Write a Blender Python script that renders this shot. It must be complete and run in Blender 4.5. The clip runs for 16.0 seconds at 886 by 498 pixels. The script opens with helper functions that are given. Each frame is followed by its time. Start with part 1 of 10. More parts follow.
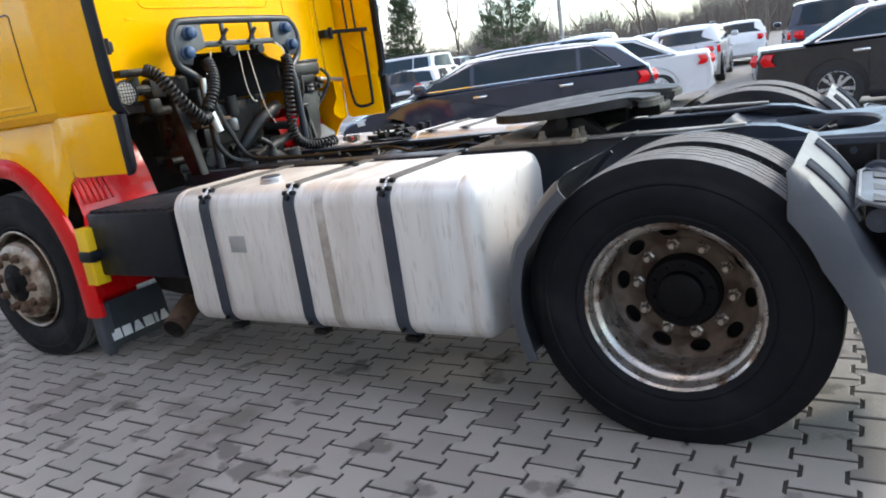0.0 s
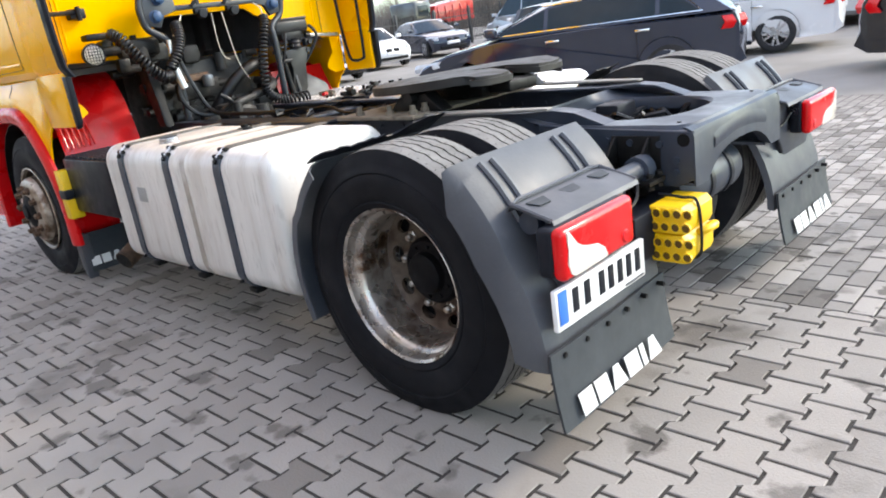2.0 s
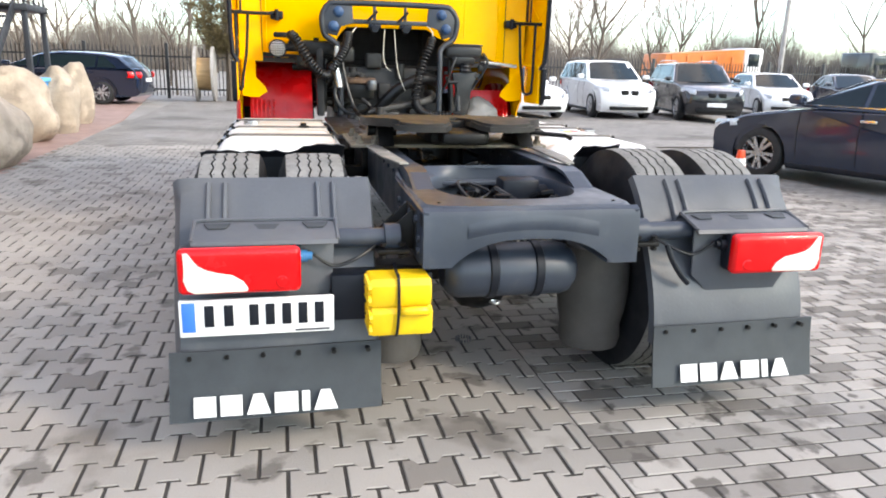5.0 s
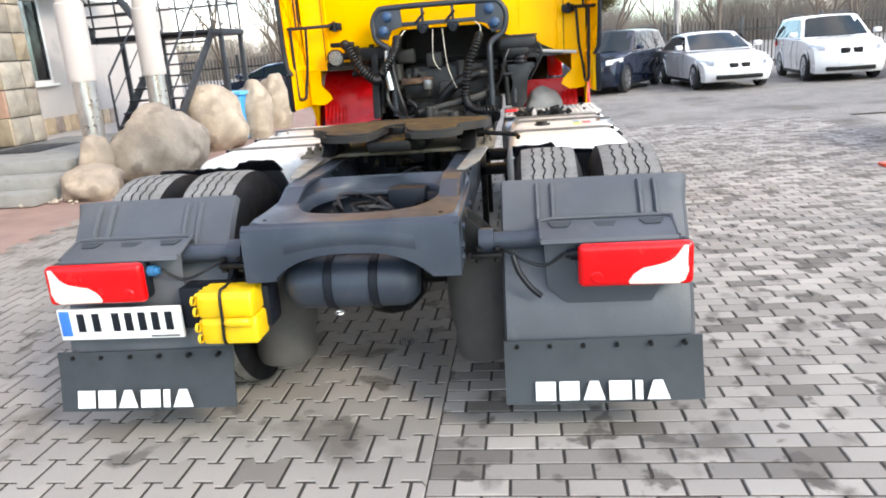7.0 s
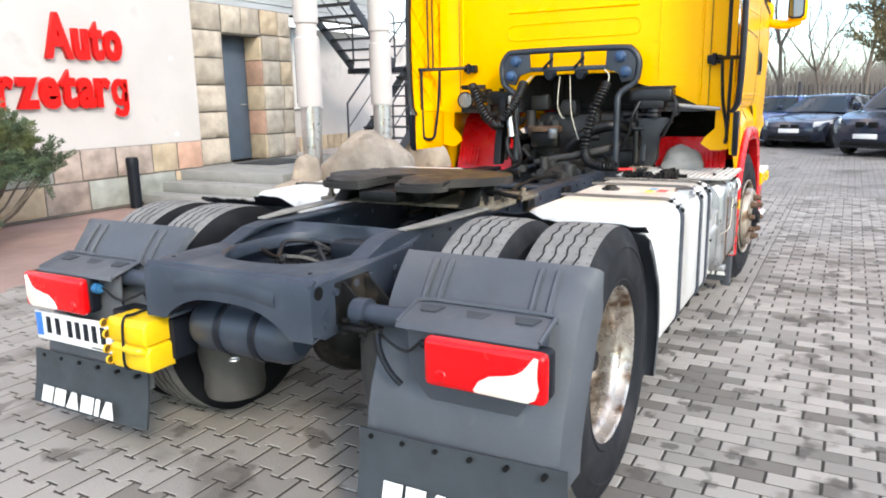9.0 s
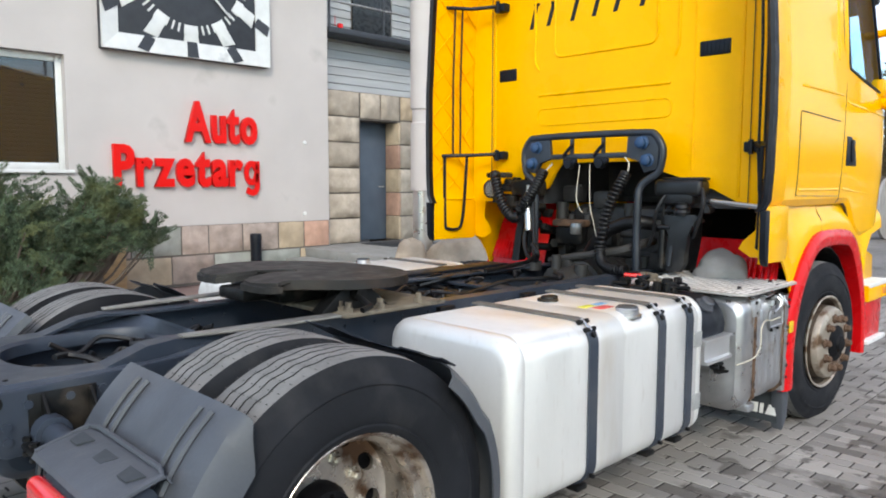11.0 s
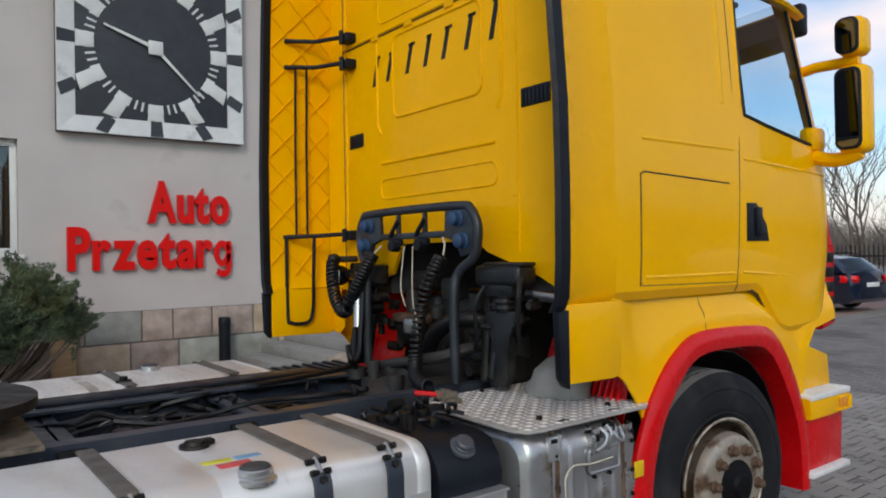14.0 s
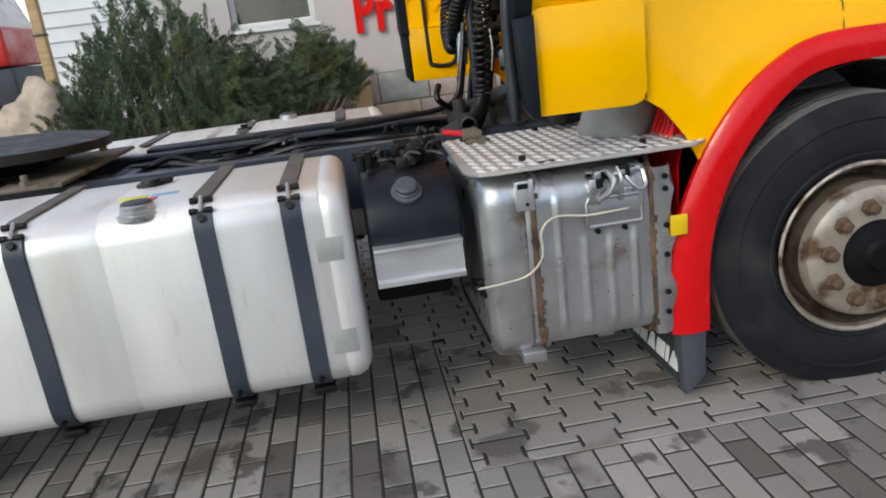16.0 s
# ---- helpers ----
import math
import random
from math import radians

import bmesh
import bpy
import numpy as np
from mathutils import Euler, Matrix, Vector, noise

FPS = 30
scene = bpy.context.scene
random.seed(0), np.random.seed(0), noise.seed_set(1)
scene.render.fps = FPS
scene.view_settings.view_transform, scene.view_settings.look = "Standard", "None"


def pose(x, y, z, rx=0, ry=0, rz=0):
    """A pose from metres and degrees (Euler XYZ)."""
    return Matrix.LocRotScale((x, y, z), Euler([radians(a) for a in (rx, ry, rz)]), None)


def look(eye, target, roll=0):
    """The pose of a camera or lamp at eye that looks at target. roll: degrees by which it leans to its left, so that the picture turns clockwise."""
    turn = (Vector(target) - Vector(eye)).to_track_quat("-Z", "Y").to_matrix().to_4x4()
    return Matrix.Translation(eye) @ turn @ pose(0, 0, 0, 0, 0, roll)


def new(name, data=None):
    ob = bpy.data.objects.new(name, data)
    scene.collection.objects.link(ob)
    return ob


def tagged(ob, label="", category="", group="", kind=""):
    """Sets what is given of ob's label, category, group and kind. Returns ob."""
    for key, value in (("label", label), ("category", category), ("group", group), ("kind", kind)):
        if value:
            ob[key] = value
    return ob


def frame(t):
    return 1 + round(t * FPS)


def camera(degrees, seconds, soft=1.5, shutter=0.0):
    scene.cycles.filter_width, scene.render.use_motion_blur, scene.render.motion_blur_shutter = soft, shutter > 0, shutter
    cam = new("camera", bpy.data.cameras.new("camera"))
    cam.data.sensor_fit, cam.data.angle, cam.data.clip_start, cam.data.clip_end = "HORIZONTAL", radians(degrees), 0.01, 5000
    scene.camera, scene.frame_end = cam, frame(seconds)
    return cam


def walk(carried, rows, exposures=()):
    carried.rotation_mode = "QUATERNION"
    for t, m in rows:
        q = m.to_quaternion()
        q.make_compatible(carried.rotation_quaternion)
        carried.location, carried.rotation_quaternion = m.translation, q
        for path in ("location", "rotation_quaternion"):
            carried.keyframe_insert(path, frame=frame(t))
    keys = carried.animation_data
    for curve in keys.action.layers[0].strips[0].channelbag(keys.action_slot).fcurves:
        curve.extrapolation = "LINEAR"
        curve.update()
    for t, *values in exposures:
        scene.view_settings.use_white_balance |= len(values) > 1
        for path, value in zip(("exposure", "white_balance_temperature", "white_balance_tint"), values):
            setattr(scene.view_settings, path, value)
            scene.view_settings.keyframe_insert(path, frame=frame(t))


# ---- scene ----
cam = camera(63.0, 16.0, 1.9)
PATH = [
    (0, (0.78, -3.55, 1.4), (-0.24, -1.901, 0.909), -8.4),
    (0.5, (1.161, -3.479, 1.413), (0.182, -1.792, 0.972), -11.0),
    (1, (1.489, -3.243, 1.424), (0.516, -1.593, 0.85), -8.5),
    (1.5, (1.845, -3.06, 1.417), (0.557, -1.646, 0.834), -9.1),
    (2, (2.111, -2.837, 1.41), (0.749, -1.504, 0.805), -8.4),
    (2.2, (2.172, -2.718, 1.435), (0.737, -1.487, 0.782), -7.2),
    (2.5, (2.319, -2.55, 1.423), (0.841, -1.356, 0.8), -7.5),
    (3, (2.571, -2.266, 1.424), (0.911, -1.345, 0.794), -9.2),
    (3.5, (2.797, -1.929, 1.413), (1.086, -1.064, 0.844), -4.2),
    (4, (2.989, -1.58, 1.44), (1.279, -0.691, 0.906), -3.5),
    (4.2, (3.089, -1.447, 1.415), (1.338, -0.652, 0.868), -0.3),
    (6.3, (3.556, 0.131, 1.485), (1.625, 0.073, 0.966), -5.5),
    (6.5, (3.522, 0.297, 1.51), (1.621, 0.224, 0.894), -3.8),
    (7, (3.492, 0.661, 1.516), (1.58, 0.425, 0.979), -4.3),
    (7.5, (3.434, 1.072, 1.544), (1.561, 0.579, 1.047), -2.5),
    (8, (3.24, 1.457, 1.541), (1.397, 0.838, 1.071), -0.6),
    (8.2, (3.171, 1.566, 1.538), (1.35, 0.877, 1.083), -1.7),
    (10.3, (1.999, 2.678, 1.494), (0.585, 1.310, 1.133), -0.7),
    (10.5, (1.876, 2.797, 1.522), (0.506, 1.374, 1.205), -2.5),
    (11, (1.438, 2.839, 1.535), (0.047, 1.414, 1.353), 0.1),
    (11.5, (1.159, 2.916, 1.622), (-0.34, 1.593, 1.66), 4.8),
    (12, (0.844, 2.989, 1.666), (-0.595, 1.624, 1.917), 3.4),
    (12.5, (0.561, 2.983, 1.684), (-0.958, 1.714, 1.971), 3.5),
    (13, (0.224, 3.026, 1.686), (-1.255, 1.717, 2.003), -1.4),
    (13.5, (-0.127, 3.153, 1.653), (-1.43, 1.648, 1.846), -0.7),
    (14, (-0.47, 3.216, 1.616), (-1.678, 1.622, 1.63), -1.0),
    (14.5, (-0.814, 3.278, 1.59), (-1.844, 1.567, 1.491), -2.2),
    (15, (-1.212, 3.429, 1.516), (-1.903, 1.576, 1.222), -4.3),
    (15.5, (-1.563, 3.398, 1.398), (-1.971, 1.52, 0.844), -3.4),
    (16, (-1.974, 3.396, 1.382), (-2.175, 1.492, 0.805), -7.2),
]
EXPOSURES = [(0.0, 1.25, 6650, 12), (0.5, 1.34, 6750, 13), (2.5, 1.53, 7000, 14), (4.0, 1.52, 7100, 14), (6.5, 1.5, 7050, 14), (7.0, 1.47, 6950, 13), (8.2, 1.45, 6850, 13),
             (10.5, 1.05, 6700, 12), (11.0, 0.78, 6650, 12), (11.5, 0.32, 6650, 13), (12.0, 0.06, 6650, 14), (12.5, -0.02, 6650, 14), (13.0, -0.18, 6650, 14), (13.5, -0.2, 6650, 14),
             (14.0, -0.2, 6650, 14), (14.5, 0.1, 6650, 13), (15.0, 0.31, 6750, 13), (15.5, 0.3, 6750, 13), (16.0, 0.3, 6750, 13)]
walk(cam, [(t, look(eye, target, roll)) for t, eye, target, roll in PATH], EXPOSURES)

# ---- world and light ----
SUN_ELEVATION, SUN_AZIMUTH = 32.0, 51.0   # azimuth in degrees from +x towards +y
sun_way = Vector((math.cos(radians(SUN_AZIMUTH)) * math.cos(radians(SUN_ELEVATION)),
                  math.sin(radians(SUN_AZIMUTH)) * math.cos(radians(SUN_ELEVATION)), math.sin(radians(SUN_ELEVATION))))
world = bpy.data.worlds.new("sky")
scene.world = world
world.use_nodes = True
wn, wl = world.node_tree.nodes, world.node_tree.links
wn.clear()
w_out, w_bg = wn.new("ShaderNodeOutputWorld"), wn.new("ShaderNodeBackground")
sky = wn.new("ShaderNodeTexSky")
sky.sky_type, sky.sun_disc = "NISHITA", False
sky.sun_elevation, sky.sun_rotation = radians(SUN_ELEVATION), radians(90 - SUN_AZIMUTH)
sky.air_density, sky.dust_density, sky.ozone_density = 1.0, 1.2, 1.2
w_co, w_map, w_noise, w_ramp, w_mix = (wn.new("ShaderNodeTexCoord"), wn.new("ShaderNodeMapping"), wn.new("ShaderNodeTexNoise"),
                                      wn.new("ShaderNodeValToRGB"), wn.new("ShaderNodeMixRGB"))
w_map.inputs["Scale"].default_value = (1.0, 1.0, 3.2)
w_map.inputs["Rotation"].default_value = (0, 0, radians(75))
w_noise.inputs["Scale"].default_value, w_noise.inputs["Detail"].default_value, w_noise.inputs["Roughness"].default_value = 2.0, 7.0, 0.55
w_ramp.color_ramp.elements[0].position, w_ramp.color_ramp.elements[1].position = 0.46, 0.72
w_ramp.color_ramp.elements[0].color, w_ramp.color_ramp.elements[1].color = (0.12, 0.12, 0.12, 1), (0.98, 0.95, 0.95, 1)
w_mix.inputs[2].default_value = (8.4, 7.45, 7.0, 1)
w_blue = wn.new("ShaderNodeMixRGB")     # clear cold air: the blue between the clouds is fresher than the hazy model's
w_blue.blend_type = "MULTIPLY"
w_blue.inputs[0].default_value, w_blue.inputs[2].default_value = 1.0, (0.88, 1.22, 1.36, 1)
wl.new(w_co.outputs["Generated"], w_map.inputs["Vector"])
wl.new(w_map.outputs["Vector"], w_noise.inputs["Vector"])
wl.new(w_noise.outputs["Fac"], w_ramp.inputs["Fac"])
wl.new(w_ramp.outputs["Color"], w_mix.inputs[0])
wl.new(sky.outputs["Color"], w_blue.inputs[1])
wl.new(w_blue.outputs["Color"], w_mix.inputs[1])
wl.new(w_mix.outputs["Color"], w_bg.inputs["Color"])
w_bg.inputs["Strength"].default_value = 0.155
wl.new(w_bg.outputs["Background"], w_out.inputs["Surface"])
sun_data = bpy.data.lights.new("sun", "SUN")
sun_data.energy, sun_data.angle, sun_data.color = 1.1, radians(12), (1.0, 0.90, 0.77)
sun = new("sun", sun_data)
sun.matrix_world = look(sun_way * 60, (0, 0, 0))


# ---- mesh helpers ----
def box(bm, x0, x1, y0, y1, z0, z1, bev=0.0, seg=2):
    made = bmesh.ops.create_cube(bm, size=1.0)["verts"]
    for v in made:
        v.co = Vector(((x0 + x1) / 2 + v.co.x * (x1 - x0), (y0 + y1) / 2 + v.co.y * (y1 - y0), (z0 + z1) / 2 + v.co.z * (z1 - z0)))
    if bev > 0:
        edges = list({e for v in made for e in v.link_edges})
        bmesh.ops.bevel(bm, geom=edges, offset=bev, segments=seg, affect="EDGES", profile=0.5)


def put(axis, a, b, c):
    return Vector((c, a, b)) if axis == "x" else Vector((a, c, b)) if axis == "y" else Vector((a, b, c))


def prism(bm, pts, axis, lo, hi, bev=0.0, seg=2):
    """A polygon in the plane across axis (y z, x z or x y), drawn out from lo to hi."""
    low = [bm.verts.new(put(axis, a, b, lo)) for a, b in pts]
    high = [bm.verts.new(put(axis, a, b, hi)) for a, b in pts]
    faces = [bm.faces.new(low), bm.faces.new(high)]
    n = len(pts)
    faces += [bm.faces.new((low[i], low[(i + 1) % n], high[(i + 1) % n], high[i])) for i in range(n)]
    if bev > 0:
        edges = list({e for f in faces[:2] for e in f.edges})
        bmesh.ops.bevel(bm, geom=edges, offset=bev, segments=seg, affect="EDGES", profile=0.5)


def tube(bm, pts, r, n=8, closed=False, taper=None):
    pts = [Vector(p) for p in pts]
    rings, side = [], None
    for i, p in enumerate(pts):
        a = pts[i - 1] if i or closed else p
        b = pts[(i + 1) % len(pts)] if i < len(pts) - 1 or closed else p
        d = (b - a).normalized()
        if side is None:
            side = d.orthogonal().normalized()
        side = (side - d * side.dot(d)).normalized()
        up = d.cross(side)
        rad = r if taper is None else r * (1 + (taper - 1) * i / max(1, len(pts) - 1))
        rings.append([bm.verts.new(p + (side * math.cos(6.2832 * k / n) + up * math.sin(6.2832 * k / n)) * rad) for k in range(n)])
    for i in range(len(rings) - (0 if closed else 1)):
        a, b = rings[i], rings[(i + 1) % len(rings)]
        for k in range(n):
            bm.faces.new((a[k], a[(k + 1) % n], b[(k + 1) % n], b[k]))
    if not closed:
        bm.faces.new(rings[0]), bm.faces.new(rings[-1])


def smooth_path(pts, step=6, closed=False):
    """Catmull-Rom through the points."""
    pts = [Vector(p) for p in pts]
    out, n = [], len(pts)
    for i in range(n if closed else n - 1):
        p0, p1 = pts[i - 1] if i or closed else pts[0], pts[i]
        p2, p3 = pts[(i + 1) % n], pts[(i + 2) % n] if (i + 2 < n or closed) else pts[-1]
        for k in range(step):
            t = k / step
            out.append(0.5 * ((2 * p1) + (p2 - p0) * t + (2 * p0 - 5 * p1 + 4 * p2 - p3) * t * t + (3 * p1 - p0 - 3 * p2 + p3) * t ** 3))
    if not closed:
        out.append(pts[-1])
    return out


def lathe(bm, prof, n=48, at=(0, 0, 0), axis="y", wave=None):
    """Turns a profile of (radius, along) about an axis."""
    at, rings = Vector(at), []
    for k in range(n):
        a = 2 * math.pi * k / n
        ring = []
        for j, (r, h) in enumerate(prof):
            hh = h + (wave(j, k) if wave else 0.0)
            c, s = r * math.cos(a), r * math.sin(a)
            ring.append(bm.verts.new(at + (Vector((c, hh, s)) if axis == "y" else Vector((c, s, hh)) if axis == "z" else Vector((hh, c, s)))))
        rings.append(ring)
    for k in range(n):
        a, b = rings[k], rings[(k + 1) % n]
        for j in range(len(prof) - 1):
            if prof[j][0] < 1e-6 and prof[j + 1][0] < 1e-6:
                continue
            bm.faces.new((a[j], b[j], b[j + 1], a[j + 1]))


def rod(bm, a, b, r, n=10):
    tube(bm, [a, b], r, n)


def grid(bm, rows, thick=0.0, closed=False):
    """A sheet through rows of points; thick draws it out along its normals."""
    vs = [[bm.verts.new(Vector(p)) for p in row] for row in rows]
    faces = []
    for a, b in zip(vs, vs[1:]):
        for i in range(len(a) - (0 if closed else 1)):
            faces.append(bm.faces.new((a[i], a[(i + 1) % len(a)], b[(i + 1) % len(a)], b[i])))
    if thick:
        bmesh.ops.recalc_face_normals(bm, faces=faces)
        bmesh.ops.solidify(bm, geom=faces, thickness=thick)
    return faces


def coil(path, radius, turns, per=10):
    """Points of a coil wound round a path."""
    pts = smooth_path(path, 12)
    out, n, side = [], int(turns * per), None
    for i in range(n + 1):
        f = i / n * (len(pts) - 1)
        k = min(int(f), len(pts) - 2)
        p, d = pts[k].lerp(pts[k + 1], f - k), (pts[k + 1] - pts[k]).normalized()
        if side is None:
            side = d.orthogonal().normalized()
        side = (side - d * side.dot(d)).normalized()
        a = 2 * math.pi * i / per
        out.append(p + (side * math.cos(a) + d.cross(side) * math.sin(a)) * radius)
    return out


def finish(bm, name, material, angle=35.0):
    bmesh.ops.remove_doubles(bm, verts=bm.verts, dist=1e-5)
    bmesh.ops.recalc_face_normals(bm, faces=bm.faces)
    me = bpy.data.meshes.new(name)
    bm.to_mesh(me)
    bm.free()
    me.materials.append(material)
    me.shade_smooth()
    me.set_sharp_from_angle(angle=radians(angle))
    return me


# parts whose loose pieces become objects of their own, and the name of such a piece
PIECES = {"rear_mudguard": "guard_rib", "rear_wall": "wall_flange", "side_marker": "side_marker", "marker_lamp": "marker_lamp", "cab_stay": "stay_piece", "air_line": "air_line", "beam_cheek": "beam_cheek", "beam_hole": "beam_hole",
          "brass_coupling": "brass_coupling", "chassis_gear": "chassis_fitting", "chock_hollow": "chock_hollow", "cross_bar": "cross_bar", "deck_slot": "deck_slot",
          "deflector_strut": "deflector_strut", "drive_shaft": "shaft_joint", "engine": "engine_component", "fixing": "fixing", "frame_bolt": "frame_bolt",
          "frame_bracket": "bracket_bolt", "gearbox": "gearbox_component", "handrail": "handrail", "heat_shield": "shield_rib", "inner_fender": "fender_rib",
          "lamp_bracket_black": "bracket_piece", "mounting_bolt": "mounting_bolt", "pale_wire": "pale_wire", "pedestal": "pedestal_piece", "picket": "picket",
          "pressed_bead": "pressed_bead", "pump_fitting": "pump_fitting", "pump_hose": "pump_hose", "rafter": "rafter", "rubber_plug": "rubber_plug",
          "slot": "slot", "socket": "socket", "steel_sleeve": "steel_sleeve", "step_plate": "step_plate", "stiffening_bead": "stiffening_bead",
          "support_rod": "support_rod", "suspension_gear": "suspension_fitting", "tank_bracket": "tank_bracket", "vent_slat": "vent_slat",
          "white_mark": "white_mark", "panel_joint": "panel_joint", "swage_line": "swage_line", "grille_slot": "grille_slot", "sensor_unit": "sensor_piece",
          "seat": "seat_piece", "tag_clip": "tag_clip", "arch_foot": "arch_foot", "valve_block": "valve_block", "clamp_bracket": "clamp_bracket",
          "wheel_chock": "wheel_chock", "tank_sender": "tank_sender", "locking_jaw": "jaw_piece", "stem": "stem", "wheel_well": "wheel_well", "grille": "grille_side", "grille_side": "grille_side", "cab_floor": "floor_piece", "door_joint": "door_joint", "wire_guard": "guard_wire", "tank_cap": "cap_rib"}


def islands(bm):
    """The loose pieces of a mesh, each as a mesh of its own, largest first."""
    bmesh.ops.remove_doubles(bm, verts=bm.verts, dist=1e-5)
    bm.verts.index_update()
    seen, out = set(), []
    for v in bm.verts:
        if v in seen:
            continue
        heap, got = [v], []
        seen.add(v)
        while heap:
            a = heap.pop()
            got.append(a)
            for e in a.link_edges:
                b = e.other_vert(a)
                if b not in seen:
                    seen.add(b)
                    heap.append(b)
        out.append(got)

    def size(g):
        return sum((max(v.co[i] for v in g) - min(v.co[i] for v in g)) for i in range(3))
    made = []
    for g in sorted(out, key=size, reverse=True):
        nb = bmesh.new()
        m = {v: nb.verts.new(v.co) for v in g}
        for f in {f for v in g for f in v.link_faces}:
            nf = nb.faces.new([m[v] for v in f.verts])
            nf.material_index = f.material_index
        made.append(nb)
    bm.free()
    return made


def part(name, bm, material, parent, label="", angle=35.0):
    rest = []
    if name in PIECES:
        bm, *rest = islands(bm)
    ob = new(name, finish(bm, name, material, angle))
    ob.parent = parent
    top = parent.parent is None and PIECES.get(name) != name
    for piece in rest:
        o = new(PIECES[name], finish(piece, PIECES[name], material, angle))
        o.parent = ob if top else parent
        tagged(o, "")
    return tagged(ob, label)


def thing(name, label, category, at=(0, 0, 0), turn=0.0, group="", kind=""):
    ob = new(name)
    ob.empty_display_size = 0.2
    ob.matrix_world = pose(*at, 0, 0, turn)
    return tagged(ob, label, category, group, kind)


def solid(name, bm, material, label, category, kind="", group="", angle=35.0):
    return tagged(new(name, finish(bm, name, material, angle)), label, category, group, kind)


def B():
    return bmesh.new()

# ---- materials ----
def mat(name, col, rough=0.5, metal=0.0, var=0.15, scale=5.0, fine=60.0, bump=0.05, dirt=None, dirt_at=0.58, dirt_scale=3.0,
        coat=0.0, rvar=0.12, island=0.0, spec=0.5, stretch=(1, 1, 1), placed=False, stain=None, edge=0.1, odd=0.0):
    m = bpy.data.materials.new(name)
    m.use_nodes = True
    n, l = m.node_tree.nodes, m.node_tree.links
    p = n["Principled BSDF"]
    co, mp = n.new("ShaderNodeTexCoord"), n.new("ShaderNodeMapping")
    mp.inputs["Scale"].default_value = stretch
    l.new(n.new("ShaderNodeNewGeometry").outputs["Position"] if placed else co.outputs["Object"], mp.inputs["Vector"])

    def noise_tex(s, detail=5.0):
        t = n.new("ShaderNodeTexNoise")
        t.inputs["Scale"].default_value, t.inputs["Detail"].default_value = s, detail
        l.new(mp.outputs["Vector"], t.inputs["Vector"])
        return t.outputs["Fac"]

    def mixed(fac, a, b):
        x = n.new("ShaderNodeMixRGB")
        l.new(fac, x.inputs[0])
        for k, v in ((1, a), (2, b)):
            if isinstance(v, tuple):
                x.inputs[k].default_value = (*v, 1)
            else:
                l.new(v, x.inputs[k])
        return x.outputs["Color"]

    def ranged(value, a, b, c, d):
        x = n.new("ShaderNodeMapRange")
        l.new(value, x.inputs["Value"])
        for k, v in zip(("From Min", "From Max", "To Min", "To Max"), (a, b, c, d)):
            x.inputs[k].default_value = v
        return x.outputs["Result"]

    big, small = noise_tex(scale), noise_tex(fine, 3.0)
    dark, light = tuple(c * (1 - var) for c in col), tuple(min(1.0, c * (1 + var)) for c in col)
    colour = mixed(ranged(big, 0.3, 0.7, 0, 1), dark, light)
    colour = mixed(ranged(small, 0.3, 0.7, 0, var * 0.6), colour, tuple(c * 0.55 for c in col))
    if island:
        g, o, a = n.new("ShaderNodeNewGeometry"), n.new("ShaderNodeObjectInfo"), n.new("ShaderNodeMath")
        a.operation = "ADD"
        l.new(g.outputs["Random Per Island"], a.inputs[0])
        l.new(o.outputs["Random"], a.inputs[1])
        f = n.new("ShaderNodeMath")
        f.operation = "FRACT"
        l.new(a.outputs[0], f.inputs[0])
        hsv = n.new("ShaderNodeHueSaturation")
        l.new(ranged(f.outputs[0], 0, 1, 1 - island, 1 + island), hsv.inputs["Value"])
        l.new(colour, hsv.inputs["Color"])
        colour = hsv.outputs["Color"]
        if odd:              # a few pieces stay damp and dark as a whole
            colour = mixed(ranged(f.outputs[0], odd, odd + 0.02, 0.75, 0), colour, dirt)
    if dirt:
        d = ranged(noise_tex(dirt_scale, 8.0), dirt_at, dirt_at + edge, 0, 1)
        colour = mixed(d, colour, dirt)
    if stain:                # second, sharper kind of dirt: colour, threshold, scale
        colour = mixed(ranged(noise_tex(stain[2], 9.0), stain[1], stain[1] + edge * 0.5, 0, stain[3]), colour, stain[0])
    l.new(colour, p.inputs["Base Color"])
    l.new(ranged(noise_tex(scale * 2.3), 0.3, 0.7, max(0.02, rough - rvar), min(1.0, rough + rvar)), p.inputs["Roughness"])
    p.inputs["Metallic"].default_value = metal
    p.inputs["Specular IOR Level"].default_value = spec
    p.inputs["Coat Weight"].default_value, p.inputs["Coat Roughness"].default_value = coat, 0.06
    if bump:
        bp = n.new("ShaderNodeBump")
        bp.inputs["Strength"].default_value, bp.inputs["Distance"].default_value = bump, 0.01
        l.new(small, bp.inputs["Height"])
        l.new(bp.outputs["Normal"], p.inputs["Normal"])
    return m


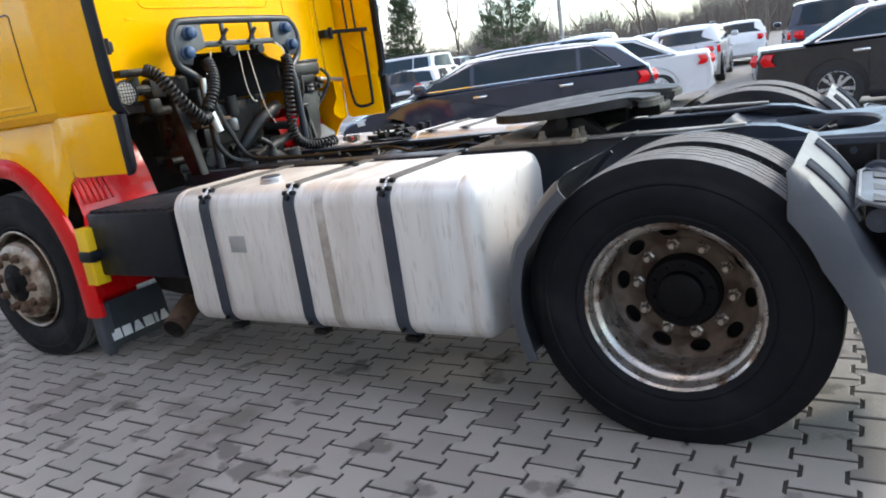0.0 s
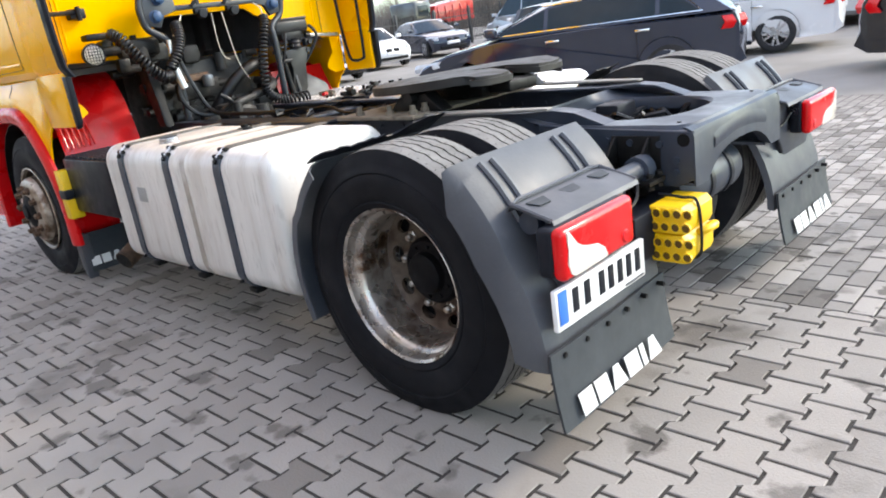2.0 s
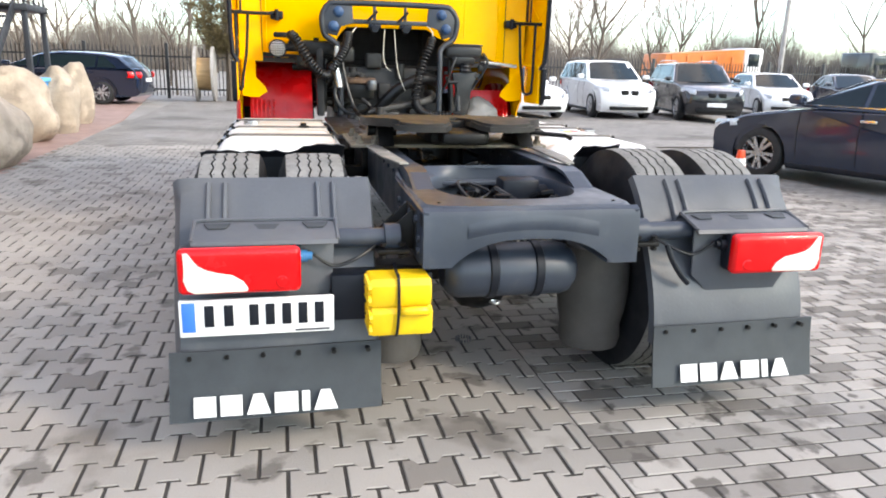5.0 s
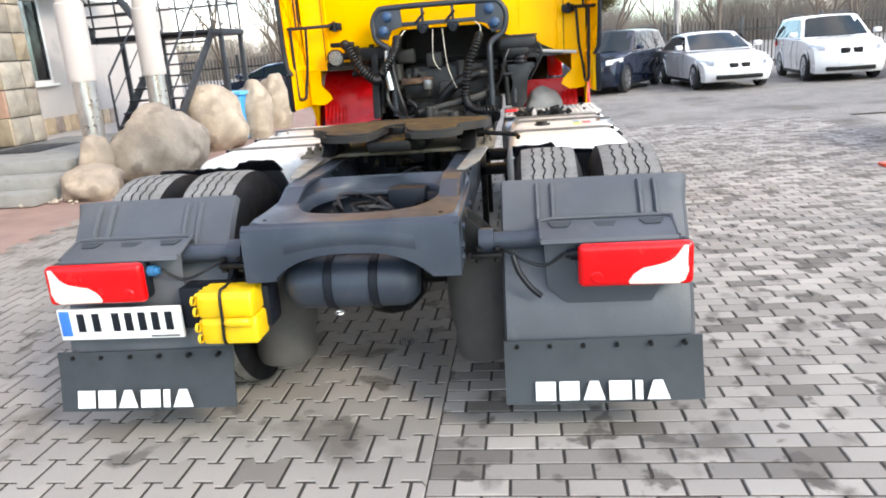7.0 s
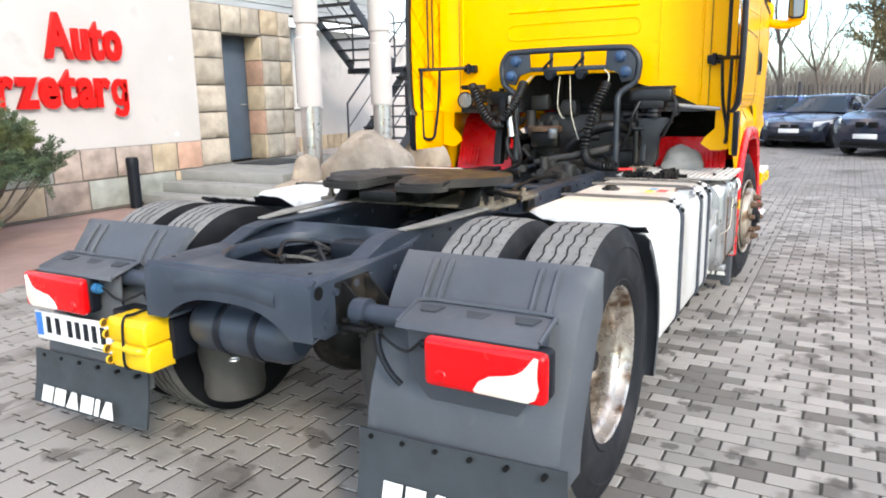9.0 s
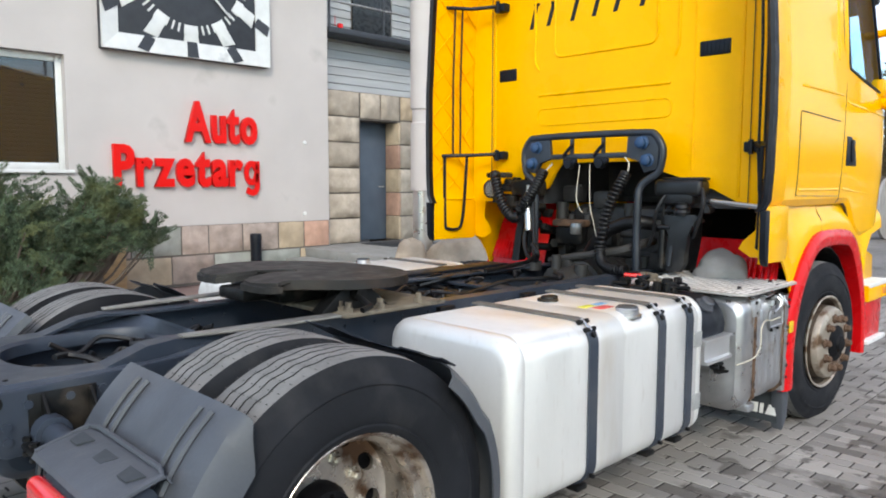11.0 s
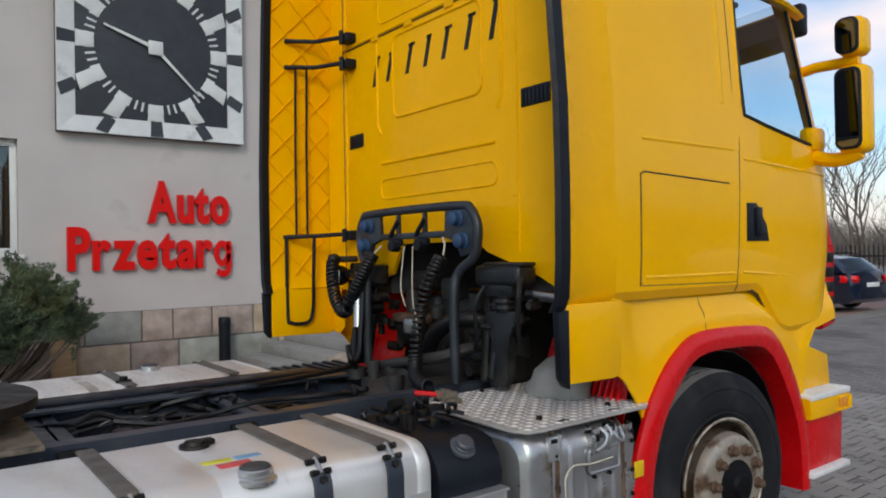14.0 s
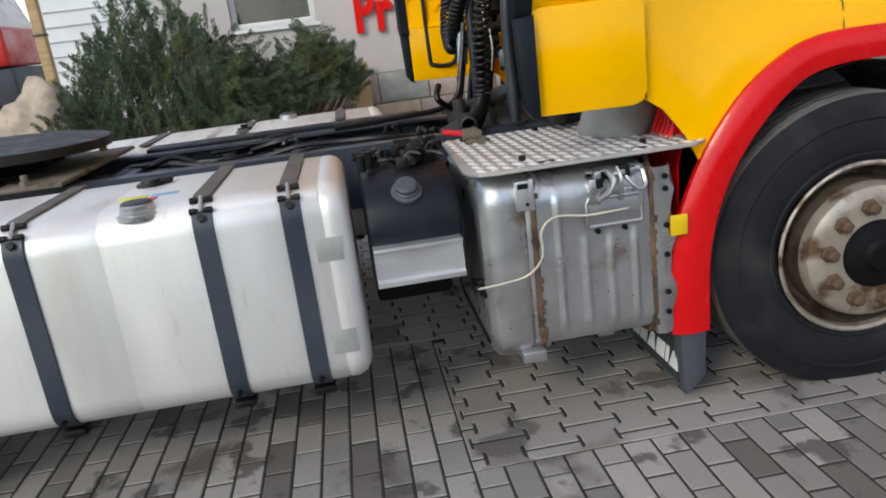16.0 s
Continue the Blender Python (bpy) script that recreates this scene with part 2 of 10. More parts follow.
def glass(name, tint=(0.85, 0.9, 0.92), alpha=0.35, rough=0.03, ior=1.5):
    """Thin glass: part clear, part dark gloss."""
    m = bpy.data.materials.new(name)
    m.use_nodes = True
    n, l = m.node_tree.nodes, m.node_tree.links
    p, out = n["Principled BSDF"], n["Material Output"]
    p.inputs["Base Color"].default_value, p.inputs["Roughness"].default_value = (*[0.03 * c for c in tint], 1), rough
    p.inputs["IOR"].default_value = ior
    clear, mix = n.new("ShaderNodeBsdfTransparent"), n.new("ShaderNodeMixShader")
    clear.inputs["Color"].default_value = (*tint, 1)
    mix.inputs[0].default_value = alpha
    l.new(clear.outputs[0], mix.inputs[1])
    l.new(p.outputs[0], mix.inputs[2])
    l.new(mix.outputs[0], out.inputs["Surface"])
    return m


YELLOW = mat("yellow_paint", (0.93, 0.458, 0.0), 0.30, var=0.05, scale=1.5, fine=25, bump=0.008, coat=0.03, rvar=0.08, spec=0.07)
YELLOW_GLOSS = mat("glossy_yellow_paint", (0.92, 0.460, 0.0), 0.20, var=0.04, scale=1.5, fine=25, bump=0.003, coat=0.36, rvar=0.05, spec=0.07)
# dark brown for panel joints and for shadow lines painted along steps
SEAM = mat("seam_shadow", (0.05, 0.027, 0.006), 0.7, var=0.3, scale=9, fine=60, bump=0.0)
RED = mat("red_paint", (0.60, 0.004, 0.006), 0.28, var=0.10, scale=3, fine=30, bump=0.01, spec=0.25, coat=0.2, rvar=0.08)
PLASTIC = mat("grey_plastic", (0.060, 0.066, 0.078), 0.5, var=0.22, scale=2.2, fine=90, bump=0.07, dirt=(0.098, 0.099, 0.102), dirt_at=0.46, dirt_scale=1.8, stain=((0.12, 0.118, 0.115), 0.60, 14.0, 0.25), edge=0.34)
FLAP = mat("flap_rubber", (0.030, 0.036, 0.042), 0.6, var=0.2, scale=4, fine=120, bump=0.05, dirt=(0.07, 0.065, 0.06), dirt_at=0.62)
TRIM = mat("dark_trim", (0.007, 0.009, 0.014), 0.45, spec=0.22, var=0.2, scale=6, fine=80, bump=0.04)
FRAME = mat("frame_paint", (0.028, 0.037, 0.054), 0.42, spec=0.42, var=0.25, scale=3, fine=40, bump=0.03, dirt=(0.058, 0.062, 0.070), dirt_at=0.48, stain=((0.10, 0.095, 0.088), 0.62, 12.0, 0.3), edge=0.32)
CAP_PALE = mat("pale_blue_plastic", (0.30, 0.40, 0.50), 0.4, var=0.15, scale=12, bump=0.03, dirt=(0.08, 0.08, 0.08), dirt_at=0.55)
STAY = mat("stay_black", (0.012, 0.013, 0.015), 0.42, spec=0.4, var=0.35, scale=8, fine=50, bump=0.08, dirt=(0.045, 0.042, 0.038), dirt_at=0.56, dirt_scale=6, edge=0.2)
BLACK = mat("oily_black", (0.005, 0.005, 0.005), 0.5, spec=0.22, var=0.4, scale=9, fine=50, bump=0.15, dirt=(0.035, 0.029, 0.023), dirt_at=0.58, dirt_scale=6)
ENGINE_DUST = mat("dusty_casting", (0.024, 0.023, 0.022), 0.6, var=0.4, scale=7, fine=50, bump=0.15, dirt=(0.014, 0.013, 0.012), dirt_at=0.52, dirt_scale=7, edge=0.2)
RUBBER_DUSTY = mat("dusty_tyre_wall", (0.012, 0.013, 0.016), 0.75, spec=0.2, var=0.3, scale=3, fine=90, bump=0.08, dirt=(0.036, 0.035, 0.036), dirt_at=0.52, dirt_scale=4.5, edge=0.25)
RUBBER = mat("tyre_rubber", (0.0065, 0.007, 0.009), 0.7, spec=0.16, var=0.25, scale=4, fine=90, bump=0.08, dirt=(0.013, 0.013, 0.015), dirt_at=0.57, dirt_scale=4)
TREAD = mat("tyre_tread", (0.175, 0.170, 0.162), 0.85, var=0.25, scale=7, fine=70, bump=0.2, dirt=(0.10, 0.098, 0.094), dirt_at=0.52, dirt_scale=9, edge=0.25)
TREAD_CUT = mat("tread_cut", (0.045, 0.043, 0.040), 0.9, var=0.3, scale=9, bump=0.05)
TANK = mat("tank_aluminium", (0.76, 0.745, 0.715), 0.46, metal=0.50, var=0.07, scale=2.0, fine=60, bump=0.02, dirt=(0.56, 0.48, 0.37), dirt_at=0.58,
           dirt_scale=1.7, stretch=(2.2, 1, 0.5), stain=((0.55, 0.50, 0.44), 0.60, 18.0, 0.3), edge=0.26)
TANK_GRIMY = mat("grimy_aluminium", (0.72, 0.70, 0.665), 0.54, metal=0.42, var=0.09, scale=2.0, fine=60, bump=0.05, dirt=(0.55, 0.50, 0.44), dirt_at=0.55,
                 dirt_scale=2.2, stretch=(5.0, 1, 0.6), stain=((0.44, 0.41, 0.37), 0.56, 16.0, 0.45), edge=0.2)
RIM_BROWN = mat("rusty_disc", (0.115, 0.085, 0.062), 0.55, metal=0.25, var=0.4, scale=8, fine=80, bump=0.12, dirt=(0.045, 0.024, 0.014), dirt_at=0.48, dirt_scale=8)
HUB_BLACK = mat("greasy_hub", (0.004, 0.004, 0.005), 0.6, var=0.3, scale=9, fine=60, bump=0.15, spec=0.15)
RIM_RUST = mat("rusty_rim", (0.44, 0.38, 0.31), 0.38, metal=0.55, var=0.22, scale=7, fine=80, bump=0.08, dirt=(0.13, 0.075, 0.042), dirt_at=0.49, dirt_scale=11, edge=0.16)
NUT_BROWN = mat("worn_nut", (0.46, 0.41, 0.35), 0.35, metal=0.75, var=0.25, scale=30, fine=90, bump=0.1, dirt=(0.13, 0.08, 0.05), dirt_at=0.58, dirt_scale=30)
RIM = mat("rim_steel", (0.50, 0.45, 0.40), 0.30, metal=0.8, var=0.3, scale=9, fine=80, bump=0.08, dirt=(0.13, 0.075, 0.045), dirt_at=0.50, dirt_scale=7)
RUSTY = mat("rusty_steel", (0.13, 0.075, 0.045), 0.75, metal=0.2, var=0.4, scale=9, fine=60, bump=0.2, dirt=(0.05, 0.03, 0.02), dirt_at=0.52, dirt_scale=12)
GREASY = mat("greasy_plate", (0.014, 0.012, 0.010), 0.58, metal=0.1, var=0.5, scale=6, fine=40, bump=0.2, dirt=(0.036, 0.021, 0.013), dirt_at=0.57, dirt_scale=4, edge=0.2)
MUDPLATE = mat("dusty_plate", (0.15, 0.125, 0.092), 0.8, var=0.35, scale=8, fine=50, bump=0.2, dirt=(0.05, 0.04, 0.03), dirt_at=0.55, dirt_scale=8)
STEEL = mat("bare_steel", (0.50, 0.50, 0.50), 0.35, metal=0.9, var=0.15, scale=7, fine=60, bump=0.06, dirt=(0.26, 0.19, 0.13), dirt_at=0.62, dirt_scale=5)
SILENCER = mat("silencer_steel", (0.46, 0.46, 0.47), 0.36, metal=0.8, var=0.2, scale=5, fine=60, bump=0.08, dirt=(0.20, 0.14, 0.09), dirt_at=0.58, dirt_scale=4)
CHECKER = mat("tread_plate", (0.42, 0.40, 0.375), 0.55, metal=0.35, var=0.2, scale=6, fine=60, bump=0.08, dirt=(0.22, 0.19, 0.15), dirt_at=0.58)
LENS_RED = mat("red_lens", (0.62, 0.002, 0.004), 0.18, var=0.08, scale=8, fine=200, bump=0.05, spec=0.3, coat=0.25)
LENS_CLEAR = mat("clear_lens", (0.72, 0.66, 0.58), 0.15, var=0.1, scale=14, fine=200, bump=0.06, coat=0.8)
LENS_AMBER = mat("amber_lens", (0.80, 0.28, 0.01), 0.2, var=0.08, scale=8, fine=200, bump=0.03, coat=0.6)
WHITE = mat("white_paint", (0.78, 0.78, 0.77), 0.3, var=0.05, scale=2, fine=40, bump=0.01, coat=0.4)
LETTER = mat("letter_white", (0.70, 0.70, 0.68), 0.5, var=0.12, scale=10, fine=90, bump=0.03)
CHOCK = mat("yellow_plastic", (0.80, 0.50, 0.008), 0.4, var=0.12, scale=8, fine=90, bump=0.03)
HOSE = mat("black_hose", (0.006, 0.006, 0.007), 0.42, spec=0.35, var=0.2, scale=10, fine=100, bump=0.03)
WIRE = mat("pale_wire", (0.55, 0.50, 0.40), 0.5, var=0.2, scale=10, fine=60, bump=0.0)
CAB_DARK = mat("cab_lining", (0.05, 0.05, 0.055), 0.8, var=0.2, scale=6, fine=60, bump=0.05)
DUSTY_RUBBER = mat("dusty_rubber", (0.060, 0.055, 0.050), 0.8, var=0.3, scale=4, fine=70, bump=0.1, dirt=(0.035, 0.033, 0.031), dirt_at=0.5, edge=0.25)
MIRROR = mat("mirror_glass", (0.16, 0.17, 0.18), 0.04, metal=1.0, var=0.02, bump=0.0, rvar=0.01)
GLASS = glass("cab_glass", (0.86, 0.95, 1.0), 0.16)

# ---- the tractor unit: nose towards -x, rear axle near the origin ----
XR, XF, AXLE_Z = 0.199, -3.64, 0.50      # axles
truck = thing("truck", "yellow and red two-axle tractor unit without a trailer, parked on paving", "truck", (0, 0, 0))


def sides(name, build, material, label="", parent=None, angle=35.0):
    """The same part on the left (-1) and on the right (+1)."""
    obs = []
    for s in (-1, 1):
        bm = B()
        build(bm, s)
        obs.append(part(name, bm, material, parent or truck, label, angle))
    return obs


# wheels
def tyre_mesh(name, r=0.525, wall=None, width=0.292, n=160):
    """Tyre about y, outer wall at y = 0, going in to -width."""
    w, prof = width, []
    prof += [(0.300, -0.020), (0.316, -0.007), (0.326, -0.004), (0.331, -0.009), (0.339, -0.004), (0.365, 0.0), (0.395, 0.002), (0.425, 0.001), (r - 0.088, -0.003), (r - 0.083, 0.001), (r - 0.074, -0.001), (r - 0.068, -0.007), (r - 0.050, -0.011), (r - 0.022, -0.022)]
    shoulder = len(prof)
    grooves = (0.22, 0.41, 0.59, 0.78)
    prof += [(r - 0.006, -0.030)]
    for g in grooves:
        y = -0.03 - g * (w - 0.06)
        prof += [(r, y + 0.0036), (r - 0.010, y + 0.0018), (r - 0.010, y - 0.0018), (r, y - 0.0036)]
    prof += [(r - 0.006, -w + 0.030)]
    end = len(prof)
    prof += [(r - 0.022, -w + 0.022), (r - 0.050, -w + 0.01), (0.395, -w), (0.335, -w + 0.004), (0.300, -w + 0.02)]

    def wave(j, k):
        return 0.0050 * (abs((k % 4) - 2) - 1) if shoulder < j < end - 1 else 0.0
    bm = B()
    lathe(bm, prof, n, wave=wave)
    # cross cuts in the tread
    for k in range(0, n, 2):
        a = 2 * math.pi * (k + 0.5) / n
        for g0, g1 in ((0.01, 0.06), (0.16, 0.20), (0.24, 0.28), (0.36, 0.39), (0.43, 0.46), (0.54, 0.57), (0.61, 0.65), (0.73, 0.76), (0.80, 0.84), (0.94, 0.99)):
            y0, y1 = -0.03 - g0 * (w - 0.06), -0.03 - g1 * (w - 0.06)
            t = Vector((-math.sin(a), 0, math.cos(a)))
            c = Vector((math.cos(a), 0, math.sin(a))) * (r + 0.0012)
            q = [c + t * 0.0017 + Vector((0, y0, 0)), c - t * 0.0017 + Vector((0, y0, 0)), c - t * 0.0017 + Vector((0, y1, 0)), c + t * 0.0017 + Vector((0, y1, 0))]
            f = bm.faces.new([bm.verts.new(v) for v in q])
            f.material_index = 2
    bmesh.ops.recalc_face_normals(bm, faces=bm.faces)
    me = bpy.data.meshes.new(name)
    bm.to_mesh(me)
    bm.free()
    for m_ in (wall or RUBBER, TREAD, TREAD_CUT):
        me.materials.append(m_)
    for p in me.polygons:
        d = Vector((p.center.x, 0, p.center.z)).length
        if p.material_index == 0 and d > r - 0.005 and -w + 0.028 < p.center.y < -0.028:
            p.material_index = 1
    me.shade_smooth()
    me.set_sharp_from_angle(angle=radians(40))
    return me


def rear_rim(bm):
    """Deep bowl of the rear rim, outer lip near y = 0."""
    lathe(bm, [(0.303, -0.034), (0.307, -0.022), (0.300, -0.016), (0.291, -0.024), (0.288, -0.045), (0.282, -0.062), (0.268, -0.072), (0.262, -0.085), (0.259, -0.16), (0.268, -0.175), (0.268, -0.205), (0.263, -0.222),
               (0.263, -0.285)], 80)


def disc_y(r):
    """How deep the wheel disc lies at a radius."""
    return float(np.interp(r, [0.06, 0.188, 0.196, 0.210, 0.236, 0.250, 0.263], [-0.241, -0.245, -0.250, -0.248, -0.237, -0.231, -0.219]))


def rear_disc(bm):
    """Wheel disc with ten oval hand holes in its cone."""
    n = 24
    for k in range(10):
        mid, half = 2 * math.pi * (k + 0.5) / 10, math.pi / 10
        rings = []
        for f in (-0.4, 0.0, 0.30, 0.65, 1.0):       # from inside the hole's wall out to the sector's edge
            ring = []
            for i in range(n):
                t = 2 * math.pi * i / n
                c, s = math.cos(t), math.sin(t)
                m = max(abs(c), abs(s))
                g = max(0.0, f)
                u = (0.165 * c) * (1 - g) + half * (c / m) * g
                r = 0.2245 + (0.0235 * s) * (1 - g) + (0.0385 * s / m) * g
                ring.append(bm.verts.new((r * math.cos(mid + u), disc_y(r) - (0.018 if f < 0 else 0.0), r * math.sin(mid + u))))
            rings.append(ring)
        for a, b in zip(rings, rings[1:]):
            for i in range(n):
                bm.faces.new((a[i], a[(i + 1) % n], b[(i + 1) % n], b[i]))
    bmesh.ops.remove_doubles(bm, verts=list(bm.verts), dist=0.0006)
    lathe(bm, [(0.1862, disc_y(0.1862)), (0.150, -0.243), (0.120, -0.241), (0.060, -0.241)], 60)


def front_rim(bm):
    lathe(bm, [(0.303, -0.004), (0.305, 0.004), (0.297, 0.008), (0.288, 0.0), (0.284, -0.022)], 64)


def front_recess(bm):
    lathe(bm, [(0.284, -0.022), (0.275, -0.07), (0.258, -0.095), (0.246, -0.09), (0.240, -0.03), (0.238, 0.005)], 64)


def front_disc(bm):
    lathe(bm, [(0.238, 0.005), (0.236, 0.020), (0.226, 0.042), (0.205, 0.054), (0.17, 0.060), (0.13, 0.064), (0.07, 0.066)], 64)


def hub(bm, r0, y0, y1, front):
    if front:
        lathe(bm, [(0.118, y0), (0.114, y0 + 0.008), (0.098, y0 + 0.012), (0.082, y0 + 0.020), (0.060, y0 + 0.024), (0.054, y1 - 0.030), (0.047, y1 - 0.022), (0.0, y1 - 0.018)], 32)
    elif r0 > 0.12:          # fat greasy hub
        lathe(bm, [(r0, y0), (r0, y0 + 0.035), (r0 - 0.012, y0 + 0.05), (0.085, y0 + 0.058), (0.080, y0 + 0.085), (0.066, y0 + 0.095), (0.0, y0 + 0.098)], 36)
        for k in range(10):
            a = 2 * math.pi * k / 10
            c = Vector((0.102 * math.cos(a), y0 + 0.05, 0.102 * math.sin(a)))
            rod(bm, c, c + Vector((0, 0.014, 0)), 0.008, 6)
    else:
        lathe(bm, [(r0, y0), (r0, y0 + 0.03), (0.092, y0 + 0.045), (0.086, y0 + 0.07), (0.050, y0 + 0.078), (0.044, y1 - 0.01), (0.036, y1), (0.0, y1)], 32)
        for k in range(10):
            a = 2 * math.pi * k / 10
            c = Vector((0.070 * math.cos(a), y0 + 0.072, 0.070 * math.sin(a)))
            rod(bm, c, c + Vector((0, 0.014, 0)), 0.008, 6)


TYRE = {0: tyre_mesh("tyre", 0.525, RUBBER_DUSTY), -1: tyre_mesh("tyre", 0.518), 1: tyre_mesh("tyre", 0.532, RUBBER_DUSTY)}     # front, rear left, rear right
nut_bm = B()
lathe(nut_bm, [(0.0, 0.034), (0.010, 0.034), (0.016, 0.028), (0.017, 0.010), (0.024, 0.006), (0.025, 0.0)], 6)
NUT = finish(nut_bm, "wheel_nut", NUT_BROWN, 25)
nut2_bm = B()
lathe(nut2_bm, [(0.0, 0.040), (0.012, 0.040), (0.021, 0.033), (0.023, 0.012), (0.029, 0.008), (0.030, 0.0)], 6)
NUT_RUSTY = finish(nut2_bm, "wheel_nut", RUSTY, 25)


def nuts(wheel, r, y, mesh):
    for k in range(10):
        a = 2 * math.pi * (k + 0.5) / 10
        o = new("wheel_nut", mesh)
        o.parent = wheel
        o.matrix_basis = pose(r * math.cos(a), y, r * math.sin(a))


def wheel(name, x, side, y_out, front, label):
    bm = B()
    (front_rim if front else rear_rim)(bm)
    w = part(name, bm, RIM_RUST if front else RIM, truck, label)
    w.matrix_basis = pose(x, side * y_out, AXLE_Z + (0 if front else 0.006 * side + 0.004), 0, 0, (0 if side > 0 else 180) - (4 if front and side > 0 else 0)) @ pose(0, 0, 0, 0, 11, 0)
    t = new("tyre", TYRE[0 if front else side])
    t.parent = w
    grimy = side < 0
    if front:
        bm = B()
        front_recess(bm)
        part("rim_recess", bm, RIM_BROWN, w, "rusty brown recess of the rim")
        bm = B()
        front_disc(bm)
        part("wheel_disc", bm, RIM_RUST, w)
    else:
        bm = B()
        rear_disc(bm)
        drum = B()
        lathe(drum, [(0.262, -0.30), (0.262, -0.282), (0.05, -0.282)], 40)
        part("brake_drum", drum, HUB_BLACK, w)
        part("wheel_disc", bm, RIM_BROWN if grimy else RIM, w, "rusty brown wheel disc with hand holes" if grimy else "worn steel wheel disc with hand holes")
    bm = B()
    hub(bm, 0.135 if grimy and not front else 0.10, 0.064 if front else -0.241, 0.125 if front else -0.085, front)
    part("hub", bm, HUB_BLACK, w, "dark greasy wheel hub")
    nuts(w, 0.1675 if not front else 0.166, -0.245 if not front else 0.062, NUT if not front else NUT_RUSTY)
    return w


for s_ in (-1, 1):
    wheel("front_wheel", XF, s_, 1.215 if s_ < 0 else 1.245, True, "steel front wheel with rusty nuts and black tyre")
    wheel("rear_wheel", XR, s_, 1.245, False, "scratched steel rear wheel with deep dish and worn tyre")
    bm = B()
    lathe(bm, [(0.30, -0.28), (0.26, -0.2), (0.26, -0.1), (0.30, -0.01)], 40)
    inner = part("inner_rear_wheel", bm, RIM, truck, "inner twin wheel with worn dusty tread")
    inner.matrix_basis = pose(XR, s_ * 0.905, AXLE_Z + 0.006 * s_ + 0.004, 0, 0, 0 if s_ > 0 else 180)
    t_ = new("tyre", TYRE[s_])
    t_.parent = inner

# axles
bm = B()
rod(bm, (XR, -1.05, AXLE_Z), (XR, 1.05, AXLE_Z), 0.07, 16)
lathe(bm, [(0.0, -0.17), (0.12, -0.16), (0.20, -0.08), (0.215, 0.0), (0.20, 0.08), (0.12, 0.16), (0.0, 0.17)], 28, (XR, 0, AXLE_Z))
for s_ in (-1, 1):
    lathe(bm, [(0.0, -0.06), (0.20, -0.05), (0.205, 0.14), (0.0, 0.15)], 32, (XR, s_ * 0.74, AXLE_Z))
part("rear_axle", bm, BLACK, truck)
bm = B()
rod(bm, (XF, -1.0, AXLE_Z - 0.04), (XF, 1.0, AXLE_Z - 0.04), 0.06, 14)
for s_ in (-1, 1):
    lathe(bm, [(0.0, -0.06), (0.20, -0.05), (0.205, 0.10), (0.0, 0.11)], 32, (XF, s_ * 0.98, AXLE_Z))
part("front_axle", bm, BLACK, truck)
bm = B()
rod(bm, (XR - 0.2, 0, 0.55), (-2.3, 0, 0.78), 0.06, 14)
for p_ in ((XR - 0.24, 0, 0.555), (-1.2, 0, 0.665), (-2.2, 0, 0.77)):
    lathe(bm, [(0.055, -0.05), (0.085, -0.04), (0.085, 0.04), (0.055, 0.05)], 14, p_, "x")
part("drive_shaft", bm, BLACK, truck)


# frame rails: channel with a raised hump ahead of the rear beam
def rail(bm, s):
    top = [(-4.9, 0.93), (-2.6, 0.96), (0.16, 0.975), (0.36, 0.985), (0.46, 0.975), (0.60, 0.925), (0.95, 0.915)]
    low = [(0.95, 0.70), (0.62, 0.705), (0.30, 0.715), (-2.6, 0.70), (-4.9, 0.68)]
    prism(bm, top + low, "y", s * 0.385, s * 0.373, 0.0)
    for line, t in ((top, 1), (low[::-1], -1)):
        for (xa, za), (xb, zb) in zip(line, line[1:]):
            y0, y1 = s * 0.300, s * 0.373
            q = [Vector((xa, y0, za)), Vector((xb, y0, zb)), Vector((xb, y1, zb)), Vector((xa, y1, za))]
            d = Vector((0, 0, -0.012 * t))
            f = [bm.verts.new(v) for v in q] + [bm.verts.new(v + d) for v in q]
            for ids in ((0, 1, 2, 3), (7, 6, 5, 4), (0, 4, 5, 1), (1, 5, 6, 2), (2, 6, 7, 3), (3, 7, 4, 0)):
                bm.faces.new([f[i] for i in ids])


rails = sides("frame_rail", rail, FRAME, "dark blue-grey painted steel channel")


def bolts(bm, s):
    random.seed(5)
    for x in [0.42, 0.52, 0.56, 0.70, 0.84, 0.90]:
        for z in (0.78, 0.86):
            zz = z + random.uniform(-0.02, 0.02)
            rod(bm, (x, s * 0.385, zz), (x, s * 0.402, zz), 0.012, 6)
    for x in np.arange(-2.3, 0.3, 0.16):
        rod(bm, (x, s * 0.385, 0.93), (x, s * 0.395, 0.93), 0.009, 6)
        rod(bm, (x, s * 0.373, 0.90), (x, s * 0.362, 0.90), 0.008, 6)


for ob_, s_ in zip(rails, (-1, 1)):
    bm = B()
    bolts(bm, s_)
    part("frame_bolt", bm, FRAME, ob_)

